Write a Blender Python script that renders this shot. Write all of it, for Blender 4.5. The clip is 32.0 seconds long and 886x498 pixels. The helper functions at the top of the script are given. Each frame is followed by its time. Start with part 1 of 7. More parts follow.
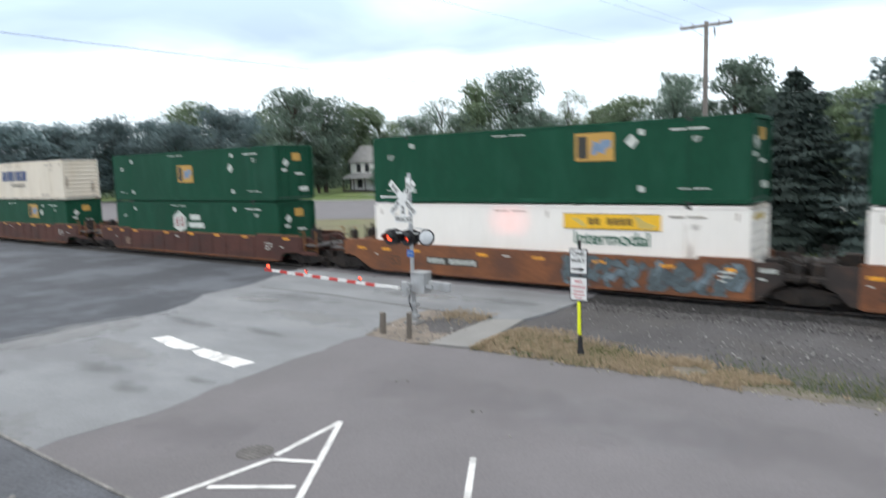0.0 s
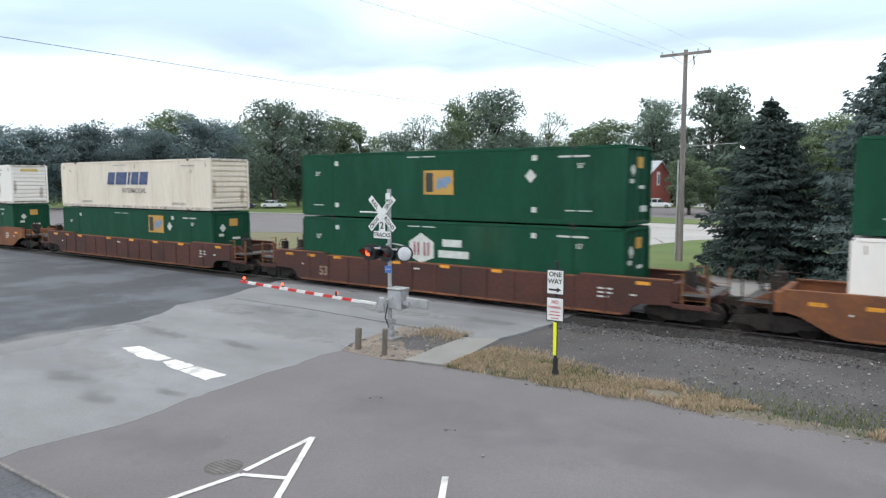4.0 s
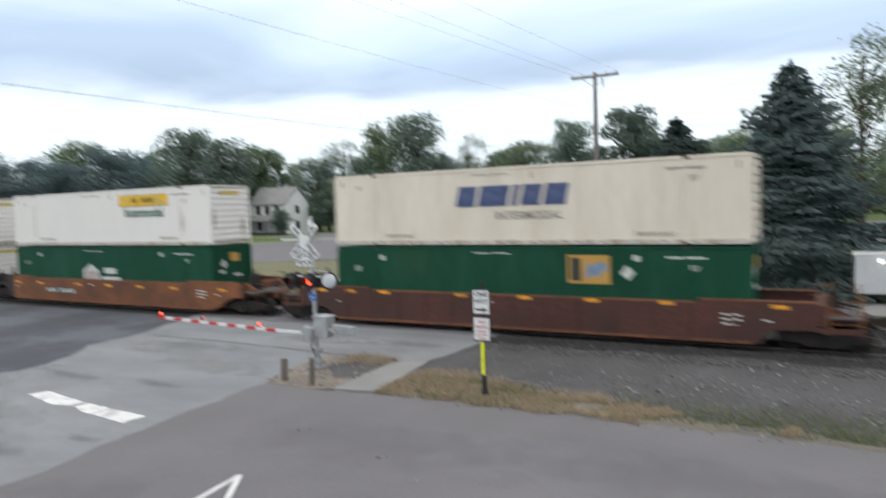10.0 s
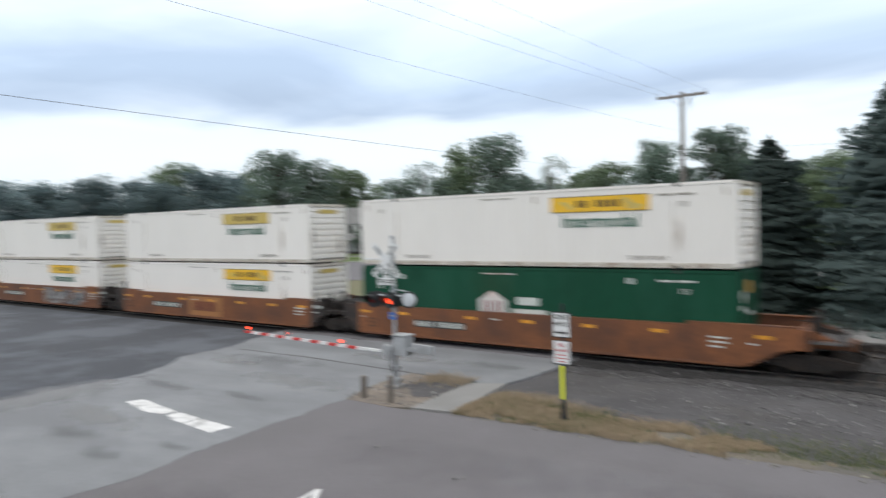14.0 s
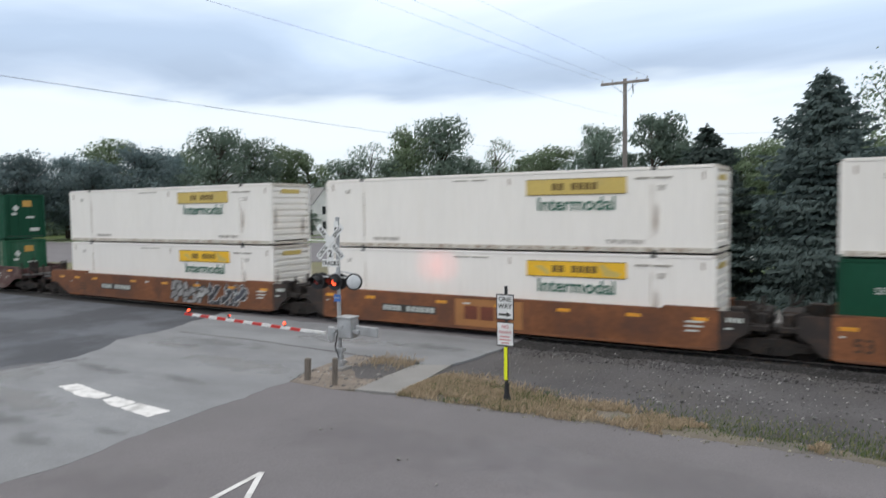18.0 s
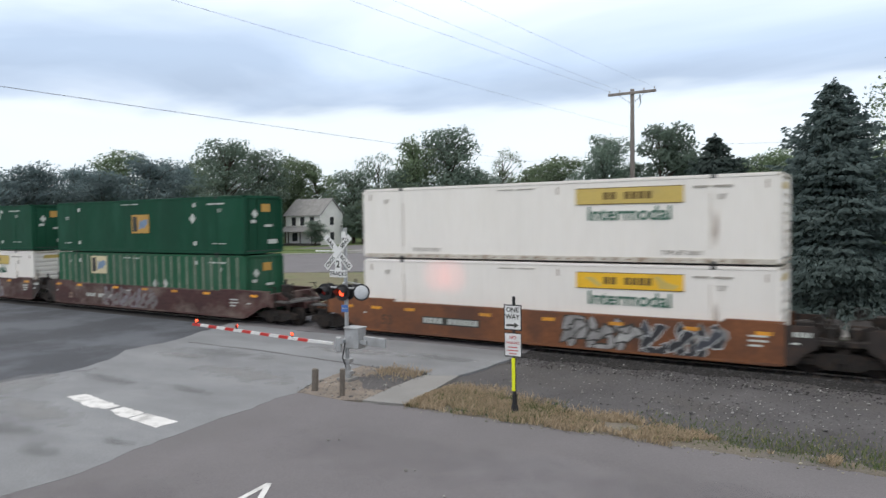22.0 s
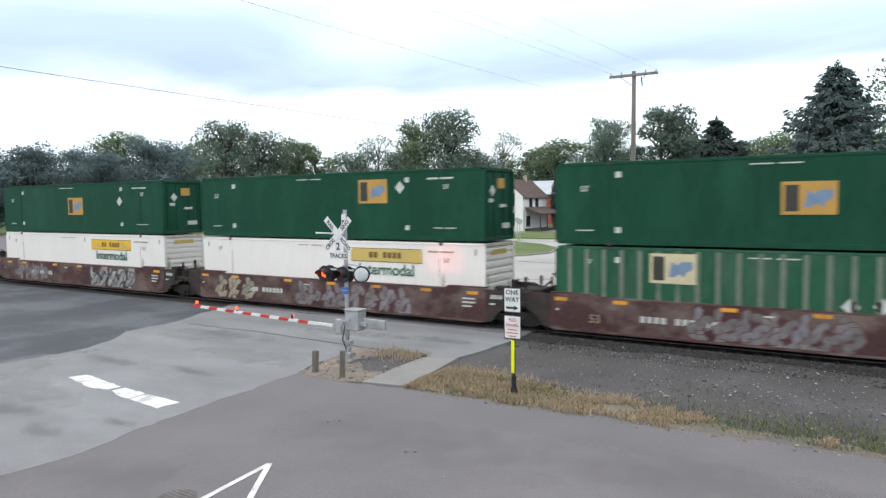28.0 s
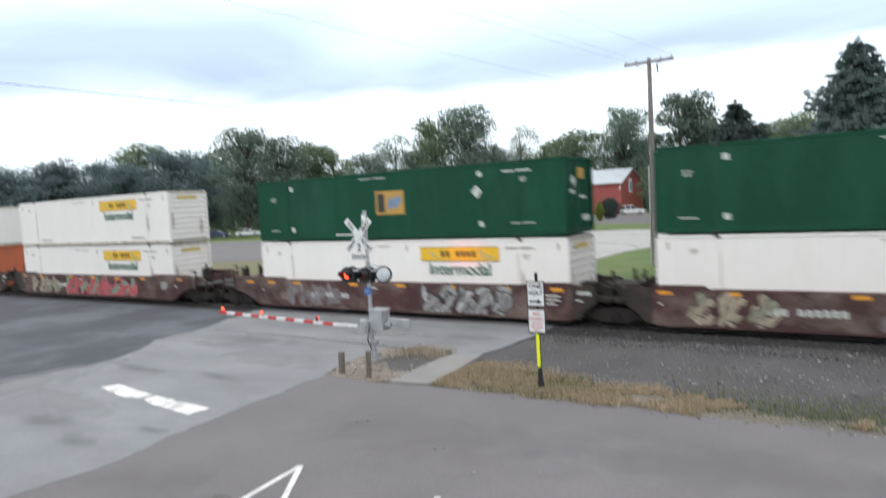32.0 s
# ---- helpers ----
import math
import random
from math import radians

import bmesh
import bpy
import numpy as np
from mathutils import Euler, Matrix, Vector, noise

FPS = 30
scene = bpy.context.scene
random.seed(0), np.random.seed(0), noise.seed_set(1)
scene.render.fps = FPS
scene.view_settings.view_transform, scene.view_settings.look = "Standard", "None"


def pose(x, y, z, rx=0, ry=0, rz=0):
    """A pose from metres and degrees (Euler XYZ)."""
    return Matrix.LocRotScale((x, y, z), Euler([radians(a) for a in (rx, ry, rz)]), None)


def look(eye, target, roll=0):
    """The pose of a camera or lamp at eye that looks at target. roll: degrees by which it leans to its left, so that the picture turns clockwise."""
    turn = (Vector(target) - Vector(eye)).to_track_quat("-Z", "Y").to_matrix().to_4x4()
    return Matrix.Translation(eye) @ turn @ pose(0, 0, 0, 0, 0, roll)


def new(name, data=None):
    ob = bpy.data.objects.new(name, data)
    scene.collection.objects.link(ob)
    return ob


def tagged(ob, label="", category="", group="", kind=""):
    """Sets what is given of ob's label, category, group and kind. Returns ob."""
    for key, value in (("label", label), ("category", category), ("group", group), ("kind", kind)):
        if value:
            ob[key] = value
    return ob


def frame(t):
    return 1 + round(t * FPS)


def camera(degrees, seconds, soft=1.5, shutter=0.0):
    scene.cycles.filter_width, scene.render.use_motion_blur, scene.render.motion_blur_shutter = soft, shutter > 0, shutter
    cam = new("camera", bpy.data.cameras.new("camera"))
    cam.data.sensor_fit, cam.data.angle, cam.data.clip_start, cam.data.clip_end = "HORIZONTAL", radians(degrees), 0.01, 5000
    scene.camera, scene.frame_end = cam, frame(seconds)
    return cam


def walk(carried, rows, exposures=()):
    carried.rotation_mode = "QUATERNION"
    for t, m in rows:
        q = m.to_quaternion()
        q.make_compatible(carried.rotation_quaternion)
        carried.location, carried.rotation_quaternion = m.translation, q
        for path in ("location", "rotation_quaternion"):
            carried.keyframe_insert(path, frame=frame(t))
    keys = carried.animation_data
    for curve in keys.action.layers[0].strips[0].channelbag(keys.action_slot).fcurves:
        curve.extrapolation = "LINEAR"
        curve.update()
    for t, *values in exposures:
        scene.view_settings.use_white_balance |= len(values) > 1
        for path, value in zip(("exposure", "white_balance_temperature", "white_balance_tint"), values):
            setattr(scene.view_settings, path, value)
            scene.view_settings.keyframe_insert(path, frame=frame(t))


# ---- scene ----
cam = camera(65.0, 32.0, soft=1.3, shutter=0.9)
walk(cam, [
    (0.0, pose(0, 0, 4.88, 83.14, 1.89, 37.06)),
    (0.1, pose(0, 0, 4.88, 83.62, 1.89, 37.40)),
    (0.5, pose(0, 0, 4.88, 82.05, 1.51, 35.37)),
    (0.9, pose(0, 0, 4.88, 84.02, 1.67, 35.18)),
    (1.0, pose(0, 0, 4.88, 84.14, 1.67, 35.13)),
    (1.1, pose(0, 0, 4.88, 84.26, 1.67, 35.08)),
    (1.5, pose(0, 0, 4.88, 85.23, 2.68, 35.66)),
    (1.9, pose(0, 0, 4.88, 85.37, 2.63, 36.03)),
    (2.0, pose(0, 0, 4.88, 84.89, 2.63, 35.57)),
    (2.1, pose(0, 0, 4.88, 84.41, 2.63, 35.11)),
    (2.5, pose(0, 0, 4.88, 84.69, 1.72, 34.56)),
    (2.9, pose(0, 0, 4.88, 83.09, 2.10, 34.57)),
    (3.0, pose(0, 0, 4.88, 83.04, 2.10, 35.29)),
    (3.1, pose(0, 0, 4.88, 82.99, 2.10, 36.01)),
    (3.5, pose(0, 0, 4.88, 84.11, -0.00, 35.66)),
    (5.5, pose(0, 0, 4.88, 85.27, 0.84, 34.48)),
    (5.9, pose(0, 0, 4.88, 85.95, 0.56, 33.69)),
    (6.0, pose(0, 0, 4.88, 85.76, 0.56, 32.22)),
    (6.1, pose(0, 0, 4.88, 85.57, 0.56, 30.75)),
    (6.5, pose(0, 0, 4.88, 84.66, 0.68, 30.70)),
    (6.9, pose(0, 0, 4.88, 86.88, 1.25, 30.60)),
    (7.0, pose(0, 0, 4.88, 87.12, 1.25, 31.75)),
    (7.1, pose(0, 0, 4.88, 87.36, 1.25, 32.90)),
    (7.5, pose(0, 0, 4.88, 84.98, 1.28, 29.64)),
    (7.9, pose(0, 0, 4.88, 87.90, -0.74, 30.75)),
    (8.0, pose(0, 0, 4.88, 87.80, -0.74, 30.03)),
    (8.1, pose(0, 0, 4.88, 87.70, -0.74, 29.31)),
    (8.5, pose(0, 0, 4.88, 89.68, 0.58, 28.51)),
    (8.9, pose(0, 0, 4.88, 89.03, 1.02, 31.42)),
    (9.0, pose(0, 0, 4.88, 88.98, 1.02, 31.66)),
    (9.1, pose(0, 0, 4.88, 88.93, 1.02, 31.90)),
    (9.5, pose(0, 0, 4.88, 87.36, 1.01, 30.28)),
    (9.9, pose(0, 0, 4.88, 85.84, 1.94, 28.38)),
    (10.0, pose(0, 0, 4.88, 86.34, 1.94, 29.08)),
    (10.1, pose(0, 0, 4.88, 86.84, 1.94, 29.78)),
    (10.5, pose(0, 0, 4.88, 86.73, 1.81, 29.84)),
    (10.9, pose(0, 0, 4.88, 85.36, 1.97, 29.64)),
    (11.0, pose(0, 0, 4.88, 85.22, 1.97, 29.57)),
    (11.1, pose(0, 0, 4.88, 85.08, 1.97, 29.50)),
    (11.5, pose(0, 0, 4.88, 86.07, 2.29, 30.89)),
    (11.9, pose(0, 0, 4.88, 88.00, 1.14, 32.07)),
    (12.0, pose(0, 0, 4.88, 87.71, 1.14, 31.93)),
    (12.1, pose(0, 0, 4.88, 87.42, 1.14, 31.79)),
    (12.5, pose(0, 0, 4.88, 88.16, 1.64, 32.87)),
    (12.9, pose(0, 0, 4.88, 87.69, 0.66, 31.63)),
    (13.0, pose(0, 0, 4.88, 87.67, 0.66, 31.25)),
    (13.1, pose(0, 0, 4.88, 87.65, 0.66, 30.87)),
    (13.5, pose(0, 0, 4.88, 88.15, 0.73, 33.14)),
    (13.9, pose(0, 0, 4.88, 88.05, 1.40, 34.36)),
    (14.0, pose(0, 0, 4.88, 88.24, 1.40, 35.68)),
    (14.1, pose(0, 0, 4.88, 88.43, 1.40, 37.00)),
    (14.5, pose(0, 0, 4.88, 86.97, 0.10, 35.82)),
    (16.5, pose(0, 0, 4.88, 86.18, -3.08, 32.35)),
    (16.9, pose(0, 0, 4.88, 86.33, -1.91, 30.79)),
    (17.0, pose(0, 0, 4.88, 86.81, -1.91, 31.39)),
    (17.1, pose(0, 0, 4.88, 87.29, -1.91, 31.99)),
    (17.5, pose(0, 0, 4.88, 87.66, 1.34, 32.04)),
    (17.9, pose(0, 0, 4.88, 87.00, 0.78, 31.05)),
    (18.0, pose(0, 0, 4.88, 86.69, 0.78, 31.22)),
    (18.1, pose(0, 0, 4.88, 86.38, 0.78, 31.39)),
    (18.5, pose(0, 0, 4.88, 86.04, 0.77, 31.03)),
    (18.9, pose(0, 0, 4.88, 85.26, 2.03, 31.56)),
    (19.0, pose(0, 0, 4.88, 85.36, 2.03, 31.70)),
    (19.1, pose(0, 0, 4.88, 85.46, 2.03, 31.84)),
    (19.5, pose(0, 0, 4.88, 85.34, 1.73, 31.65)),
    (19.9, pose(0, 0, 4.88, 87.54, -0.27, 32.32)),
    (20.0, pose(0, 0, 4.88, 86.82, -0.27, 31.60)),
    (20.1, pose(0, 0, 4.88, 86.10, -0.27, 30.88)),
    (20.5, pose(0, 0, 4.88, 88.44, 0.78, 31.58)),
    (20.9, pose(0, 0, 4.88, 89.76, 0.37, 33.17)),
    (21.0, pose(0, 0, 4.88, 89.76, 0.37, 32.57)),
    (21.1, pose(0, 0, 4.88, 89.76, 0.37, 31.97)),
    (21.5, pose(0, 0, 4.88, 87.76, 0.10, 31.87)),
    (21.9, pose(0, 0, 4.88, 87.73, 0.85, 31.64)),
    (22.0, pose(0, 0, 4.88, 87.56, 0.85, 31.83)),
    (22.1, pose(0, 0, 4.88, 87.39, 0.85, 32.02)),
    (22.5, pose(0, 0, 4.88, 86.65, 1.61, 31.75)),
    (22.9, pose(0, 0, 4.88, 86.79, 1.73, 32.88)),
    (23.0, pose(0, 0, 4.88, 86.93, 1.73, 32.59)),
    (23.1, pose(0, 0, 4.88, 87.07, 1.73, 32.30)),
    (23.5, pose(0, 0, 4.88, 86.53, 2.13, 33.03)),
    (23.9, pose(0, 0, 4.88, 86.62, 1.78, 33.00)),
    (24.0, pose(0, 0, 4.88, 86.62, 1.78, 33.05)),
    (24.1, pose(0, 0, 4.88, 86.62, 1.78, 33.10)),
    (24.5, pose(0, 0, 4.88, 86.16, 2.21, 33.37)),
    (24.9, pose(0, 0, 4.88, 86.56, 1.89, 33.24)),
    (25.0, pose(0, 0, 4.88, 86.44, 1.89, 33.10)),
    (25.1, pose(0, 0, 4.88, 86.32, 1.89, 32.96)),
    (25.5, pose(0, 0, 4.88, 86.39, 1.82, 32.74)),
    (27.5, pose(0, 0, 4.88, 86.19, 1.17, 32.09)),
    (27.9, pose(0, 0, 4.88, 86.22, 0.67, 31.91)),
    (28.0, pose(0, 0, 4.88, 86.12, 0.67, 31.84)),
    (28.1, pose(0, 0, 4.88, 86.02, 0.67, 31.77)),
    (28.5, pose(0, 0, 4.88, 86.22, 1.65, 32.32)),
    (28.9, pose(0, 0, 4.88, 85.97, 0.69, 32.01)),
    (29.0, pose(0, 0, 4.88, 86.09, 0.69, 31.67)),
    (29.1, pose(0, 0, 4.88, 86.21, 0.69, 31.33)),
    (29.5, pose(0, 0, 4.88, 85.68, 0.47, 31.79)),
    (29.9, pose(0, 0, 4.88, 87.07, 1.06, 30.87)),
    (30.0, pose(0, 0, 4.88, 86.78, 1.06, 31.04)),
    (30.1, pose(0, 0, 4.88, 86.49, 1.06, 31.21)),
    (30.5, pose(0, 0, 4.88, 86.04, 1.42, 31.74)),
    (30.9, pose(0, 0, 4.88, 86.33, 1.28, 32.10)),
    (31.0, pose(0, 0, 4.88, 86.41, 1.28, 31.93)),
    (31.1, pose(0, 0, 4.88, 86.49, 1.28, 31.76)),
    (31.5, pose(0, 0, 4.88, 84.78, 3.17, 32.31)),
    (31.9, pose(0, 0, 4.88, 85.23, 3.22, 33.15)),
    (32.0, pose(0, 0, 4.88, 85.93, 3.22, 33.39)),
], exposures=[(0, 0.18, 6250, 7), (7.5, 0.17, 6250, 7), (9, 0.0, 6300, 7), (11, -0.17, 6330, 8), (14.5, -0.18, 6330, 8), (17, -0.25, 6330, 8), (19, -0.24, 6350, 9), (22, -0.21, 6380, 9), (24.5, -0.1, 6380, 8), (25.5, -0.1, 6350, 8), (27.5, 0.13, 6280, 8), (30, 0.15, 6280, 8), (32, 0.11, 6280, 8)])

# ---- sky, sun ----
world = bpy.data.worlds.new("sky")
scene.world = world
world.use_nodes = True


def sky_nodes():
    nt = world.node_tree
    n, l = nt.nodes, nt.links
    n.clear()
    out = n.new("ShaderNodeOutputWorld")
    bg = n.new("ShaderNodeBackground")
    sky = n.new("ShaderNodeTexSky")
    sky.sky_type = "NISHITA"
    sky.sun_disc = False
    sky.sun_elevation, sky.sun_rotation = radians(38), radians(200)
    tc = n.new("ShaderNodeTexCoord")
    sep = n.new("ShaderNodeSeparateXYZ")
    l.new(tc.outputs["Generated"], sep.inputs[0])
    # overcast: bright low band, brighter towards the zenith
    ramp = n.new("ShaderNodeValToRGB")
    ramp.color_ramp.interpolation = "EASE"
    e = ramp.color_ramp.elements
    e[0].position, e[0].color = 0.0, (0.90, 1.00, 1.10, 1)
    e[1].position, e[1].color = 1.0, (1.98, 1.90, 1.82, 1)
    for p, c in ((0.10, (1.20, 1.27, 1.33, 1)), (0.146, (1.18, 1.26, 1.34, 1)), (0.172, (0.82, 0.93, 1.11, 1)), (0.22, (0.93, 1.07, 1.28, 1)), (0.34, (1.20, 1.28, 1.40, 1)), (0.6, (1.55, 1.50, 1.44, 1))):
        k = e.new(p)
        k.color = c
    # cloud layers, flattened towards the horizon
    den = n.new("ShaderNodeMath")
    den.operation = "MAXIMUM"
    den.inputs[1].default_value = 0.0
    l.new(sep.outputs["Z"], den.inputs[0])
    add = n.new("ShaderNodeMath")
    add.operation = "ADD"
    add.inputs[1].default_value = 0.12
    l.new(den.outputs[0], add.inputs[0])
    div = n.new("ShaderNodeVectorMath")
    div.operation = "DIVIDE"
    l.new(tc.outputs["Generated"], div.inputs[0])
    l.new(add.outputs[0], div.inputs[1])
    mp = n.new("ShaderNodeMapping")
    mp.inputs["Scale"].default_value = (0.55, 0.85, 0.0)
    mp.inputs["Location"].default_value = (3.35, 1.2, 0.0)
    mp.inputs["Rotation"].default_value = (0, 0, radians(-28))
    l.new(div.outputs[0], mp.inputs[0])
    no = n.new("ShaderNodeTexNoise")
    no.inputs["Scale"].default_value, no.inputs["Detail"].default_value, no.inputs["Roughness"].default_value = 0.8, 6.0, 0.5
    no.inputs["Distortion"].default_value = 0.5
    l.new(mp.outputs[0], no.inputs["Vector"])
    cr = n.new("ShaderNodeValToRGB")
    c = cr.color_ramp.elements
    c[0].position, c[0].color = 0.40, (0.76, 0.80, 0.85, 1)
    c[1].position, c[1].color = 0.60, (1.13, 1.12, 1.10, 1)
    k = c.new(0.49)
    k.color = (0.90, 0.93, 0.965, 1)
    l.new(no.outputs["Fac"], cr.inputs[0])
    # the low band stays clear and bright
    low = n.new("ShaderNodeMapRange")
    low.inputs["From Min"].default_value, low.inputs["From Max"].default_value = 0.140, 0.170
    edge = n.new("ShaderNodeTexNoise")
    edge.inputs["Scale"].default_value, edge.inputs["Detail"].default_value = 1.5, 4.0
    l.new(mp.outputs[0], edge.inputs["Vector"])
    wavy = n.new("ShaderNodeMath")
    wavy.operation = "MULTIPLY_ADD"
    wavy.inputs[1].default_value = 0.09
    l.new(edge.outputs["Fac"], wavy.inputs[0])
    drop = n.new("ShaderNodeMath")
    drop.operation = "SUBTRACT"
    drop.inputs[1].default_value = 0.045
    l.new(sep.outputs["Z"], drop.inputs[0])
    l.new(drop.outputs[0], wavy.inputs[2])
    l.new(wavy.outputs[0], low.inputs["Value"])
    l.new(wavy.outputs[0], ramp.inputs[0])
    mul = n.new("ShaderNodeMix")
    mul.data_type, mul.blend_type = "RGBA", "MULTIPLY"
    l.new(low.outputs["Result"], mul.inputs["Factor"])
    l.new(ramp.outputs["Color"], mul.inputs["A"])
    l.new(cr.outputs["Color"], mul.inputs["B"])
    # a little of the clear sky shows through
    sc = n.new("ShaderNodeVectorMath")
    sc.operation = "SCALE"
    sc.inputs["Scale"].default_value = 0.10
    l.new(sky.outputs[0], sc.inputs[0])
    mix = n.new("ShaderNodeMix")
    mix.data_type = "RGBA"
    mix.inputs["Factor"].default_value = 0.12
    l.new(mul.outputs["Result"], mix.inputs["A"])
    l.new(sc.outputs[0], mix.inputs["B"])
    l.new(mix.outputs["Result"], bg.inputs["Color"])
    bg.inputs["Strength"].default_value = 1.04
    l.new(bg.outputs[0], out.inputs[0])


sky_nodes()
sun = new("sun", bpy.data.lights.new("sun", "SUN"))
sun.data.energy, sun.data.angle, sun.data.color = 0.8, radians(25), (1.0, 0.9, 0.8)
sun.matrix_world = look((0, 0, 60), (14, 40, 0))

# ---- materials ----


def mat(name, color, rough=0.7, metal=0.0, var=0.25, scale=3.0, bump=0.1, fine=40.0, tint=None, tint_amount=0.0, tint_scale=1.0, stretch=(1, 1, 1), rand=0.0, coords="Object", glow=0.0, spread=(0.48, 0.68)):
    """Two scales of variation: large stains in tint, fine grain in value, both with relief."""
    m = bpy.data.materials.new(name)
    m.use_nodes = True
    n, l = m.node_tree.nodes, m.node_tree.links
    b = n["Principled BSDF"]
    b.inputs["Roughness"].default_value, b.inputs["Metallic"].default_value = rough, metal
    tc = n.new("ShaderNodeTexCoord")
    mp = n.new("ShaderNodeMapping")
    mp.inputs["Scale"].default_value = stretch
    l.new(tc.outputs[coords], mp.inputs[0])
    info = n.new("ShaderNodeObjectInfo")
    if rand:
        off = n.new("ShaderNodeMath")
        off.operation = "MULTIPLY"
        off.inputs[1].default_value = 37.0
        l.new(info.outputs["Random"], off.inputs[0])
        l.new(off.outputs[0], mp.inputs["Location"])
    big = n.new("ShaderNodeTexNoise")
    big.inputs["Scale"].default_value, big.inputs["Detail"].default_value = scale, 5.0
    l.new(mp.outputs[0], big.inputs["Vector"])
    fin = n.new("ShaderNodeTexNoise")
    fin.inputs["Scale"].default_value, fin.inputs["Detail"].default_value = fine, 3.0
    l.new(mp.outputs[0], fin.inputs["Vector"])
    def mix(a, bb, fac, mode="MIX"):
        x = n.new("ShaderNodeMix")
        x.data_type, x.blend_type = "RGBA", mode
        for socket, v in ((x.inputs["A"], a), (x.inputs["B"], bb), (x.inputs["Factor"], fac)):
            if hasattr(v, "links"):
                l.new(v, socket)
            else:
                socket.default_value = (*v, 1) if isinstance(v, tuple) else v
        return x.outputs["Result"]
    def ramp(src, p0, c0, p1, c1):
        r = n.new("ShaderNodeValToRGB")
        e = r.color_ramp.elements
        e[0].position, e[0].color, e[1].position, e[1].color = p0, (*[c0] * 3, 1), p1, (*[c1] * 3, 1)
        l.new(src, r.inputs[0])
        return r.outputs["Color"]
    col = mix(color, ramp(big.outputs["Fac"], 0.3, 1 - var, 0.7, 1 + var * 0.6), 1.0, "MULTIPLY")
    col = mix(col, ramp(fin.outputs["Fac"], 0.3, 1 - var * 0.7, 0.7, 1 + var * 0.5), 1.0, "MULTIPLY")
    if tint:
        st = n.new("ShaderNodeTexNoise")
        st.inputs["Scale"].default_value, st.inputs["Detail"].default_value, st.inputs["Roughness"].default_value = tint_scale, 7.0, 0.62
        l.new(mp.outputs[0], st.inputs["Vector"])
        col = mix(col, tint, ramp(st.outputs["Fac"], spread[0], 0.0, spread[1], tint_amount))
    if rand:
        hs = n.new("ShaderNodeHueSaturation")
        mr = n.new("ShaderNodeMapRange")
        mr.inputs["To Min"].default_value, mr.inputs["To Max"].default_value = 1 - rand, 1 + rand
        l.new(info.outputs["Random"], mr.inputs["Value"])
        l.new(mr.outputs["Result"], hs.inputs["Value"])
        l.new(col, hs.inputs["Color"])
        col = hs.outputs["Color"]
    l.new(col, b.inputs["Base Color"])
    rr = n.new("ShaderNodeMapRange")
    rr.inputs["To Min"].default_value, rr.inputs["To Max"].default_value = max(0.05, rough - 0.12), min(1, rough + 0.12)
    l.new(big.outputs["Fac"], rr.inputs["Value"])
    l.new(rr.outputs["Result"], b.inputs["Roughness"])
    if bump:
        bp = n.new("ShaderNodeBump")
        bp.inputs["Strength"].default_value, bp.inputs["Distance"].default_value = bump, 0.02
        l.new(fin.outputs["Fac"], bp.inputs["Height"])
        l.new(bp.outputs["Normal"], b.inputs["Normal"])
    if glow:
        l.new(col, b.inputs["Emission Color"])
        b.inputs["Emission Strength"].default_value = glow
    return m


def lit(name, color, strength):
    m = bpy.data.materials.new(name)
    m.use_nodes = True
    b = m.node_tree.nodes["Principled BSDF"]
    b.inputs["Base Color"].default_value = (*color, 1)
    b.inputs["Emission Color"].default_value = (*color, 1)
    b.inputs["Emission Strength"].default_value = strength
    return m


RUST = (0.12, 0.045, 0.02)
M_ASPHALT = mat("asphalt_weathered", (0.158, 0.148, 0.155), 0.9, var=0.16, scale=0.35, fine=26, bump=0.35, tint=(0.135, 0.128, 0.132), tint_amount=0.7, tint_scale=0.16)
M_ASPHALT_DARK = mat("asphalt_darker", (0.063, 0.067, 0.079), 0.9, var=0.2, scale=0.3, fine=30, bump=0.35, tint=(0.112, 0.120, 0.138), tint_amount=0.85, tint_scale=0.24, spread=(0.46, 0.6))
M_STREET = mat("street_worn_pale", (0.228, 0.234, 0.245), 0.9, var=0.18, scale=0.5, fine=24, bump=0.3, tint=(0.172, 0.174, 0.184), tint_amount=0.75, tint_scale=0.3, stretch=(0.7, 1.3, 1), spread=(0.47, 0.63))
M_CONCRETE = mat("concrete", (0.255, 0.248, 0.240), 0.9, var=0.15, scale=0.8, fine=30, bump=0.25, tint=(0.22, 0.21, 0.2), tint_amount=0.6, tint_scale=0.5)
M_ROAD_PALE = mat("pale_concrete_road", (0.37, 0.36, 0.345), 0.9, var=0.1, scale=0.2, fine=14, bump=0.1, tint=(0.26, 0.255, 0.25), tint_amount=0.6, tint_scale=0.14)
M_BALLAST = mat("ballast_gravel", (0.090, 0.085, 0.088), 0.95, var=0.3, scale=0.5, fine=16, bump=0.6, tint=(0.085, 0.078, 0.074), tint_amount=0.8, tint_scale=0.3)
M_STONE = mat("gravel_stone", (0.26, 0.25, 0.235), 0.9, var=0.3, scale=8, fine=60, bump=0.3, rand=0.35)
M_DIRT = mat("bare_dirt", (0.24, 0.20, 0.165), 0.95, var=0.3, scale=1.2, fine=22, bump=0.7, tint=(0.14, 0.125, 0.115), tint_amount=0.8, tint_scale=0.8)
M_DRYSOIL = mat("dry_grass_soil", (0.155, 0.135, 0.107), 0.95, var=0.35, scale=1.0, fine=25, bump=0.7, tint=(0.125, 0.118, 0.11), tint_amount=0.85, tint_scale=0.45)
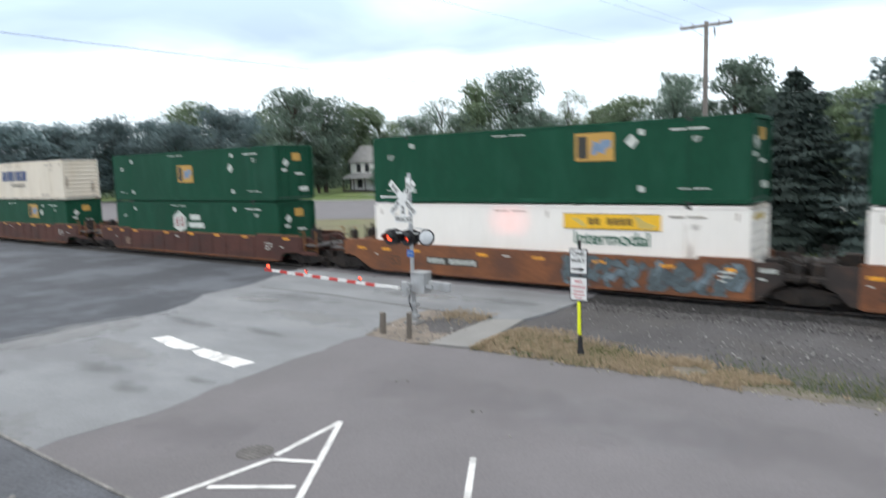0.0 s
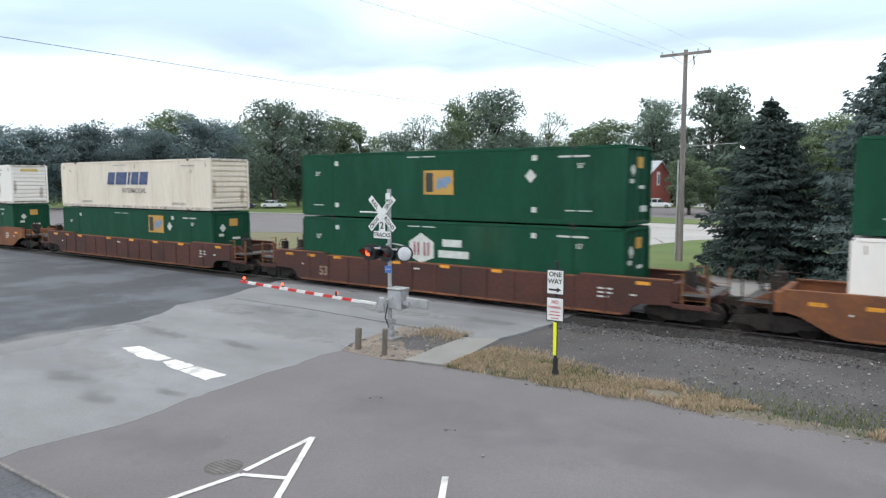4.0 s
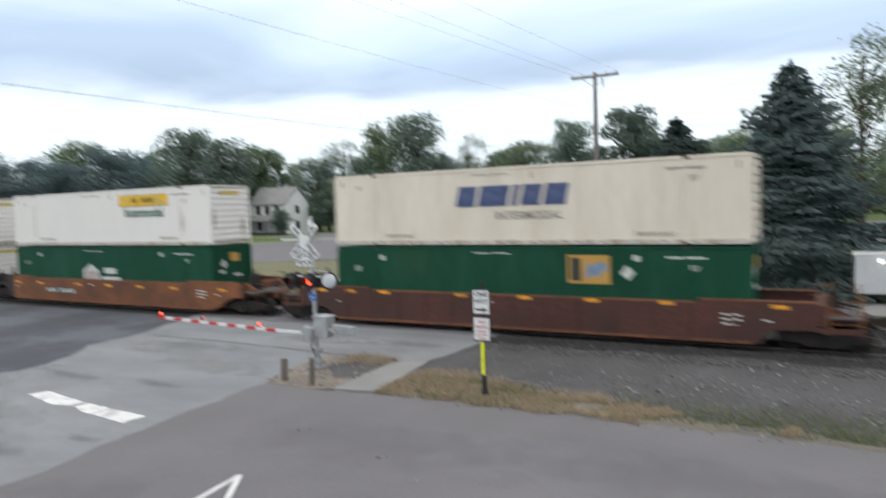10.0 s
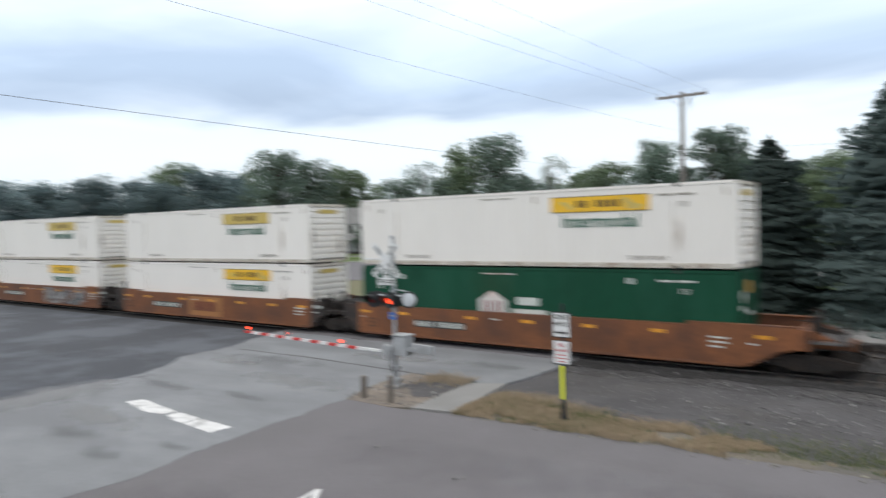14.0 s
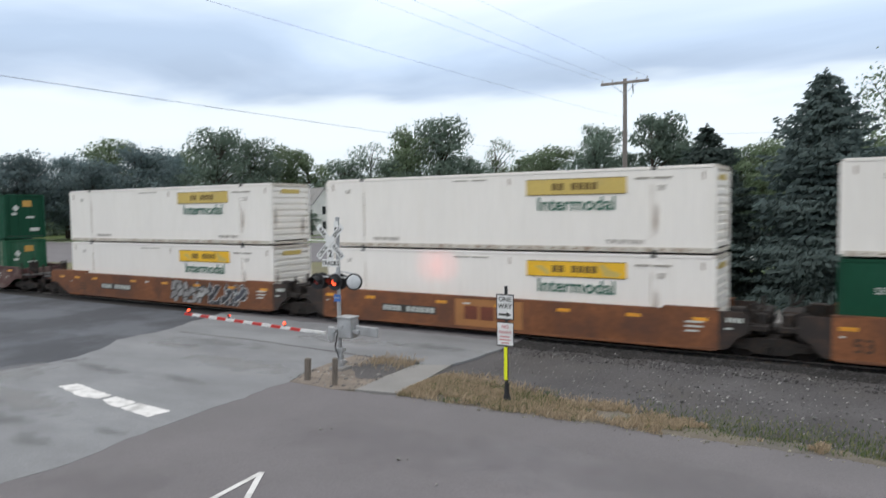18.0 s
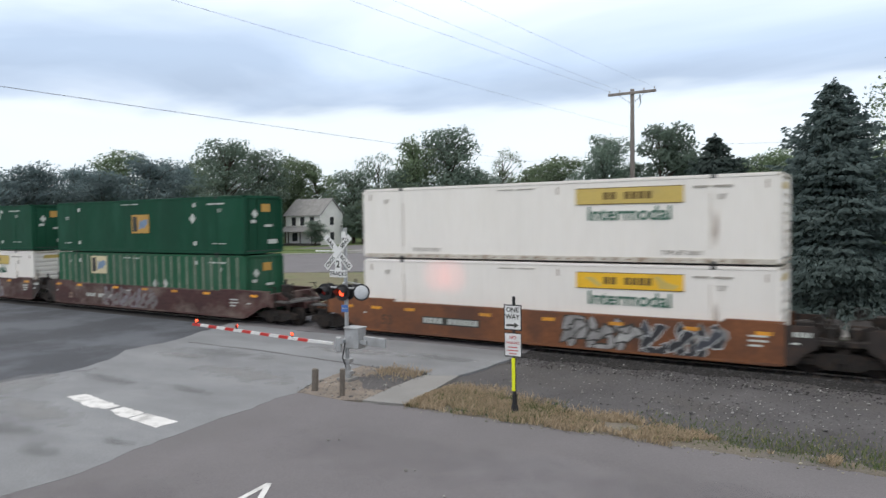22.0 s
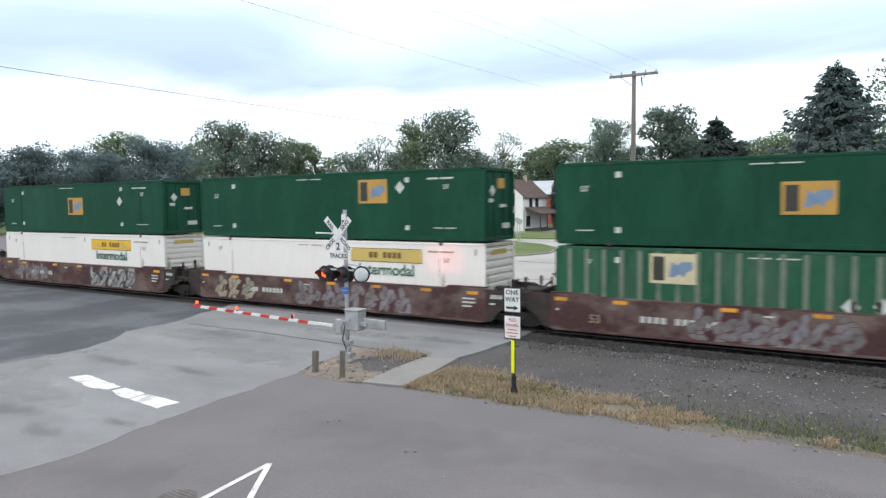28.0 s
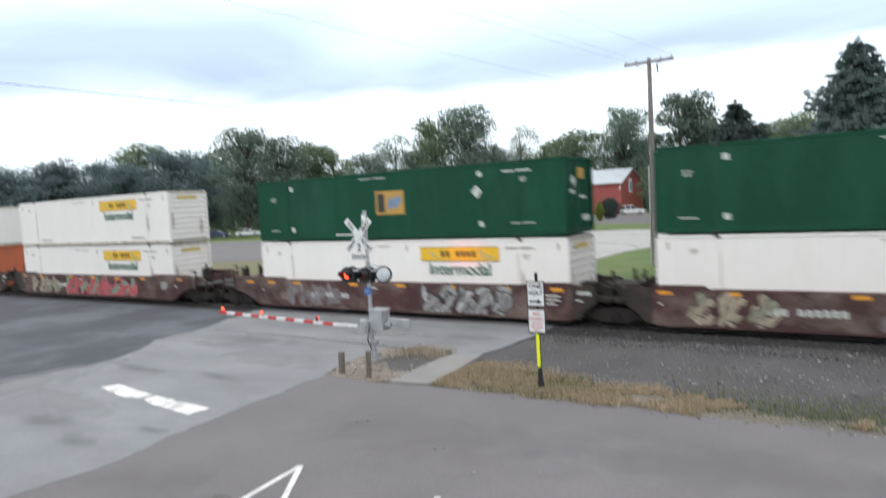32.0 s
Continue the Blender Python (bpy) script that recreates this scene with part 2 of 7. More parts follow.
M_GRASS = mat("lawn", (0.092, 0.138, 0.032), 0.95, var=0.25, scale=0.25, fine=10, bump=0.8, tint=(0.17, 0.18, 0.065), tint_amount=0.5, tint_scale=0.15)
M_WEEDY = mat("weedy_ground", (0.17, 0.155, 0.085), 0.95, var=0.3, scale=0.3, fine=8, bump=0.8, tint=(0.10, 0.125, 0.045), tint_amount=0.7, tint_scale=0.3)
M_PAINT = mat("road_paint_white", (0.72, 0.71, 0.70), 0.8, var=0.12, scale=2, fine=30, bump=0.2, tint=(0.30, 0.295, 0.29), tint_amount=0.85, tint_scale=1.7)
M_CRACK = mat("tar_crack", (0.07, 0.068, 0.068), 0.85, var=0.2)
M_STEEL = mat("rail_steel", (0.30, 0.27, 0.25), 0.35, 0.8, var=0.2, tint=RUST, tint_amount=0.5, tint_scale=3)
# dirty ballast, with the shade under the train put into its colour
M_BED_SHADED = mat("oily_shaded_track_bed", (0.022, 0.020, 0.0195), 0.95, var=0.4, scale=0.5, fine=16, bump=0.9, tint=(0.04, 0.037, 0.035), tint_amount=0.6, tint_scale=0.4)
M_TIE = mat("creosoted_tie", (0.06, 0.048, 0.04), 0.9, var=0.4, scale=3, rand=0.25)

M_GREEN = mat("green_container_paint", (0.005, 0.056, 0.028), 0.62, var=0.14, scale=0.5, fine=9, bump=0.04, tint=(0.016, 0.085, 0.05), tint_amount=0.6, tint_scale=0.8, stretch=(1, 1, 0.3), rand=0.06)
M_GREEN_RIB = mat("faded_green_paint", (0.022, 0.10, 0.052), 0.65, var=0.2, scale=0.6, fine=9, bump=0.05, tint=(0.08, 0.14, 0.1), tint_amount=0.6, tint_scale=1.0, stretch=(1, 1, 0.25))
for chalky in (M_GREEN, M_GREEN_RIB):
    chalky.node_tree.nodes["Principled BSDF"].inputs["Specular IOR Level"].default_value = 0.22
M_POST_WORN = mat("worn_post_paint", (0.19, 0.22, 0.165), 0.7, var=0.25, scale=1.5, fine=12, tint=(0.06, 0.12, 0.075), tint_amount=0.85, tint_scale=1.5, rand=0.1)
M_WHITE = mat("white_container_paint", (0.815, 0.778, 0.728), 0.55, var=0.03, scale=0.5, fine=8, bump=0.03, tint=(0.70, 0.65, 0.56), tint_amount=0.2, tint_scale=1.9, stretch=(1, 1, 0.16), rand=0.03, spread=(0.5, 0.75))
M_CREAM = mat("cream_container_paint", (0.72, 0.645, 0.54), 0.6, var=0.07, scale=0.5, fine=8, bump=0.03, tint=(0.55, 0.45, 0.33), tint_amount=0.38, tint_scale=1.1, stretch=(1.2, 1, 0.18))
M_ORANGE_BOX = mat("orange_container_paint", (0.55, 0.14, 0.06), 0.6, var=0.15, scale=0.6, tint=(0.3, 0.1, 0.06), tint_amount=0.6, tint_scale=1.2)
M_GRIME = mat("grimy_white_rail", (0.58, 0.54, 0.47), 0.7, var=0.2, scale=1.5, fine=14, tint=(0.22, 0.13, 0.07), tint_amount=0.8, tint_scale=2.2, stretch=(1, 1, 0.5))
M_CASTING = mat("dark_casting", (0.05, 0.05, 0.048), 0.7, 0.3, var=0.3)
M_YELLOW = mat("yellow_panel", (0.80, 0.47, 0.02), 0.5, var=0.08, scale=1.0, fine=12, bump=0.02, tint=(0.55, 0.34, 0.05), tint_amount=0.5, tint_scale=2)
M_YELLOW_OLD = mat("faded_yellow_panel", (0.58, 0.43, 0.12), 0.6, var=0.1, scale=1.0, fine=12, bump=0.02, tint=(0.42, 0.33, 0.14), tint_amount=0.6, tint_scale=2)
M_GOLD = mat("tan_gold_panel", (0.50, 0.285, 0.06), 0.55, var=0.1, scale=1.0, bump=0.02)
M_PALE_PANEL = mat("pale_tan_panel", (0.60, 0.52, 0.33), 0.6, var=0.1, bump=0.02)
M_INK = mat("dark_ink", (0.035, 0.035, 0.03), 0.6, var=0.15, bump=0)
M_INK_BROWN = mat("brown_ink", (0.16, 0.10, 0.02), 0.6, var=0.15, bump=0)
M_INK_GREEN = mat("green_ink", (0.035, 0.13, 0.085), 0.6, var=0.15, bump=0)
M_INK_BLUE = mat("blue_ink", (0.05, 0.075, 0.18), 0.6, var=0.2, bump=0, tint=(0.2, 0.21, 0.27), tint_amount=0.4, tint_scale=3)
M_LOGO_BLUE = mat("grey_blue_ink", (0.18, 0.26, 0.38), 0.6, var=0.15, bump=0)
M_INK_GREY = mat("grey_ink", (0.36, 0.33, 0.29), 0.7, var=0.2, bump=0)
M_INK_WHITE = mat("white_ink", (0.56, 0.58, 0.54), 0.7, var=0.15, bump=0)
M_INK_UMBER = mat("umber_ink", (0.085, 0.042, 0.024), 0.75, var=0.3, scale=2, bump=0)
M_INK_FADED = mat("faded_cream_ink", (0.30, 0.22, 0.16), 0.75, var=0.3, scale=2, bump=0)
M_INK_RED = mat("maroon_ink", (0.25, 0.03, 0.05), 0.7, var=0.15, bump=0)
M_RUST_ORANGE = mat("orange_brown_car_paint", (0.22, 0.082, 0.031), 0.75, var=0.3, scale=0.6, fine=10, bump=0.12, tint=(0.095, 0.042, 0.026), tint_amount=0.85, tint_scale=0.9, stretch=(0.8, 1, 0.7), rand=0.08, spread=(0.44, 0.64))
M_RUST_BROWN = mat("red_brown_car_paint", (0.080, 0.029, 0.021), 0.78, var=0.3, scale=0.6, fine=10, bump=0.12, tint=(0.045, 0.024, 0.02), tint_amount=0.8, tint_scale=0.7, stretch=(0.6, 1, 1), rand=0.08)
M_RUST_DARK = mat("dark_maroon_car_paint", (0.068, 0.028, 0.026), 0.8, var=0.35, scale=0.6, fine=10, bump=0.12, tint=(0.19, 0.15, 0.125), tint_amount=0.75, tint_scale=0.9, stretch=(0.7, 1, 1), rand=0.08, spread=(0.46, 0.66))
M_GRATE_OLD = mat("worn_grate_iron", (0.155, 0.145, 0.14), 0.8, 0.1, var=0.3)
M_DRAIN = mat("worn_drain_iron", (0.115, 0.107, 0.104), 0.8, 0.2, var=0.3)
M_END_DARK = mat("sooty_end_paint", (0.034, 0.026, 0.023), 0.8, var=0.35, scale=1.5, tint=(0.09, 0.045, 0.028), tint_amount=0.6, tint_scale=1.6)
M_TRUCK = mat("dark_truck_steel", (0.024, 0.02, 0.018), 0.85, 0.1, var=0.4, scale=3, tint=(0.07, 0.04, 0.024), tint_amount=0.5, tint_scale=4)
M_SAFETY = mat("rusty_yellow_steel", (0.21, 0.09, 0.032), 0.75, var=0.25, scale=3, tint=(0.2, 0.1, 0.04), tint_amount=0.7, tint_scale=5)
M_REFLECT = mat("amber_reflector", (0.75, 0.33, 0.03), 0.35, var=0.12, scale=3, tint=(0.3, 0.14, 0.04), tint_amount=0.7, tint_scale=2.5, rand=0.15)
M_GRATE = mat("sooty_grating", (0.15, 0.14, 0.135), 0.6, 0.4, var=0.25)

M_GALV = mat("galvanised_steel", (0.46, 0.47, 0.48), 0.5, 0.55, var=0.15, scale=4, tint=(0.3, 0.29, 0.28), tint_amount=0.5, tint_scale=3)
M_SIGN_WHITE = mat("sign_sheet_white", (0.74, 0.74, 0.73), 0.45, var=0.08, scale=4, bump=0, tint=(0.5, 0.48, 0.45), tint_amount=0.45, tint_scale=5)
M_BLACK = mat("black_paint", (0.018, 0.018, 0.02), 0.6, var=0.2, bump=0.05)
M_RED = mat("red_sheeting", (0.52, 0.035, 0.03), 0.45, var=0.12, bump=0)
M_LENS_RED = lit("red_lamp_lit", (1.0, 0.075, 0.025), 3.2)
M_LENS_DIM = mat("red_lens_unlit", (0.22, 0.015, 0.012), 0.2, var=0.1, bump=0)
M_LENS_CLEAR = mat("pale_back_cover", (0.56, 0.58, 0.60), 0.45, var=0.12, scale=5, bump=0.02)
M_BLUE = mat("blue_notice", (0.06, 0.16, 0.46), 0.5, var=0.1, bump=0)
M_FLUOR = mat("fluorescent_yellow", (0.82, 0.86, 0.02), 0.4, var=0.05, bump=0)
M_WOOD_POST = mat("weathered_post", (0.19, 0.165, 0.14), 0.9, var=0.35, scale=5, fine=50, bump=0.3, stretch=(1, 1, 0.2), rand=0.15)
M_POLE = mat("utility_pole_wood", (0.25, 0.222, 0.205), 0.9, var=0.3, scale=2, fine=30, bump=0.3, stretch=(1, 1, 0.08))
M_RED_FADED = mat("faded_red_ink", (0.52, 0.12, 0.12), 0.6, var=0.2, bump=0)
M_WIRE = mat("black_cable", (0.03, 0.03, 0.035), 0.6, var=0.1, bump=0)
M_BARK = mat("bark", (0.075, 0.06, 0.048), 0.95, var=0.4, scale=3, fine=14, bump=0.5, stretch=(1, 1, 0.3))


def leaf_mat(name, color, tip, rand=0.18):
    m = bpy.data.materials.new(name)
    m.use_nodes = True
    n, l = m.node_tree.nodes, m.node_tree.links
    b = n["Principled BSDF"]
    b.inputs["Roughness"].default_value = 0.75
    g = n.new("ShaderNodeNewGeometry")
    tc = n.new("ShaderNodeTexCoord")
    no = n.new("ShaderNodeTexNoise")
    no.inputs["Scale"].default_value, no.inputs["Detail"].default_value = 0.45, 3.0
    l.new(tc.outputs["Object"], no.inputs["Vector"])
    av = n.new("ShaderNodeMath")
    av.operation = "MULTIPLY_ADD"
    l.new(g.outputs["Random Per Island"], av.inputs[0])
    av.inputs[1].default_value = 0.28
    l.new(no.outputs["Fac"], av.inputs[2])
    sub = n.new("ShaderNodeMath")
    sub.operation = "SUBTRACT"
    sub.inputs[1].default_value = 0.14
    l.new(av.outputs[0], sub.inputs[0])
    x = n.new("ShaderNodeMix")
    x.data_type = "RGBA"
    l.new(sub.outputs[0], x.inputs["Factor"])
    x.inputs["A"].default_value, x.inputs["B"].default_value = (*color, 1), (*tip, 1)
    info = n.new("ShaderNodeObjectInfo")
    hs = n.new("ShaderNodeHueSaturation")
    mr = n.new("ShaderNodeMapRange")
    mr.inputs["To Min"].default_value, mr.inputs["To Max"].default_value = 1 - rand, 1 + rand
    l.new(info.outputs["Random"], mr.inputs["Value"])
    l.new(mr.outputs["Result"], hs.inputs["Value"])
    l.new(x.outputs["Result"], hs.inputs["Color"])
    l.new(hs.outputs["Color"], b.inputs["Base Color"])
    tl = n.new("ShaderNodeBsdfTranslucent")
    l.new(hs.outputs["Color"], tl.inputs["Color"])
    mx = n.new("ShaderNodeMixShader")
    mx.inputs["Fac"].default_value = 0.4
    l.new(b.outputs[0], mx.inputs[1])
    l.new(tl.outputs[0], mx.inputs[2])
    l.new(mx.outputs[0], n["Material Output"].inputs["Surface"])
    return m


M_LEAF = leaf_mat("broadleaf_foliage", (0.132, 0.188, 0.150), (0.195, 0.258, 0.20))
M_LEAF_PALE = leaf_mat("pale_foliage", (0.14, 0.195, 0.115), (0.21, 0.275, 0.165))
# distance haze is mixed into this leaf colour: paler and bluer
M_LEAF_HAZE = leaf_mat("haze_tinted_foliage", (0.155, 0.215, 0.222), (0.20, 0.27, 0.277))
M_LEAF_YELLOW = leaf_mat("yellow_green_foliage", (0.20, 0.25, 0.05), (0.34, 0.38, 0.09))
M_NEEDLE = leaf_mat("spruce_needles", (0.040, 0.062, 0.055), (0.085, 0.118, 0.106), 0.08)
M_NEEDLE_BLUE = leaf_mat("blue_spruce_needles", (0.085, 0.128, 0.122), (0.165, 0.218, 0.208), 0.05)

# ---- helpers for building ----


def B():
    return bmesh.new()


def box(bm, x0, x1, y0, y1, z0, z1, bevel=0.0):
    m = Matrix.LocRotScale(((x0 + x1) / 2, (y0 + y1) / 2, (z0 + z1) / 2), None, (abs(x1 - x0), abs(y1 - y0), abs(z1 - z0)))
    r = bmesh.ops.create_cube(bm, size=1.0, matrix=m)
    if bevel:
        edges = list({e for v in r["verts"] for e in v.link_edges})
        bmesh.ops.bevel(bm, geom=edges, offset=bevel, segments=1, affect="EDGES")
    return bm


def rod(bm, p0, p1, r0, r1=None, n=8):
    p0, p1 = Vector(p0), Vector(p1)
    d = p1 - p0
    m = Matrix.Translation((p0 + p1) / 2) @ d.to_track_quat("Z", "Y").to_matrix().to_4x4()
    bmesh.ops.create_cone(bm, cap_ends=True, segments=n, radius1=r0, radius2=r0 if r1 is None else r1, depth=d.length, matrix=m)
    return bm


def prism(bm, poly, y0, y1, axis="y"):
    """A polygon of (a, b), drawn out from y0 to y1 along the axis."""
    def at(a, b, c):
        return {"y": (a, c, b), "x": (c, a, b), "z": (a, b, c)}[axis]
    lo = [bm.verts.new(at(a, b, y0)) for a, b in poly]
    hi = [bm.verts.new(at(a, b, y1)) for a, b in poly]
    k = len(poly)
    bm.faces.new(lo)
    bm.faces.new(hi[::-1])
    for i in range(k):
        j = (i + 1) % k
        bm.faces.new((lo[i], hi[i], hi[j], lo[j]))
    bmesh.ops.recalc_face_normals(bm, faces=bm.faces)
    return bm


def ball(bm, c, r, u=12, v=8, squash=1.0):
    bmesh.ops.create_uvsphere(bm, u_segments=u, v_segments=v, radius=r, matrix=Matrix.Translation(c) @ Matrix.Diagonal((1, 1, squash, 1)))
    return bm


def as_mesh(name, bm, material, smooth=False):
    me = bpy.data.meshes.new(name)
    bm.to_mesh(me)
    bm.free()
    me.materials.append(material)
    if smooth:
        me.polygons.foreach_set("use_smooth", [True] * len(me.polygons))
    return me


def part(name, bm, material, parent, label="", m=None, smooth=False):
    me = bm if isinstance(bm, bpy.types.Mesh) else as_mesh(name, bm, material, smooth)
    ob = new(name, me)
    ob.parent = parent
    if m is not None:
        ob.matrix_basis = m
    if label:
        tagged(ob, label)
    return ob


STORE = {}


def stored(key, material, make, smooth=False):
    """One mesh for all alike pieces."""
    k = (key, material.name)
    if k not in STORE:
        bm = B()
        make(bm)
        STORE[k] = as_mesh(key.split("|")[0], bm, material, smooth)
    return STORE[k]


def thing(name, label, category, group="", kind="", m=None):
    ob = new(name)
    ob.empty_display_size = 0.3
    if m is not None:
        ob.matrix_basis = m
    return tagged(ob, label, category, group, kind)


def solo(name, bm, material, label, category="", group="", kind="", m=None, smooth=False):
    ob = new(name, as_mesh(name, bm, material, smooth))
    if m is not None:
        ob.matrix_basis = m
    return tagged(ob, label, category, group, kind)


def words(text, size, material, depth=0.004, bold=0.018):
    """Writing as a mesh, centred, in the x-z plane, to be read from -y."""
    k = ("text", text, size, material.name)
    if k not in STORE:
        cu = bpy.data.curves.new("lettering", "FONT")
        cu.body, cu.size, cu.extrude, cu.offset = text, size, depth, size * bold
        cu.align_x, cu.align_y = "CENTER", "CENTER"
        ob = bpy.data.objects.new("lettering", cu)
        me = bpy.data.meshes.new_from_object(ob)
        me.transform(Matrix.Rotation(radians(90), 4, "X"))
        me.materials.clear()
        me.materials.append(material)
        bpy.data.objects.remove(ob)
        STORE[k] = me
    return STORE[k]

# ---- ground, street, track ----
def sheet(name, poly, z, material, label, category="", kind="structure", step=0.0, depth=0.12):
    bm = B()
    if step:
        # a ragged outline, for broken asphalt edges
        out = []
        for (ax, ay), (bx, by) in zip(poly, poly[1:] + poly[:1]):
            n = max(1, int(math.hypot(bx - ax, by - ay) / 0.35)) if max(abs(ax), abs(bx)) < 45 else 1
            for i in range(n):
                x, y = ax + (bx - ax) * i / n, ay + (by - ay) * i / n
                out.append((x + step * (noise.noise((x * 0.6, y * 0.6, 2)) + 0.5 * noise.noise((x * 2.1, y * 2.1, 4))), y + step * (noise.noise((x * 0.6, y * 0.6, 8)) + 0.5 * noise.noise((x * 2.1, y * 2.1, 6)))))
        poly = out
    prism(bm, poly, z - depth, z, "z")
    return solo(name, bm, material, label, category, kind=kind)


def grid_sheet(name, x0, x1, y0, y1, nx, ny, height, material, label):
    bm = B()
    vs = [[bm.verts.new((x0 + (x1 - x0) * i / nx, y0 + (y1 - y0) * j / ny, height(x0 + (x1 - x0) * i / nx, y0 + (y1 - y0) * j / ny))) for j in range(ny + 1)] for i in range(nx + 1)]
    for i in range(nx):
        for j in range(ny):
            bm.faces.new((vs[i][j], vs[i + 1][j], vs[i + 1][j + 1], vs[i][j + 1]))
    return solo(name, bm, material, label, kind="structure", smooth=True)


TRACK_Y = 24.75
sheet("ground", [(-2500, -1500), (2500, -1500), (2500, 2500), (-2500, 2500)], -0.10, M_GRASS, "grassy open ground round the crossing")
sheet("pavement_lot", [(-13.6, -30), (60, -30), (60, 15.2), (-2.5, 15.05), (-7.4, 14.9), (-10.4, 14.85), (-12.4, 14.5), (-14.1, 14.5)], -0.012, M_ASPHALT, "weathered grey asphalt parking lot", step=0.22)
sheet("pavement_side", [(-80, -30), (-22.9, -30), (-22.9, 13.6), (-23.6, 15.2), (-24.6, 16.2), (-24.6, 18.0), (-26.4, 22.6), (-80, 22.6)], -0.016, M_ASPHALT_DARK, "darker asphalt yard beside the street", step=0.22)
sheet("road_street", [(-23.0, -30), (-13.35, -30), (-13.35, 8.0), (-13.75, 11.2), (-14.0, 14.4), (-14.5, 15.4), (-14.6, 18.3), (-12.2, 18.35), (-11.95, 17.9), (-10.95, 18.4), (-10.8, 22.9), (-26.5, 22.9), (-24.7, 18.0), (-24.7, 16.2), (-23.7, 15.1), (-23.0, 13.6)], -0.006, M_STREET, "worn pale street leading to the level crossing", step=0.22)
sheet("pavement_walk", [(-11.8, 14.72), (-10.5, 14.95), (-10.75, 16.8), (-11.0, 18.5), (-12.05, 18.0), (-11.95, 16.2)], -0.002, M_CONCRETE, "pale concrete footpath beside the crossing")
sheet("ground_island", [(-14.05, 14.5), (-12.4, 14.5), (-11.75, 14.8), (-11.95, 16.1), (-12.2, 18.2), (-14.6, 18.25), (-14.55, 15.9)], -0.004, M_DIRT, "bare dirt patch round the signal mast", step=0.15)

sheet("ground_island_gravel", [(-12.6, 15.7), (-11.97, 15.9), (-12.15, 18.05), (-13.3, 17.75), (-13.6, 16.8)], 0.0, M_BALLAST, "dark gravel patch beside the footpath", step=0.2)


grid_sheet("ground_gravel", -11.5, 80, 14.7, 23.6, 122, 22, lambda x, y: max(-0.085, -0.05 - 0.03 * (x < -10.6) + 0.035 * noise.noise((x * 0.8, y * 0.8, 1)) + 0.02 * noise.noise((x * 3, y * 3, 5)) - 0.015 * (y > 21.9)), M_BALLAST, "grey gravel shoulder along the track")


def strip_edges(x):
    lo = 14.75 + 0.028 * (x + 10) + 0.22 * noise.noise((x * 0.9, 0, 2)) + 0.1 * noise.noise((x * 3.1, 0, 5))
    hi = lo + max(0.25, 2.2 - 0.2 * max(0, min(12, x + 9))) + 0.4 * noise.noise((x * 0.7, 4, 2)) + 0.2 * noise.noise((x * 2.7, 4, 6))
    return lo, max(hi, lo + 0.15)


def verge():
    bm = B()
    cols = []
    for i in range(150):
        x = -10.5 + i * 0.12
        lo, hi = strip_edges(x)
        cols.append([bm.verts.new((x, lo + (hi - lo) * j / 8, -0.03 + 0.065 * math.sin(math.pi * j / 8) ** 0.6 + 0.02 * noise.noise((x * 2, j, 9)))) for j in range(9)])
    for a, b in zip(cols, cols[1:]):
        for j in range(8):
            bm.faces.new((a[j], b[j], b[j + 1], a[j + 1]))
    solo("ground_verge", bm, M_DRYSOIL, "dry grassy verge between lot and gravel", kind="structure", smooth=True)


verge()
# crossing surface between and beside the rails
sheet("road_crossing_panel", [(-26.6, 22.92), (-10.8, 22.92), (-10.8, 23.95), (-26.6, 23.95)], -0.004, M_ASPHALT, "asphalt approach panel along the rail")
sheet("road_crossing_middle", [(-26.6, 24.15), (-10.8, 24.15), (-10.8, 25.35), (-26.6, 25.35)], -0.004, M_ASPHALT, "asphalt crossing panel between the rails")
sheet("road_crossing_second", [(-26.6, 28.45), (-10.8, 28.45), (-10.8, 29.65), (-26.6, 29.65)], -0.004, M_ASPHALT, "asphalt crossing panel of the second track")
sheet("road_crossing_gap", [(-26.6, 25.55), (-10.8, 25.55), (-10.8, 28.25), (-26.6, 28.25)], -0.004, M_ASPHALT, "asphalt between the two tracks")
sheet("road_far_street", [(-26.6, 29.85), (-11.6, 29.85), (-14.0, 36), (-18.4, 43.2), (-18.4, 53), (-17, 60), (-12, 66), (60, 70), (60, 82), (-28, 82.5), (-46, 80), (-46, 58.5), (-31, 54.5), (-30, 36)], -0.012, M_ROAD_PALE, "pale concrete street beyond the tracks")
sheet("road_far_avenue", [(-46, 62.5), (-36.8, 56.0), (-46.05, 50.2), (-61, 42), (-110, 32.5), (-300, 31.6), (-300, 56), (-160, 60), (-101, 70), (-74, 75), (-62, 85), (-46, 80)], -0.02, M_ASPHALT, "grey asphalt avenue curving off along the tracks")
sheet("pavement_far_walk", [(-300, 57), (-160, 61), (-102, 71), (-75, 76), (-63, 86), (-64, 88), (-76, 78), (-103, 73), (-160, 63), (-300, 59)], 0.0, M_CONCRETE, "pale concrete footpath along the avenue")
sheet("ground_weeds", [(-300, 31.3), (-27, 31.3), (-30, 36), (-31, 54.5), (-46, 50), (-61, 41.8), (-110, 32.3), (-300, 31.5)], -0.03, M_WEEDY, "weedy brown grass beside the tracks")
sheet("pavement_far_strip", [(-14.0, 36), (-11.6, 31.3), (60, 31.3), (60, 35.2), (-4, 35.6), (-9, 37.4)], 0.035, M_CONCRETE, "pale gravel strip below the spruces")
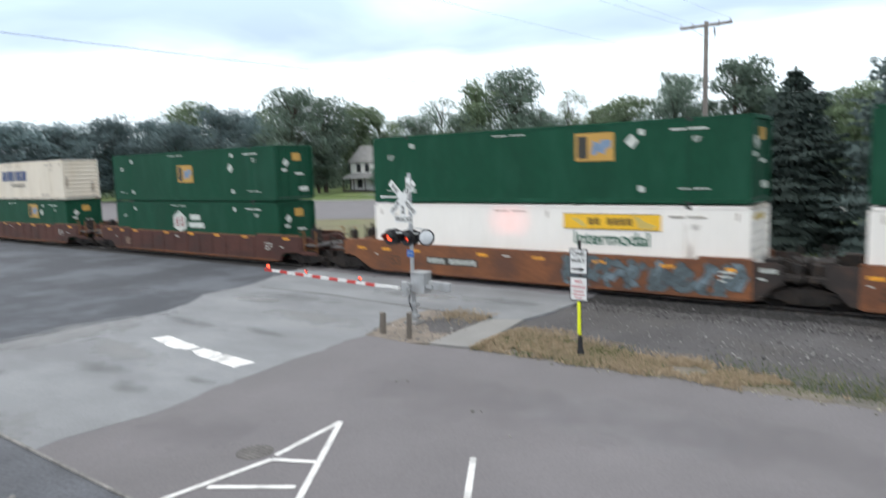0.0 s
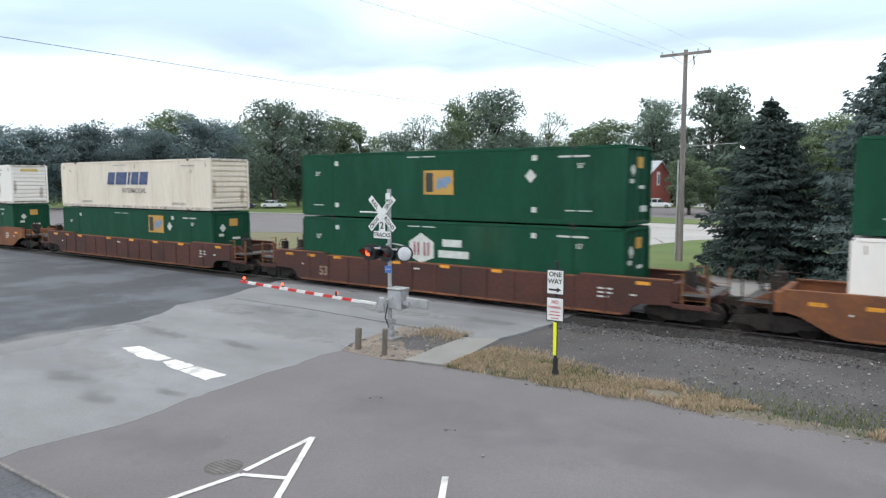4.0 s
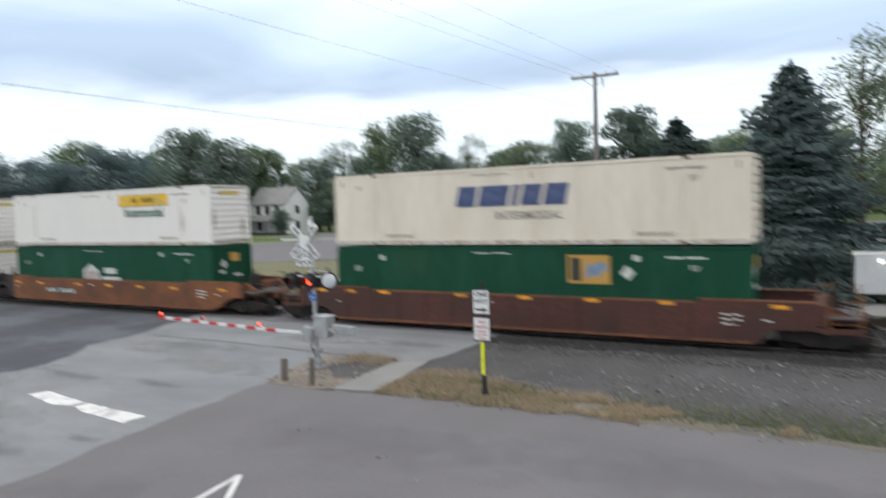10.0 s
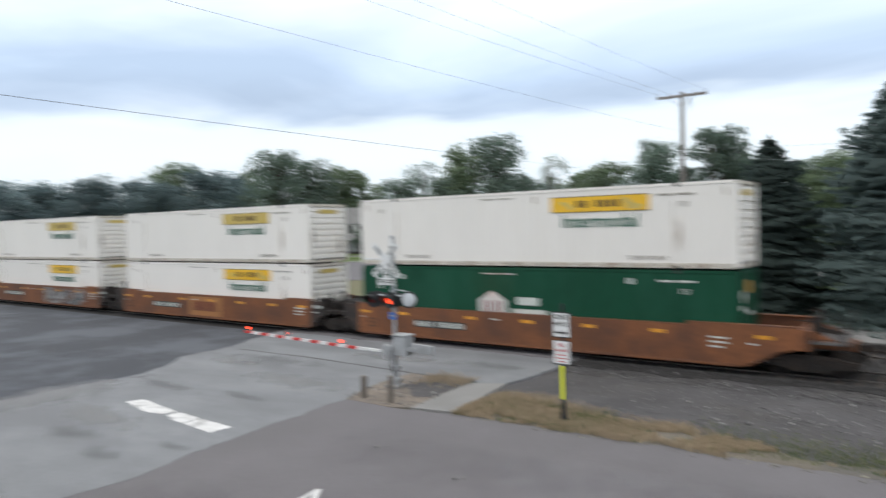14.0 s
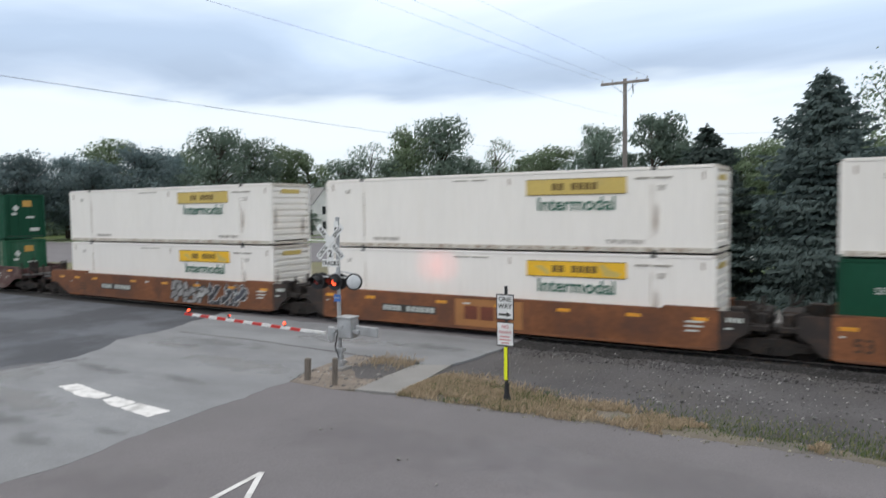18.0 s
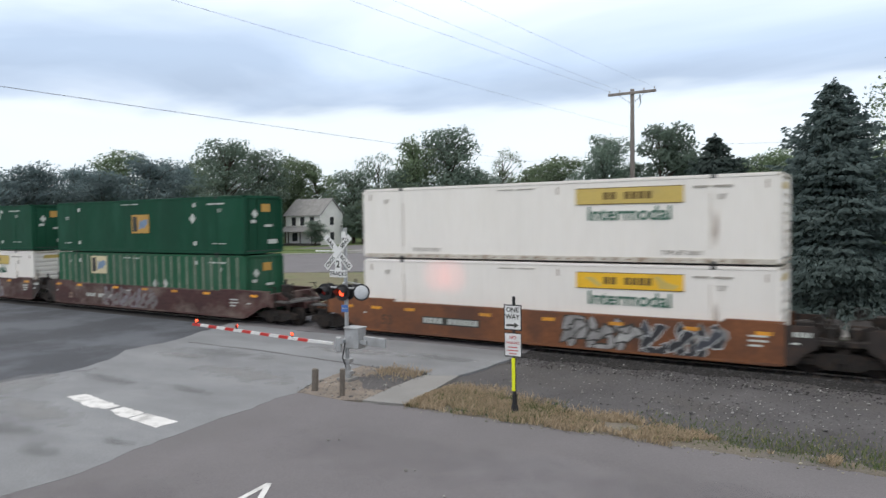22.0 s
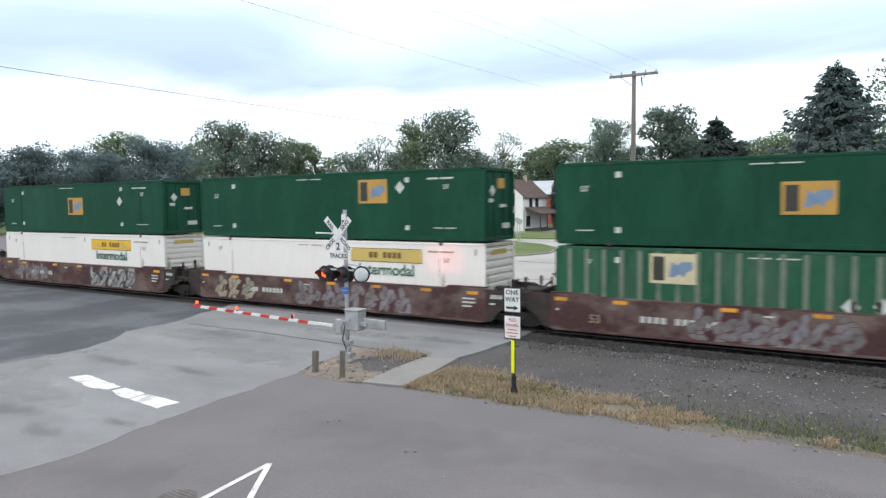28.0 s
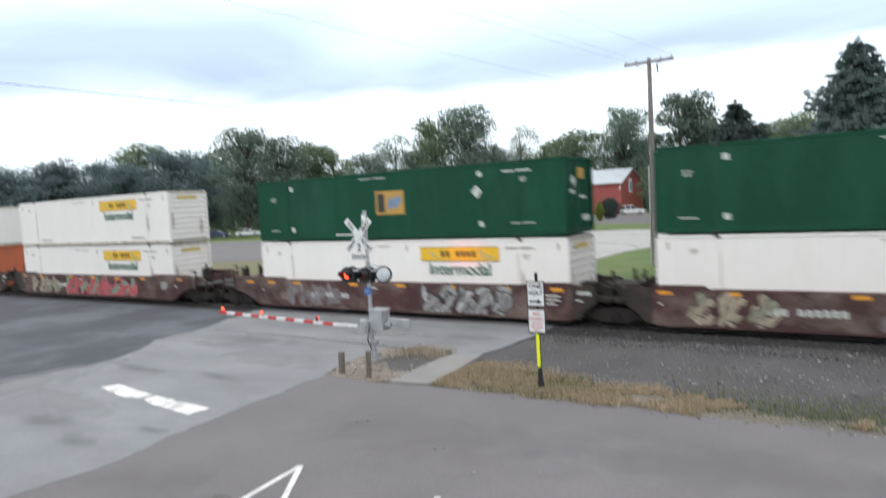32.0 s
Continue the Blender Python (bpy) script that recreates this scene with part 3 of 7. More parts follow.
# the near edges run out past the sills, as the painted train shade does
sheet("ground_ballast_bed", [(-400, 22.3), (-26.6, 22.3), (-26.6, 31.2), (-400, 31.2)], -0.055, M_BED_SHADED, "dirty gravel track bed darkened with the train's shade", step=0.35)
sheet("ground_ballast_bed_east", [(-10.8, 22.35), (20, 22.35), (200, 22.35), (200, 31.2), (20, 31.2), (-10.8, 31.2)], -0.046, M_BED_SHADED, "dirty gravel track bed darkened with the train's shade", step=0.5)


def island_far():
    bm = B()
    pts = [(-30.4, 53.6), (-28, 54.3), (-26.4, 56.5), (-25.7, 60), (-27.3, 65.8), (-31.2, 70.8), (-36, 74.3), (-38.6, 74.6), (-38.2, 71), (-35.8, 65.5), (-33.2, 60), (-31.4, 55.4)]
    prism(bm, pts, -0.1, 0.10, "z")
    solo("ground_traffic_island", bm, M_GRASS, "green grass island with a concrete kerb", kind="structure")
    bm = B()
    c = Vector((sum(p[0] for p in pts) / len(pts), sum(p[1] for p in pts) / len(pts)))
    for a, b in zip(pts, pts[1:] + pts[:1]):
        va, vb = Vector(a), Vector(b)
        oa, ob_ = va + (va - c).normalized() * 0.25, vb + (vb - c).normalized() * 0.25
        prism(bm, [tuple(va), tuple(vb), tuple(ob_), tuple(oa)], -0.1, 0.12, "z")
    solo("kerb_island", bm, M_CONCRETE, "pale concrete kerb round the island", kind="structure")


island_far()
sheet("ground_far_verge", [(-14.0, 36.2), (-17.9, 43.4), (-18.0, 52.8), (-16.5, 60), (-11.6, 65.6), (60, 69), (60, 34), (-13, 34)], 0.03, M_GRASS, "mown grass verge round the spruces")
sheet("ground_far_lawn", [(-110, 90), (-60, 86), (-28, 83.2), (60, 83), (60, 150), (-110, 150)], 0.0, M_GRASS, "lawn in front of the houses")
sheet("pavement_house_drive", [(-74, 86), (-62, 86.2), (-46, 81), (-43.6, 83.5), (-44.6, 89), (-46.2, 99), (-54, 101), (-62, 102.8), (-74, 104)], 0.01, M_CONCRETE, "pale worn drive in front of the white house")
sheet("pavement_driveway", [(-44, 100), (-20, 92), (20, 92), (20, 128), (-50, 134)], 0.012, M_ASPHALT, "grey gravel drive by the red barn")
sheet("pavement_house_yard", [(-90, 93), (-62, 91), (-57, 101), (-88, 112)], 0.012, M_ASPHALT, "grey parking strip in front of the houses")


def track(cy, name):
    for side in (-1, 1):
        bm = B()
        y = cy + side * 0.7175
        prof = [(-0.065, -0.17), (0.065, -0.17), (0.065, -0.155), (0.012, -0.135), (0.012, -0.045), (0.036, -0.035), (0.036, 0.0), (-0.036, 0.0), (-0.036, -0.035), (-0.012, -0.045), (-0.012, -0.135), (-0.065, -0.155)]
        prism(bm, [(y + a, b + 0.0) for a, b in prof], -300, 150, "x")
        solo("rail", bm, M_STEEL, "worn steel running rail with a bright head", "rail", "rails")


track(TRACK_Y, "near")
track(TRACK_Y + 4.3, "far")


def ties():
    def make(bm):
        box(bm, -0.115, 0.115, -1.3, 1.3, -0.2, -0.045, 0.012)
    me = stored("tie", M_TIE, make)
    for cy in (TRACK_Y, TRACK_Y + 4.3):
        for i in range(60):
            x = -11.0 + i * 0.53
            ob = new("railway_tie", me)
            ob.matrix_basis = pose(x, cy + random.uniform(-0.04, 0.04), 0, 0, 0, random.uniform(-1, 1))
            tagged(ob, "dark creosoted wooden tie under the rails", "railway tie", "ties of the tracks")


ties()

# painted marks
def mark(poly, label, z=0.0):
    bm = B()
    prism(bm, poly, -0.004, z, "z")
    return solo("road_marking", bm, M_PAINT, label, "road marking", kind="structure")


def stroke(a, b, w=0.13):
    a, b = Vector(a), Vector(b)
    nrm = Vector((-(b - a).y, (b - a).x)).normalized() * w / 2
    return [tuple(a + nrm), tuple(b + nrm), tuple(b - nrm), tuple(a - nrm)]


def worn_bar(poly, label, step=0.05):
    """A painted bar whose outline has crumbled."""
    pts = []
    for (ax, ay), (bx, by) in zip(poly, poly[1:] + poly[:1]):
        k = max(1, int(math.hypot(bx - ax, by - ay) / 0.12))
        for i in range(k):
            x, y = ax + (bx - ax) * i / k, ay + (by - ay) * i / k
            pts.append((x + step * noise.noise((x * 3, y * 3, 1)) + step * noise.noise((x * 9, y * 9, 5)), y + step * noise.noise((x * 3, y * 3, 7)) + step * noise.noise((x * 9, y * 9, 3))))
    return mark(pts, label)


worn_bar([(-19.5, 10.98), (-19.3, 11.42), (-18.5, 11.3), (-17.2, 11.12), (-17.25, 10.72), (-17.9, 10.62), (-18.5, 10.74)], "worn white stop bar on the street")
worn_bar([(-17.02, 10.72), (-17.0, 11.1), (-15.95, 11.0), (-15.98, 10.52), (-16.5, 10.52)], "worn white stop bar on the street")
worn_bar([(-15.92, 10.48), (-15.9, 11.0), (-14.55, 10.92), (-14.6, 10.32)], "worn white stop bar on the street", 0.02)
for i, (a, b) in enumerate((((-9.58, 9.12), (-9.38, 7.35)), ((-9.58, 9.12), (-7.75, 6.4)), ((-9.3, 7.2), (-8.55, 7.55)), ((-9.3, 7.2), (-9.55, 5.3)), ((-9.32, 5.95), (-8.15, 6.72)), ((-6.45, 9.12), (-5.6, 7.7)), ((-9.55, 5.3), (-10.4, 3.0)), ((-7.75, 6.4), (-6.5, 4.5)), ((-5.6, 7.7), (-4.0, 5.0)))):
    mark(stroke(a, b, 0.11), "worn white parking line on the asphalt", 0.002 * (i % 5))


def stain_mat(name, color, most, upright=False):
    """Fades out from the middle of the sheet, broken up by noise."""
    m = bpy.data.materials.new(name)
    m.use_nodes = True
    n, l = m.node_tree.nodes, m.node_tree.links
    b = n["Principled BSDF"]
    b.inputs["Base Color"].default_value, b.inputs["Roughness"].default_value = (*color, 1), 0.9
    tc = n.new("ShaderNodeTexCoord")
    mp = n.new("ShaderNodeMapping")
    mp.inputs["Location"].default_value, mp.inputs["Scale"].default_value = (-1, -1, 0), (2, 2, 0)
    if upright:
        # a sheet standing in x and z
        mp.inputs["Location"].default_value, mp.inputs["Scale"].default_value = (-1, 0, -1), (2, 0, 2)
    l.new(tc.outputs["Generated"], mp.inputs[0])
    warp = n.new("ShaderNodeTexNoise")
    warp.inputs["Scale"].default_value, warp.inputs["Detail"].default_value = 1.1, 5.0
    l.new(tc.outputs["Object"], warp.inputs["Vector"])
    shift = n.new("ShaderNodeVectorMath")
    shift.operation = "MULTIPLY_ADD"
    shift.inputs[1].default_value = (0.5, 0, 0.5) if upright else (1.3, 1.3, 0)
    l.new(warp.outputs["Color"], shift.inputs[0])
    back = n.new("ShaderNodeVectorMath")
    back.operation = "SUBTRACT"
    back.inputs[1].default_value = (0.25, 0, 0.25) if upright else (0.65, 0.65, 0)
    l.new(mp.outputs[0], back.inputs[0])
    l.new(back.outputs[0], shift.inputs[2])
    gr = n.new("ShaderNodeTexGradient")
    gr.gradient_type = "SPHERICAL"
    l.new(shift.outputs[0], gr.inputs[0])
    no = n.new("ShaderNodeTexNoise")
    no.inputs["Scale"].default_value, no.inputs["Detail"].default_value, no.inputs["Roughness"].default_value = 1.6, 9.0, 0.68
    l.new(tc.outputs["Object"], no.inputs["Vector"])
    mu = n.new("ShaderNodeMath")
    mu.operation = "MULTIPLY"
    l.new(gr.outputs["Fac"], mu.inputs[0])
    l.new(no.outputs["Fac"], mu.inputs[1])
    mr = n.new("ShaderNodeMapRange")
    mr.inputs["From Min"].default_value, mr.inputs["From Max"].default_value, mr.inputs["To Max"].default_value = 0.12, 0.42, most
    l.new(mu.outputs[0], mr.inputs["Value"])
    l.new(mr.outputs["Result"], b.inputs["Alpha"])
    return m


M_STAIN = stain_mat("dark_pavement_stain", (0.125, 0.125, 0.13), 0.13)
M_WORN = stain_mat("pale_pavement_wear", (0.34, 0.34, 0.345), 0.35)
M_RUN = stain_mat("rust_run", (0.30, 0.18, 0.09), 0.2, True)
M_FAINT = stain_mat("faint_pavement_stain", (0.12, 0.116, 0.12), 0.05)


def crack(points, w=0.035):
    bm = B()
    for a, b in zip(points, points[1:]):
        k = 6
        last = Vector(a)
        for i in range(1, k + 1):
            p = Vector(a).lerp(Vector(b), i / k) + Vector((random.uniform(-0.05, 0.05), random.uniform(-0.05, 0.05)))
            prism(bm, stroke(last, p, w * random.uniform(0.6, 1.3)), -0.004, 0.002, "z")
            last = p
    solo("road_crack", bm, M_CRACK, "dark tar-filled crack across the pavement", "crack", kind="structure")


crack([(-23.9, 18.55), (-19.6, 18.6), (-14.6, 18.35)], 0.07)


def patches():
    """Soft-edged stains and worn places in the paving, each a thin flat sheet."""
    for i, (x, y, rx, ry, turn, dark) in enumerate((
            (-17.6, 8.5, 1.5, 0.6, 8, M_STAIN), (-15.4, 8.0, 1.1, 0.5, -5, M_STAIN), (-20.5, 6.5, 2.2, 0.8, 10, M_STAIN), (-20.4, 12.9, 2.6, 0.5, -3, M_STAIN),
            (-14.4, 9.2, 0.8, 0.3, 0, M_STAIN), (-17.0, 13.2, 1.6, 0.4, -6, M_STAIN), (-21.8, 16.6, 2.0, 0.6, 5, M_WORN), (-12.9, 20.6, 2.6, 0.7, 0, M_STAIN), (-16.4, 20.2, 3.0, 0.8, 4, M_WORN),
            (-20.6, 17.6, 3.6, 1.0, 2, M_STAIN), (-17.2, 15.4, 3.2, 1.0, -4, M_WORN), (-18.8, 9.7, 3.0, 0.9, -6, M_WORN),
            (-22.5, 10.0, 1.8, 4.0, 4, M_WORN), (-16.2, 4.5, 2.6, 1.5, 20, M_WORN), (-11.6, 7.3, 2.2, 1.3, 30, M_FAINT), (-8.0, 11.5, 5.2, 1.8, 5, M_FAINT),
            (-2.0, 12.2, 5.4, 1.5, 3, M_FAINT), (-28.5, 15.0, 3.6, 2.0, 6, M_FAINT))):
        bm = B()
        prism(bm, [(rx * math.cos(math.tau * k / 20), ry * math.sin(math.tau * k / 20)) for k in range(20)], -0.0005, 0.0, "z")
        solo("road_patch", bm, dark, "faint worn stain in the pavement" if dark is not M_WORN else "paler worn place in the pavement", "patch", kind="structure", m=pose(x, y, 0.002 + 0.0007 * i, 0, 0, turn))


patches()


def drain():
    d = thing("storm_drain", "dark iron storm drain grate in the asphalt", "storm drain", m=pose(-9.82, 7.25, -0.017))
    part("drain_frame", rod(B(), (0, 0, -0.03), (0, 0, 0.006), 0.33, n=24), M_DRAIN, d)
    for i in range(7):
        w = math.sqrt(max(0.01, 0.29 ** 2 - (0.08 * (i - 3)) ** 2))
        part("grate_bar", box(B(), -w, w, 0.08 * (i - 3) - 0.022, 0.08 * (i - 3) + 0.022, 0.006, 0.012), M_GRATE_OLD, d)


drain()

crack([(-26, 36), (-17, 40)], 0.12)
crack([(-30, 52), (-19, 50)], 0.12)
crack([(-46, 80), (-28, 76), (-14, 70)], 0.12)
crack([(-25.5, 63), (-20, 60), (-18, 56)], 0.12)

# ---- the train ----
NEAR_Y = 23.45
LONG, WIDE, HIGH = 16.15, 2.59, 2.90
LOW_Z, TOP_Z = 0.36, 3.29


def gone(t):
    """Metres that the train has gone since the start, give or take a constant."""
    return 5.1876 * t + 0.010065 * (t - 16) ** 2


def corrugated(bm, x0, x1, z0, z1, pitch, depth, y):
    """A wall with trapezoid ribs, facing -y."""
    prof = []
    n = max(1, int((x1 - x0) / pitch))
    p = (x1 - x0) / n
    for i in range(n):
        x = x0 + i * p
        prof += [(x, 0), (x + p * 0.35, 0), (x + p * 0.5, depth), (x + p * 0.85, depth)]
    prof.append((x1, 0))
    lo = [bm.verts.new((x, y + d, z0)) for x, d in prof]
    hi = [bm.verts.new((x, y + d, z1)) for x, d in prof]
    for i in range(len(prof) - 1):
        bm.faces.new((lo[i], lo[i + 1], hi[i + 1], hi[i]))


M_SEAM = mat("stained_seam", (0.52, 0.46, 0.38), 0.8, var=0.3, scale=3, tint=(0.3, 0.22, 0.15), tint_amount=0.7, tint_scale=2)
M_SLOT = mat("rusty_slot", (0.26, 0.19, 0.13), 0.8, var=0.3, scale=4, tint=(0.55, 0.5, 0.43), tint_amount=0.8, tint_scale=3)
STYLE = {
    "white": dict(paint=M_WHITE, rail=M_GRIME, pitch=0.30, depth=0.009, text="white ribbed steel intermodal container"),
    "cream": dict(paint=M_CREAM, rail=M_GRIME, pitch=0.32, depth=0.014, text="cream ribbed steel intermodal container"),
    "green": dict(paint=M_GREEN, rail=M_GREEN, pitch=1.0, depth=0.0, text="dark green smooth-sided intermodal container"),
    "ribbed": dict(paint=M_GREEN_RIB, rail=M_GREEN_RIB, pitch=1.0, depth=0.0, text="faded green post-sided intermodal container"),
    "orange": dict(paint=M_ORANGE_BOX, rail=M_ORANGE_BOX, pitch=0.28, depth=0.03, text="orange ribbed steel shipping container"),
    "plain": dict(paint=M_WHITE, rail=M_GRIME, pitch=0.28, depth=0.03, text="white ribbed steel shipping container"),
}


def bars(bm, x0, x1, z0, z1, n, y=-0.012, gap=0.35):
    """Writing too small to read: a row of plain bars."""
    p = (x1 - x0) / n
    for i in range(n):
        if i % 5 == 4 and n > 7:
            continue
        box(bm, x0 + i * p, x0 + (i + 1 - gap) * p, y, 0.002, z0, z1)
    return bm


def flat(bm, x0, x1, z0, z1, y=-0.008):
    box(bm, x0, x1, y, 0.004, z0, z1)
    return bm


def container(style, length=LONG, marks=()):
    s = STYLE[style]
    paint, rail = s["paint"], s["rail"]
    key = f"{style}{length:.1f}"
    c = thing("intermodal_container", s["text"] + (" with a yellow panel" if "yellow" in marks or "yellow_old" in marks else " with a tan panel" if any(k.startswith("gold") for k in marks) else " with blue lettering bars" if "blue_name" in marks else " with a white badge" if "six" in marks or "six_low" in marks else ""), "container", "containers of the train")
    W, H, L = WIDE, HIGH, length
    part("side_panel", stored("side_panel|n" + key, paint, lambda bm: corrugated(bm, -L + 0.1, -0.1, 0.2, H - 0.1, s["pitch"], s["depth"], 0.012)), paint, c)
    part("side_panel", stored("side_panel|f" + key, paint, lambda bm: box(bm, -L + 0.1, -0.1, W - 0.03, W - 0.012, 0.2, H - 0.1)), paint, c)
    part("roof_panel", stored("roof_panel|" + key, paint, lambda bm: box(bm, -L + 0.06, -0.06, 0.03, W - 0.03, H - 0.045, H - 0.012)), paint, c)
    part("floor_panel", stored("floor_panel|" + key, M_CASTING, lambda bm: box(bm, -L + 0.06, -0.06, 0.03, W - 0.03, 0.1, 0.2)), M_CASTING, c)

    def front(bm):
        # one pressed sheet: lying ribs, or plain
        prof = [(0.15, -0.075)]
        if style in ("white", "cream"):
            n = 9
            hh = (H - 0.3) / n
            for k in range(n):
                z = 0.18 + k * hh
                prof += [(z + 0.02, -0.115), (z + 0.05, -0.035), (z + hh - 0.09, -0.035), (z + hh - 0.05, -0.115)]
        prof += [(H - 0.1, -0.075)]
        a = [bm.verts.new((x, 0.1, z)) for z, x in prof]
        b = [bm.verts.new((x, W - 0.1, z)) for z, x in prof]
        for k in range(len(prof) - 1):
            bm.faces.new((a[k], b[k], b[k + 1], a[k + 1]))
    part("end_panel", stored("end_panel|a" + key, paint, front), paint, c)
    part("end_panel", stored("end_panel|b" + key, paint, lambda bm: box(bm, -L + 0.05, -L + 0.09, 0.1, W - 0.1, 0.15, H - 0.1)), paint, c)
    if style in ("green", "ribbed"):
        lock = stored("lock_rod", paint, lambda bm: rod(bm, (-0.06, 0, 0.2), (-0.06, 0, H - 0.15), 0.02, n=6))
        for y in (0.35, 0.9, W - 0.9, W - 0.35):
            part("lock_rod", lock, paint, c, m=pose(0, y, 0))
    post = stored("corner_post|" + style, paint, lambda bm: box(bm, -0.12, 0.0, 0.0, 0.14, 0.1, H - 0.1, 0.012))
    for x, y in ((0, 0), (0, W - 0.14), (-L + 0.12, 0), (-L + 0.12, W - 0.14)):
        part("corner_post", post, paint, c, m=pose(x, y, 0))
    top = stored("top_rail|" + key, paint, lambda bm: box(bm, -L + 0.1, -0.1, -0.004, 0.09, H - 0.11, H - 0.004, 0.01))
    bot = stored("bottom_rail|" + key, rail, lambda bm: box(bm, -L + 0.1, -0.1, -0.006, 0.09, 0.04, 0.21, 0.01))
    for y in (0, W - 0.09):
        part("top_rail", top, paint, c, m=pose(0, y, 0))
        part("bottom_rail", bot, rail, c, m=pose(0, y, 0))
    endrail = stored("end_rail|" + style, rail, lambda bm: box(bm, -0.1, -0.002, 0.12, W - 0.12, 0.04, 0.16, 0.01))
    part("end_rail", endrail, rail, c)
    part("end_rail", endrail, rail, c, m=pose(0, 0, HIGH - 0.17))
    cast = stored("corner_casting", M_CASTING if length == LONG else paint, lambda bm: box(bm, -0.09, 0.09, -0.012, 0.16, 0, 0.12, 0.012))
    xs = (-1.98, -L + 1.98) if length == LONG else (-0.09, -L + 0.09)
    for x in xs:
        for y in (0, W - 0.15):
            for z in (0.0, H - 0.12):
                part("corner_casting", cast, M_CASTING, c, m=pose(x, y, z))
        if length == LONG and style != "ribbed":
            sp = stored("support_post|" + style, paint, lambda bm: box(bm, -0.07, 0.07, -0.003, 0.03, 0.12, H - 0.12, 0.006))
            part("support_post", sp, paint, c, m=pose(x, 0, 0))
    if style == "ribbed":
        sp = stored("side_post", M_POST_WORN, lambda bm: box(bm, -0.075, 0.075, -0.012, 0.02, 0.2, H - 0.1, 0.006))
        for i in range(25):
            part("side_post", sp, M_POST_WORN, c, m=pose(-0.55 - i * (L - 1.1) / 24, 0, 0))
    for k in marks:
        MARKS[k](c)
    # small stencilled marks that cannot be read
    ink = M_INK_WHITE if style in ("green", "ribbed", "orange") else M_INK_GREY

    f = L / 16.15
    if style in ("white", "cream") and length == LONG:
        for x in (-L + 0.4, -7.3, -0.4):
            part("lashing_slot", stored("lashing_slot", M_SLOT, lambda bm: box(bm, -0.022, 0.022, -0.004, 0.02, 2.42, 2.68)), M_SLOT, c, "short rusty slot", m=pose(x, 0, 0))
        for x in (-1.98 - 0.09, -L + 1.98 + 0.09):
            part("rust_line", stored("rust_line", M_SEAM, lambda bm: box(bm, -0.008, 0.008, -0.002, 0.02, 0.5, 2.3)), M_SEAM, c, "thin rusty seam", m=pose(x, 0, 0))
        slots = part("slotted_strip", stored("slotted_strip", M_SLOT, lambda bm: [box(bm, -L + 0.6 + k * 0.43, -L + 0.6 + k * 0.43 + (0.16 if k % 3 else 0.08), -0.008, 0.01, 0.1, 0.15) for k in range(35)]), M_SLOT, c, "row of dark slots in the bottom rail")
        tagged(slots, "row of dark slots in the bottom rail", kind="stuff")
        part("lettering", words("TOP LIFT ONLY", 0.19, M_INK_GREY), M_INK_GREY, c, "small grey stencil", m=pose(-2.95, -0.004, 0.38))
        part("lettering", words("TOP LIFT ONLY", 0.19, M_INK_GREY), M_INK_GREY, c, "small grey stencil", m=pose(-L + 3.2, -0.004, 0.38))
    if length == LONG:
        part("size_number", words("53'", 0.27 if style == "green" else 0.22, ink), ink, c, m=pose(-L + (1.1 if style == "green" else 1.25), -0.004, 1.98 if style == "green" else 2.36))
        part("size_number", words("53'", 0.24, ink), ink, c, m=pose(-1.72, -0.004, 2.18))
    for x0, x1, z0, z1 in [q for q in ((-2.6 * f, -2.1 * f, 2.49, 2.56), (-2.0 * f, -1.4 * f, 2.49, 2.56), (-L * 0.60, -L * 0.56, 2.63, 2.67), (-L * 0.55, -L * 0.51, 2.63, 2.67), (-2.3 * f, -1.9 * f, 0.53, 0.57), (-1.8 * f, -1.3 * f, 0.53, 0.57), (-L + 0.8, -L + 1.4, 0.51, 0.55)) if q[2] > 1 or style not in ("white", "cream")]:
        k = f"stencil_bar|{x1 - x0:.2f}{z1 - z0:.2f}"
        part("stencil_bar", stored(k, ink, lambda bm: box(bm, 0, x1 - x0, -0.008, 0.012, 0, z1 - z0)), ink, c, m=pose(x0, 0, z0))
    if style in ("green", "ribbed"):
        sq = stored("stencil_square", ink, lambda bm: box(bm, -0.1, 0.1, -0.008, 0.012, -0.1, 0.1))
        for x, z in ((-3.6, 2.5), (-3.6, 0.55), (-L + 2.3, 2.45), (-L + 2.3, 0.55)):
            part("stencil_square", sq, ink, c, m=pose(x, 0, z))

        for y0, y1, z0, z1 in ((0.5, 0.8, 1.55, 1.7), (1.6, 2.2, 0.5, 0.72), (1.4, 1.9, 1.35, 1.47)):
            part("end_bar", stored(f"end_bar|{y0}", ink, lambda bm: box(bm, -0.08, -0.03, y0, y1, z0, z1)), ink, c)
        part("end_placard", stored("end_placard", ink, lambda bm: prism(bm, [(0.55, 2.0), (0.75, 2.22), (0.95, 2.0), (0.75, 1.78)], -0.08, -0.028, "x")), ink, c)
        part("end_badge", stored("end_badge|g", M_GOLD, lambda bm: box(bm, -0.08, -0.03, 1.2, 1.75, 2.1, 2.5)), M_GOLD, c)
        ys = stored("hazard_strip|g", M_GOLD, lambda bm: box(bm, -0.02, -0.002, 0.03, 0.11, 1.0, 2.45))
        part("hazard_strip", ys, M_GOLD, c)
        part("hazard_strip", ys, M_GOLD, c, m=pose(0, W - 0.14, 0))
    if style in ("white", "cream"):
        run = stored("rust_run", M_RUN, lambda bm: box(bm, -0.16, 0.16, -0.0015, 0.0, -0.8, 0.8))
        side = ((-1.9, 1.2),) if style == "white" else ()
        for x, z in side:
            part("rust_run", run, M_RUN, c, "brown rust streak", m=pose(x, -0.006, z))
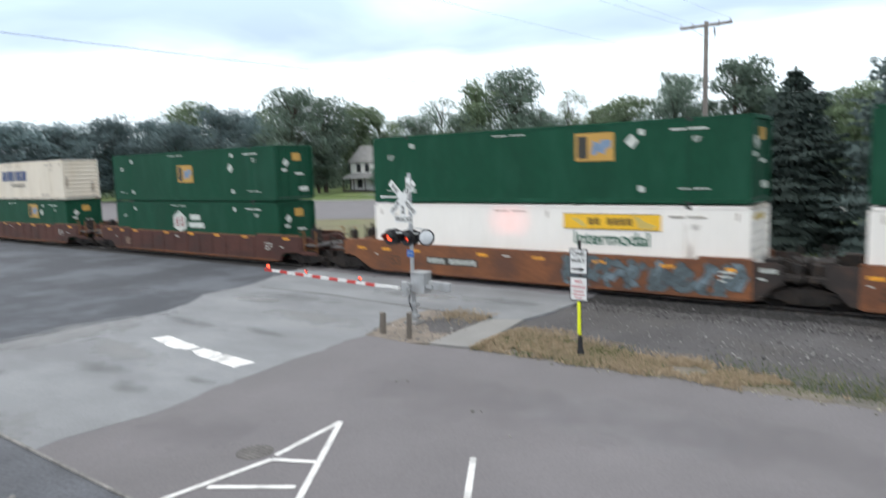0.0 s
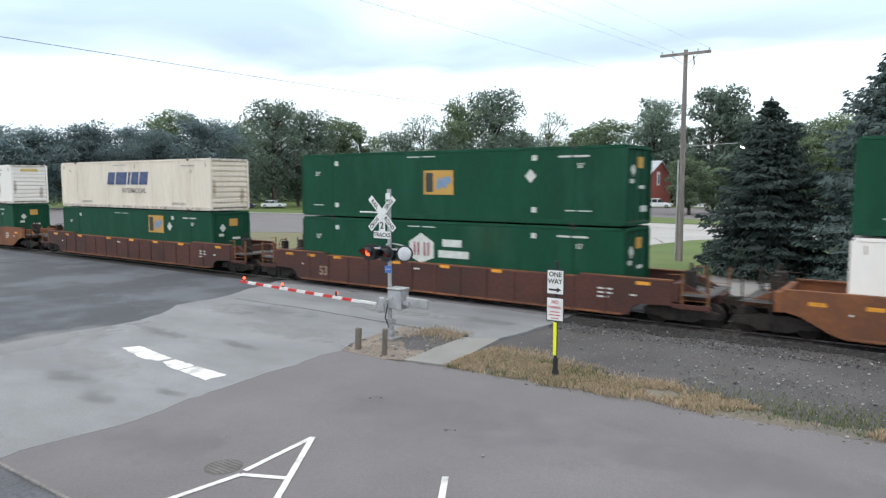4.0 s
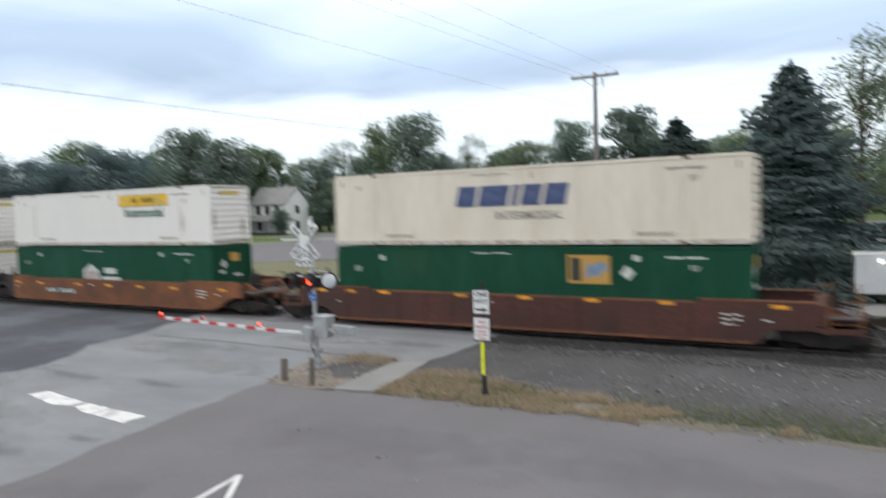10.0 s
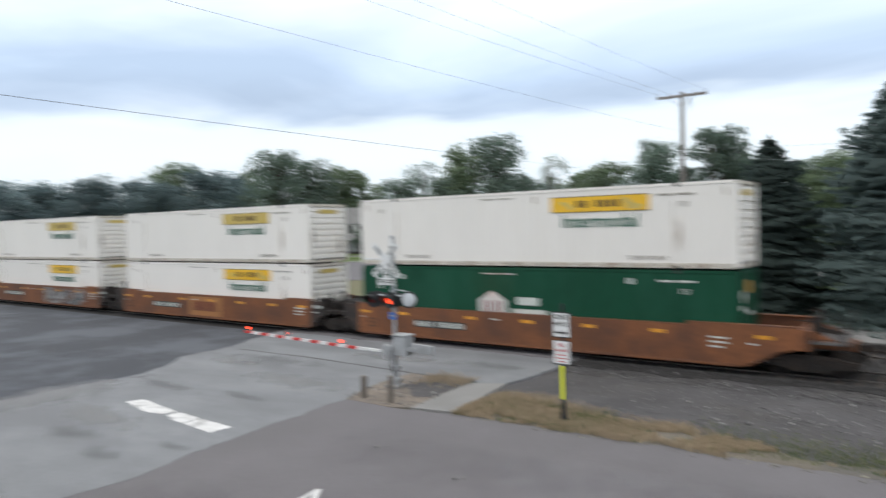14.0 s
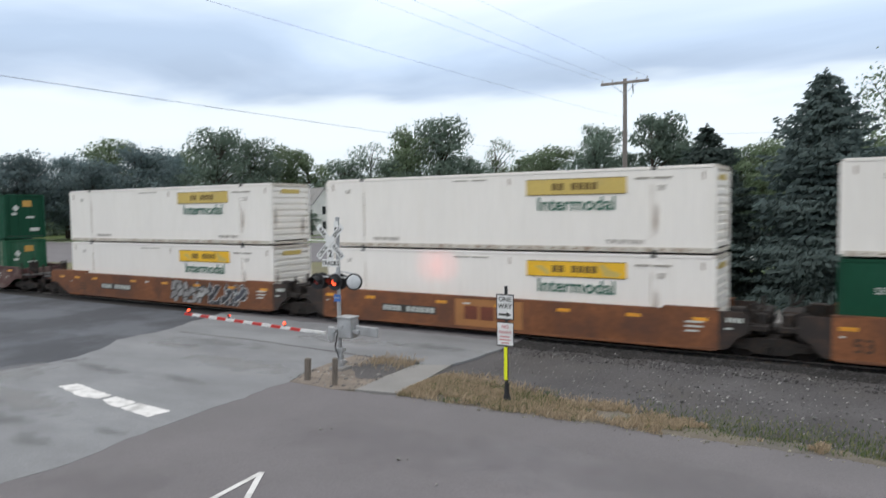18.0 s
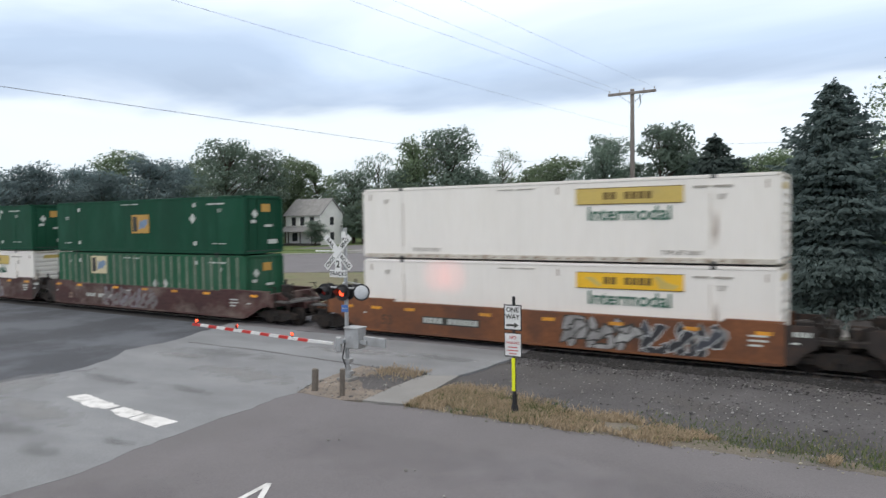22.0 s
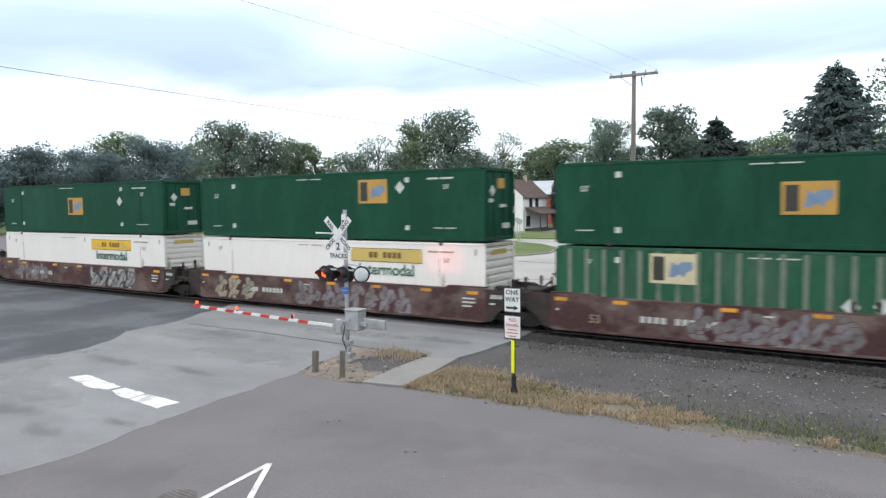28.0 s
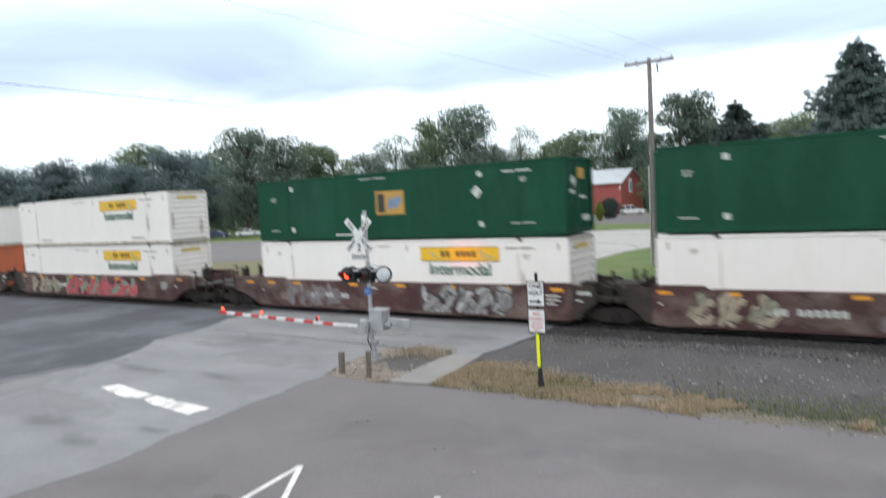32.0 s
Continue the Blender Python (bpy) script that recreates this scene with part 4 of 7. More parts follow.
        for y, z in ((0.25, 1.3), (2.1, 0.9)):
            part("rust_run", run, M_RUN, c, "brown rust streak", m=pose(-0.024, y, z, 0, 0, 90) @ Matrix.Diagonal((1.6, 1, 0.9, 1)))
    if style == "white":
        part("end_badge", stored("end_badge|w", M_YELLOW_OLD, lambda bm: box(bm, -0.08, -0.028, 0.7, 1.9, 2.42, 2.62)), M_YELLOW_OLD, c)
    return c


def yellow_sign(c, x0=-6.6, old=False, z=0.0):
    """Yellow sign panel with a row of dark bars and the word below it."""
    yel = M_YELLOW_OLD if old else M_YELLOW
    part("sign_panel", stored("sign_panel|h", yel, lambda bm: flat(bm, 0, 3.7, 2.02, 2.60)), yel, c, "yellow sign panel", m=pose(x0, 0, z))

    def edge(bm):
        prism(bm, [(0, 2.02), (3.7, 2.02), (3.7, 2.045), (0, 2.045)], -0.012, 0, "y")
        prism(bm, [(0, 2.575), (3.7, 2.575), (3.7, 2.6), (0, 2.6)], -0.012, 0, "y")
    part("sign_edge", stored("sign_edge|h", M_INK_BROWN, edge), M_INK_BROWN, c, m=pose(x0, 0, z))
    blk = stored("sign_block|h", M_INK_BROWN, lambda bm: box(bm, 0, 0.19, -0.013, 0, 2.19, 2.44))
    for k in range(7):
        if k != 2:
            part("sign_block", blk, M_INK_BROWN, c, m=pose(x0 + 1.0 + k * 0.245, 0, z))

    part("sign_scroll", stored("sign_scroll|a", M_YELLOW_OLD, lambda bm: prism(bm, [(0.3, 2.42), (0.62, 2.42), (0.9, 2.2), (0.9, 2.1), (0.8, 2.1)], -0.011, 0, "y")), M_YELLOW_OLD, c, m=pose(x0, 0, z))
    part("sign_scroll", stored("sign_scroll|b", M_YELLOW_OLD, lambda bm: prism(bm, [(2.75, 2.5), (2.9, 2.5), (3.15, 2.32), (3.55, 2.2), (3.4, 2.08), (2.9, 2.1), (2.85, 2.3)], -0.011, 0, "y")), M_YELLOW_OLD, c, m=pose(x0, 0, z))
    part("lettering", words("Intermodal", 0.66, M_INK_GREEN), M_INK_GREEN, c, "dark green lettering", m=pose(x0 + 1.87, -0.004, 1.68 + z))


def gold_panel(c, x0, z0, pale=False):
    pan = M_PALE_PANEL if pale else M_GOLD
    part("badge_panel", stored("badge_panel|e", pan, lambda bm: flat(bm, 0, 1.5, 0, 1.0, -0.016)), pan, c, "tan square badge panel", m=pose(x0, 0, z0))

    def e(bm):
        prism(bm, [(0.1, 0.1), (0.48, 0.1), (0.48, 0.9), (0.1, 0.9)], -0.02, 0, "y")
    part("badge_block", stored("badge_block|e", M_INK, e), M_INK, c, m=pose(x0, 0, z0))

    def w(bm):
        prism(bm, [(0.62, 0.22), (0.72, 0.74), (0.9, 0.62), (1.05, 0.74), (1.38, 0.74), (1.4, 0.5), (1.2, 0.4), (1.12, 0.22), (0.95, 0.34), (0.8, 0.22)], -0.021, 0, "y")
    part("badge_block", stored("badge_block|w", M_LOGO_BLUE, w), M_LOGO_BLUE, c, m=pose(x0, 0, z0))


def diamond(c, x, z):
    part("placard", stored("placard|d", M_INK_WHITE, lambda bm: prism(bm, [(-0.24, 0), (0, 0.26), (0.24, 0), (0, -0.26)], -0.012, 0, "y")), M_INK_WHITE, c, "white diamond placard", m=pose(x, 0, z))


def six_badge(c, x0=-9.6, dz=0.0):
    def hexa(bm):
        prism(bm, [(0.0, 0.28), (0.65, 0.02), (1.3, 0.28), (1.3, 0.92), (0.65, 1.3), (0.0, 0.92)], -0.012, 0, "y")
    part("badge_panel", stored("badge_panel|h", M_INK_WHITE, hexa), M_INK_WHITE, c, "white six-sided badge", m=pose(x0, 0, 1.08 + dz))

    for x in (0.25, 0.45, 0.78, 0.98):
        part("badge_bar", stored("badge_bar|h", M_INK_RED, lambda bm: box(bm, 0, 0.09, -0.016, 0, 0.35, 0.92)), M_INK_RED, c, m=pose(x0 + x, 0, 1.08 + dz))
    for x, w, z in ((1.75, 0.95, 1.86), (1.55, 1.5, 1.4)):
        part("name_bar", stored(f"name_bar|h{w}", M_INK_WHITE, lambda bm: box(bm, 0, w, -0.01, 0.01, 0, 0.3)), M_INK_WHITE, c, "white bar beside the badge", m=pose(x0 + x, 0, z + dz))


def blue_name(c):
    """The name on the cream box: five slanted plain blocks, and one thin bar."""
    x = -10.4
    for w in (0.85, 1.25, 0.3, 0.8, 0.9):
        part("name_block", stored(f"name_block|{w}", M_INK_BLUE, lambda bm: prism(bm, [(0, 1.47), (w - 0.08, 1.47), (w + 0.1, 2.22), (0.18, 2.22)], -0.006, 0.02, "y")), M_INK_BLUE, c, "slanted dark blue block", m=pose(x, 0, 0))
        x += w + 0.08
    part("lettering", words("INTERMODAL", 0.42, M_INK_GREY), M_INK_GREY, c, "grey lettering", m=pose(-7.45, -0.004, 1.1))


MARKS = {
    "yellow": lambda c: yellow_sign(c),
    "yellow_old": lambda c: yellow_sign(c, old=True),
    "yellow_low": lambda c: yellow_sign(c, z=-0.05),
    "gold": lambda c: (gold_panel(c, -6.1, 1.56), diamond(c, -3.95, 2.2)),
    "gold_mid": lambda c: (gold_panel(c, -8.8, 1.08), diamond(c, -3.75, 1.82)),
    "gold_low": lambda c: (gold_panel(c, -6.0, 1.6), diamond(c, -3.9, 2.0)),
    "gold_pale": lambda c: (gold_panel(c, -12.75, 1.72, True), diamond(c, -6.9, 1.3), diamond(c, -6.1, 1.35)),
    "six": lambda c: six_badge(c),
    "six_low": lambda c: six_badge(c, -9.9, -0.4),
    "blue_name": lambda c: blue_name(c),
}

GRAFFITI = {
    "blue": [mat("spray_teal", (0.10, 0.13, 0.145), 0.7, var=0.35, bump=0), M_INK, mat("spray_blue", (0.16, 0.21, 0.24), 0.7, var=0.3, bump=0)],
    "silver": [mat("spray_silver", (0.30, 0.29, 0.285), 0.6, var=0.35, bump=0), M_INK, mat("spray_pale", (0.38, 0.375, 0.365), 0.6, var=0.35, bump=0)],
    "grey": [mat("spray_grey", (0.19, 0.175, 0.17), 0.6, var=0.4, bump=0), mat("spray_maroon", (0.12, 0.05, 0.06), 0.7, var=0.2, bump=0), mat("spray_lilac", (0.21, 0.20, 0.215), 0.6, var=0.2, bump=0)],
    "black": [mat("spray_black", (0.03, 0.03, 0.035), 0.6, var=0.2, bump=0), mat("spray_white_line", (0.55, 0.56, 0.55), 0.6, var=0.2, bump=0), mat("spray_dark_grey", (0.06, 0.065, 0.08), 0.6, var=0.2, bump=0)],
    "tan": [mat("spray_tan", (0.36, 0.30, 0.22), 0.7, var=0.25, bump=0), M_INK, mat("spray_moss", (0.25, 0.25, 0.17), 0.7, var=0.2, bump=0)],
    "red": [mat("spray_red", (0.42, 0.06, 0.07), 0.7, var=0.25, bump=0), mat("spray_pink", (0.50, 0.22, 0.22), 0.7, var=0.2, bump=0), mat("spray_green", (0.12, 0.28, 0.2), 0.7, var=0.2, bump=0)],
}


def graffiti(car, kind, x0, x1, seed):
    """Fat interlocking letter strokes with a dark outline, sprayed on the side sill."""
    rnd = random.Random(seed)
    fill, line, high = GRAFFITI[kind]

    def ribbon(pts, w, y):
        bm = B()
        v = [Vector(p) for p in pts]
        left, right = [], []
        for i, p in enumerate(v):
            d = (v[min(i + 1, len(v) - 1)] - v[max(i - 1, 0)]).normalized()
            q = Vector((-d.y, d.x)) * w * (0.75 + 0.25 * math.sin(2.2 * i + seed))
            left.append(p + q)
            right.append(p - q)
        def vert(q):
            return bm.verts.new((q.x, y, min(1.44, max(0.32, q.y))))
        lv, rv = [vert(q) for q in left], [vert(q) for q in right]
        for a in range(len(v) - 1):
            bm.faces.new((lv[a], lv[a + 1], rv[a + 1], rv[a]))
        bm.faces.new((lv[0], rv[0], vert(v[0] + (v[0] - v[1]).normalized() * w * 0.8)))
        bm.faces.new((rv[-1], lv[-1], vert(v[-1] + (v[-1] - v[-2]).normalized() * w * 0.8)))
        return bm
    n = max(3, int((x1 - x0) / 0.8))
    for i in range(n):
        cx, w = x0 + (x1 - x0) * (i + 0.5) / n, (x1 - x0) / n
        lean = rnd.uniform(-0.15, 0.15)
        for k in range(3):
            if k == 0:
                ox = rnd.choice((-0.28, 0.0)) * w
                pts = [(cx + ox + lean * (q / 5 - 0.5) + 0.05 * math.sin(q + seed), 0.3 + 1.0 * q / 5) for q in range(6)]
            elif k == 1:
                a, span = rnd.uniform(0, 6.28), rnd.uniform(2.6, 4.8)
                oz, rz = rnd.choice((-0.2, 0.0, 0.2)), rnd.uniform(0.22, 0.4)
                pts = [(cx + 0.1 * w + w * 0.36 * math.cos(a + span * q / 9), 0.8 + oz + rz * math.sin(a + span * q / 9)) for q in range(10)]
            else:
                z0, z1 = rnd.uniform(0.35, 0.7), rnd.uniform(0.85, 1.25)
                pts = [(cx - 0.35 * w + 0.75 * w * q / 5, z0 + (z1 - z0) * q / 5 + 0.08 * math.sin(2 * q)) for q in range(6)]
            y = -0.204 - 0.003 * k
            st = part("graffiti_stroke", ribbon(pts, 0.24 if kind == "silver" else 0.20, y), line, car, "sprayed outlined stroke")
            part("graffiti_fill", ribbon(pts, 0.155, y - 0.0015), fill if (i + k) % 4 else high, st)


def truck(car, x, open_end=True):
    """Two axles in cast side frames."""
    t = part("truck", stored("truck", M_TRUCK, lambda bm: (box(bm, -0.18, 0.18, 0.05, 2.54, 0.42, 0.72, 0.02), box(bm, -0.3, 0.3, 0.95, 1.65, 0.6, 0.85, 0.02))), M_TRUCK, car, m=pose(x, 0, 0))

    def frame_side(bm):
        prism(bm, [(-1.25, 0.36), (-1.25, 0.56), (-0.95, 0.62), (-0.45, 0.72), (0.45, 0.72), (0.95, 0.62), (1.25, 0.56), (1.25, 0.36), (0.8, 0.36), (0.42, 0.2), (-0.42, 0.2), (-0.8, 0.36)], -0.07, 0.07, "y")
        for sx in (-1, 1):
            box(bm, sx * 0.89 - 0.14, sx * 0.89 + 0.14, -0.1, 0.1, 0.32, 0.54, 0.02)
            rod(bm, (sx * 0.14, -0.09, 0.24), (sx * 0.14, -0.09, 0.44), 0.075, n=8)
    fs = stored("side_frame", M_TRUCK, frame_side)
    for y in (0.16, 2.43):
        part("side_frame", fs, M_TRUCK, t, m=pose(0, y, 0))

    def axle(bm):
        rod(bm, (0, -0.98, 0), (0, 0.98, 0), 0.075, n=10)
        for sy in (-1, 1):
            rod(bm, (0, sy * 0.68, 0), (0, sy * 0.82, 0), 0.42, n=24)
            rod(bm, (0, sy * 0.65, 0), (0, sy * 0.68, 0), 0.45, n=24)
            rod(bm, (0, sy * 0.82, 0), (0, sy * 0.86, 0), 0.16, n=12)
            for k in range(3):
                a = math.tau * k / 3
                rod(bm, (0.27 * math.cos(a), sy * 0.815, 0.27 * math.sin(a)), (0.27 * math.cos(a), sy * 0.832, 0.27 * math.sin(a)), 0.05, n=8)
    ax = stored("wheelset", M_TRUCK, axle)
    for sx in (-0.89, 0.89):
        w = part("wheelset", ax, M_TRUCK, t, m=pose(sx, 1.295, 0.42))
        WHEELS.append((w, sx))


WHEELS = []
M_INK_RUST = mat("rust_red_ink", (0.17, 0.048, 0.025), 0.75, var=0.3, scale=2, bump=0)
M_FRESH = mat("fresh_orange_paint", (0.36, 0.16, 0.052), 0.65, var=0.15, scale=1.5)
PAINT = {"orange": (M_RUST_ORANGE, "orange-brown"), "brown": (M_RUST_BROWN, "red-brown"), "dark": (M_RUST_DARK, "dark maroon")}


def well_car(paint, front, rear, ribs=False, art=(), upper_kind=""):
    """front, rear: 'coupler' at a car's end, 'joint' where two wells share a truck."""
    m, word = PAINT[paint]
    car = thing("well_car", f"rusty {word} double-stack well car" + (" with sprayed graffiti" if art else ""), "rail car", "well cars of the train")
    e1 = 1.75 if front == "coupler" else 0.12
    e2 = 1.75 if rear == "coupler" else 0.12

    def sill(bm):
        arch = [(1.75, 0.74), (0.62, 0.70), (0.36, 0.56), (0.24, 0.29)] if paint == "brown" else [(1.75, 0.92), (1.2, 0.80), (0.95, 0.66), (0.25, 0.3)]
        f1 = arch if front == "coupler" else [(0.12, 0.27)]
        f2 = [(-LONG - x, z) for x, z in reversed(arch)] if rear == "coupler" else [(-LONG - 0.12, 0.27)]
        lo = f1 + [(0.0, 0.25), (-LONG, 0.25)] + f2
        hi = [(-LONG - e2, 1.54), (-LONG + 1.55, 1.6), (-LONG + 1.8, 1.46), (-1.8, 1.46), (-1.55, 1.6), (e1, 1.54)]
        prism(bm, lo + hi, -0.2, -0.14, "y")
    sm = stored(f"side_sill|{e1}{e2}{paint}", m, sill)
    part("side_sill", sm, m, car)
    part("side_sill", sm, m, car, m=pose(0, WIDE + 0.34, 0))

    def chord(bm):
        box(bm, -LONG + 1.8, -1.8, -0.2, 0.0, 1.46, 1.5)
        box(bm, -LONG, 0, -0.23, -0.02, 0.23, 0.31, 0.01)
        for x in (-1.6, -LONG - e2):
            box(bm, x, x + 1.6 + (e1 if x == -1.6 else e2), -0.2, 0.0, 1.56, 1.6)
    cap = M_RUST_ORANGE if paint == "brown" else m
    cm = stored(f"top_chord|{e1}{e2}", cap, chord)
    part("top_chord", cm, cap, car, "paler rusty top chord" if cap is not m else "")
    part("top_chord", cm, cap, car, m=pose(0, WIDE + 0.22, 0))
    for x in (-0.6, -2.0, -5, -8.07, -11.1, -14.2, -15.5):
        part("cross_bearer", stored("cross_bearer", m, lambda bm: box(bm, -0.3, 0.3, -0.14, WIDE + 0.14, 0.2, 0.355)), m, car, m=pose(x, 0, 0))
    if ribs:
        st = stored("stiffener", m, lambda bm: box(bm, -0.045, 0.045, -0.235, -0.19, 0.2, 1.46, 0.01))
        for i in range(13):
            part("stiffener", st, m, car, m=pose(-0.6 - i * 1.245, 0, 0))
    rf = stored("reflector", M_REFLECT, lambda bm: box(bm, -0.24, 0.24, -0.208, -0.195, -0.06, 0.06))
    rear_marks = (-13.7, -15.4, -16.9) if rear == "coupler" else (-13.7, -15.85)
    for x in (0.75 if front == "coupler" else -0.45, -2.6, -5.1, -7.6, -10.2) + rear_marks:
        part("reflector", rf, M_REFLECT, car, m=pose(x, 0, {"orange": 1.22, "brown": 1.42, "dark": 1.36}[paint]))
    num = M_INK_UMBER if paint == "orange" else M_INK_FADED
    if upper_kind != "cream":
        part("size_number", words("53", 0.58 if paint != "dark" else 0.42, num), None, car, "stencilled number", m=pose((-15.45 if rear == "joint" else -14.85) if paint == "orange" else -14.6, -0.204, 0.72))
    for k in range(11):
        if k != 4 and paint != "brown":
            part("number_bar", stored("number_bar", M_INK_WHITE, lambda bm: box(bm, 0, 0.15, -0.209, -0.19, 0.74, 0.95)), M_INK_WHITE, car, m=pose(-13.0 + 0.23 * k, 0, 0))
    if paint == "orange":
        part("number_plate", stored("number_plate", M_INK, lambda bm: box(bm, -13.08, -10.45, -0.2065, -0.19, 0.69, 1.0)), M_INK, car, "dark patch behind the number bars")
    for x, z, w in ((-16.05, 0.95, 0.1), (-0.9, 1.1, 0.55), (-0.9, 0.95, 0.55), (-0.9, 0.8, 0.4), (-9.2, 1.2, 0.3), (0.3, 0.95, 0.22)):
        part("notice", stored(f"notice|{w}", M_INK_WHITE, lambda bm: box(bm, 0, w, -0.207, -0.195, 0, 0.06)), M_INK_WHITE, car, m=pose(x, 0, z))
    # end structures
    for end, kind in ((1, front), (-1, rear)):
        mm = pose(0, 0, 0) if end == 1 else Matrix.Translation((-LONG, WIDE, 0)) @ pose(0, 0, 0, 0, 0, 180)
        if kind == "coupler":
            def platform(bm):
                box(bm, 0.05, 1.75, -0.14, WIDE + 0.14, 1.02, 1.12, 0.01)
                box(bm, 1.7, 1.95, -0.16, WIDE + 0.16, 0.86, 1.5, 0.02)
                box(bm, 1.95, 3.1, 0.85, 1.74, 0.78, 1.08, 0.02)
                prism(bm, [(1.95, 0.95), (2.9, 0.95), (2.9, 1.05), (1.95, 1.5)], 0.2, 0.3, "y")
                prism(bm, [(1.95, 0.95), (2.9, 0.95), (2.9, 1.05), (1.95, 1.5)], WIDE - 0.3, WIDE - 0.2, "y")
            part("end_platform", stored("end_platform", m, platform), m, car, m=mm)
            if paint == "brown":
                part("end_step", stored("end_step", m, lambda bm: box(bm, 1.755, 3.0, -0.19, -0.13, 0.66, 0.82, 0.01)), m, car, m=mm)
                part("end_step", stored("end_step", m, lambda bm: box(bm, 1.755, 3.0, -0.19, -0.13, 0.66, 0.82, 0.01)), m, car, m=mm @ pose(0, WIDE + 0.32, 0))
            deck = part("walkway", stored("walkway", M_GRATE, lambda bm: box(bm, 1.98, 2.98, -0.12, WIDE + 0.12, 1.1, 1.13)), M_GRATE, car, "grey grating walkway", m=mm)
            for k in range(7):
                part("slat", stored("slat", M_GRATE, lambda bm: box(bm, 0, 0.09, -0.12, WIDE + 0.12, 1.13, 1.165)), M_GRATE, deck, m=pose(2.0 + 0.14 * k, 0, 0))

            def coupler(bm):
                box(bm, 3.1, 3.45, 1.18, 1.42, 0.78, 0.98, 0.02)
                prism(bm, [(3.42, 1.14), (3.66, 1.12), (3.68, 1.3), (3.56, 1.32), (3.56, 1.48), (3.42, 1.46)], 0.72, 1.02, "z")
                rod(bm, (3.0, 1.6, 0.8), (3.5, 1.7, 0.5), 0.03, n=6)
            part("coupler", stored("coupler", M_TRUCK, coupler), M_TRUCK, car, m=mm)
            rail_paint = M_SAFETY if paint == "brown" else M_TRUCK

            def grab(bm):
                for x in (2.05, 2.9):
                    box(bm, x - 0.03, x + 0.03, -0.14, -0.08, 0.62, 1.85, 0.006)
                for z in (0.66, 0.95, 1.24):
                    rod(bm, (2.05, -0.11, z), (2.9, -0.11, z), 0.011, n=6)
                rod(bm, (1.6, -0.11, 1.8), (2.05, -0.11, 1.8), 0.016, n=6)
            part("grab_iron", stored("grab_iron", rail_paint, grab), rail_paint, car, "upright grab irons at the car end", m=mm)
            part("grab_iron", stored("grab_iron", rail_paint, grab), rail_paint, car, m=mm @ pose(0, WIDE + 0.2, 0))
            if end == -1:
                def wheel(bm):
                    for k in range(16):
                        a, b = math.tau * k / 16, math.tau * (k + 1) / 16
                        rod(bm, (0, 0.28 * math.cos(a), 0.28 * math.sin(a)), (0, 0.28 * math.cos(b), 0.28 * math.sin(b)), 0.018, n=5)
                    for k in range(5):
                        a = math.tau * k / 5
                        rod(bm, (0, 0, 0), (0.02, 0.28 * math.cos(a), 0.28 * math.sin(a)), 0.014, n=5)
                    box(bm, -0.25, -0.02, -0.16, 0.16, -0.25, 0.2, 0.02)
                part("brake_wheel", stored("brake_wheel", M_TRUCK, wheel), M_TRUCK, car, m=mm @ pose(2.2, 1.9, 1.72))
            def stand(bm):
                # brake pipes, valves and uprights over the coupler
                box(bm, 1.98, 2.3, 0.35, 0.8, 1.16, 1.9, 0.04)
                rod(bm, (2.15, 0.55, 1.85), (2.15, 0.55, 2.15), 0.05, n=8)
            part("brake_stand", stored("brake_stand", M_TRUCK, stand), M_TRUCK, car, "dark brake valve stand", m=mm)
            for a, b, r in (((2.3, 0.3, 1.2), (2.3, 0.3, 2.05), 0.025), ((2.7, 0.45, 1.13), (2.7, 0.45, 2.0), 0.03), ((2.3, 0.3, 1.55), (2.95, 0.3, 1.4), 0.04), ((2.0, 1.9, 1.3), (3.2, 1.75, 0.95), 0.045), ((3.1, 1.0, 0.95), (3.6, 0.95, 0.35), 0.035)):
                part("brake_pipe", stored(f"brake_pipe|{a}", M_TRUCK, lambda bm: rod(bm, a, b, r, n=6)), M_TRUCK, car, m=mm)
            truck(car, 1.95 if end == 1 else -LONG - 1.95)
        else:
            def joint(bm):
                box(bm, 0.05, 1.55, -0.1, WIDE + 0.1, 0.95, 1.1, 0.01)
                box(bm, 1.2, 1.45, 0.2, WIDE - 0.2, 0.8, 1.45, 0.02)
                prism(bm, [(0.2, 1.1), (1.3, 1.1), (1.3, 1.4), (0.9, 1.55), (0.2, 1.25)], 0.4, 0.5, "y")
                prism(bm, [(0.2, 1.1), (1.3, 1.1), (1.3, 1.4), (0.9, 1.55), (0.2, 1.25)], WIDE - 0.5, WIDE - 0.4, "y")
                rod(bm, (0.5, 0.3, 1.3), (1.45, 0.5, 1.25), 0.05, n=6)
            for s in (0, 1):
                y = -0.19 if s == 0 else WIDE + 0.14
                plate = part("end_plate", stored("end_plate", M_END_DARK, lambda bm: prism(bm, [(0.125, 0.3), (0.35, 0.3), (0.7, 0.7), (1.02, 0.88), (1.02, 1.44), (0.85, 1.52), (0.125, 1.52)], 0, 0.05, "y")), M_END_DARK, car, "sooty dark end plate", m=mm @ pose(0, y, 0))
                for k in range(4):
                    part("notice", stored("notice|end", M_INK_WHITE, lambda bm: box(bm, 0, 0.09, -0.005 if s == 0 else 0.045, 0.003 if s == 0 else 0.055, 1.18, 1.33)), M_INK_WHITE, plate, m=pose(0.35 + 0.13 * k, 0 if s == 0 else 0.0, 0))
            part("joint_platform", stored("joint_platform", M_TRUCK, joint), M_TRUCK, car, "dark articulated joint", m=mm)

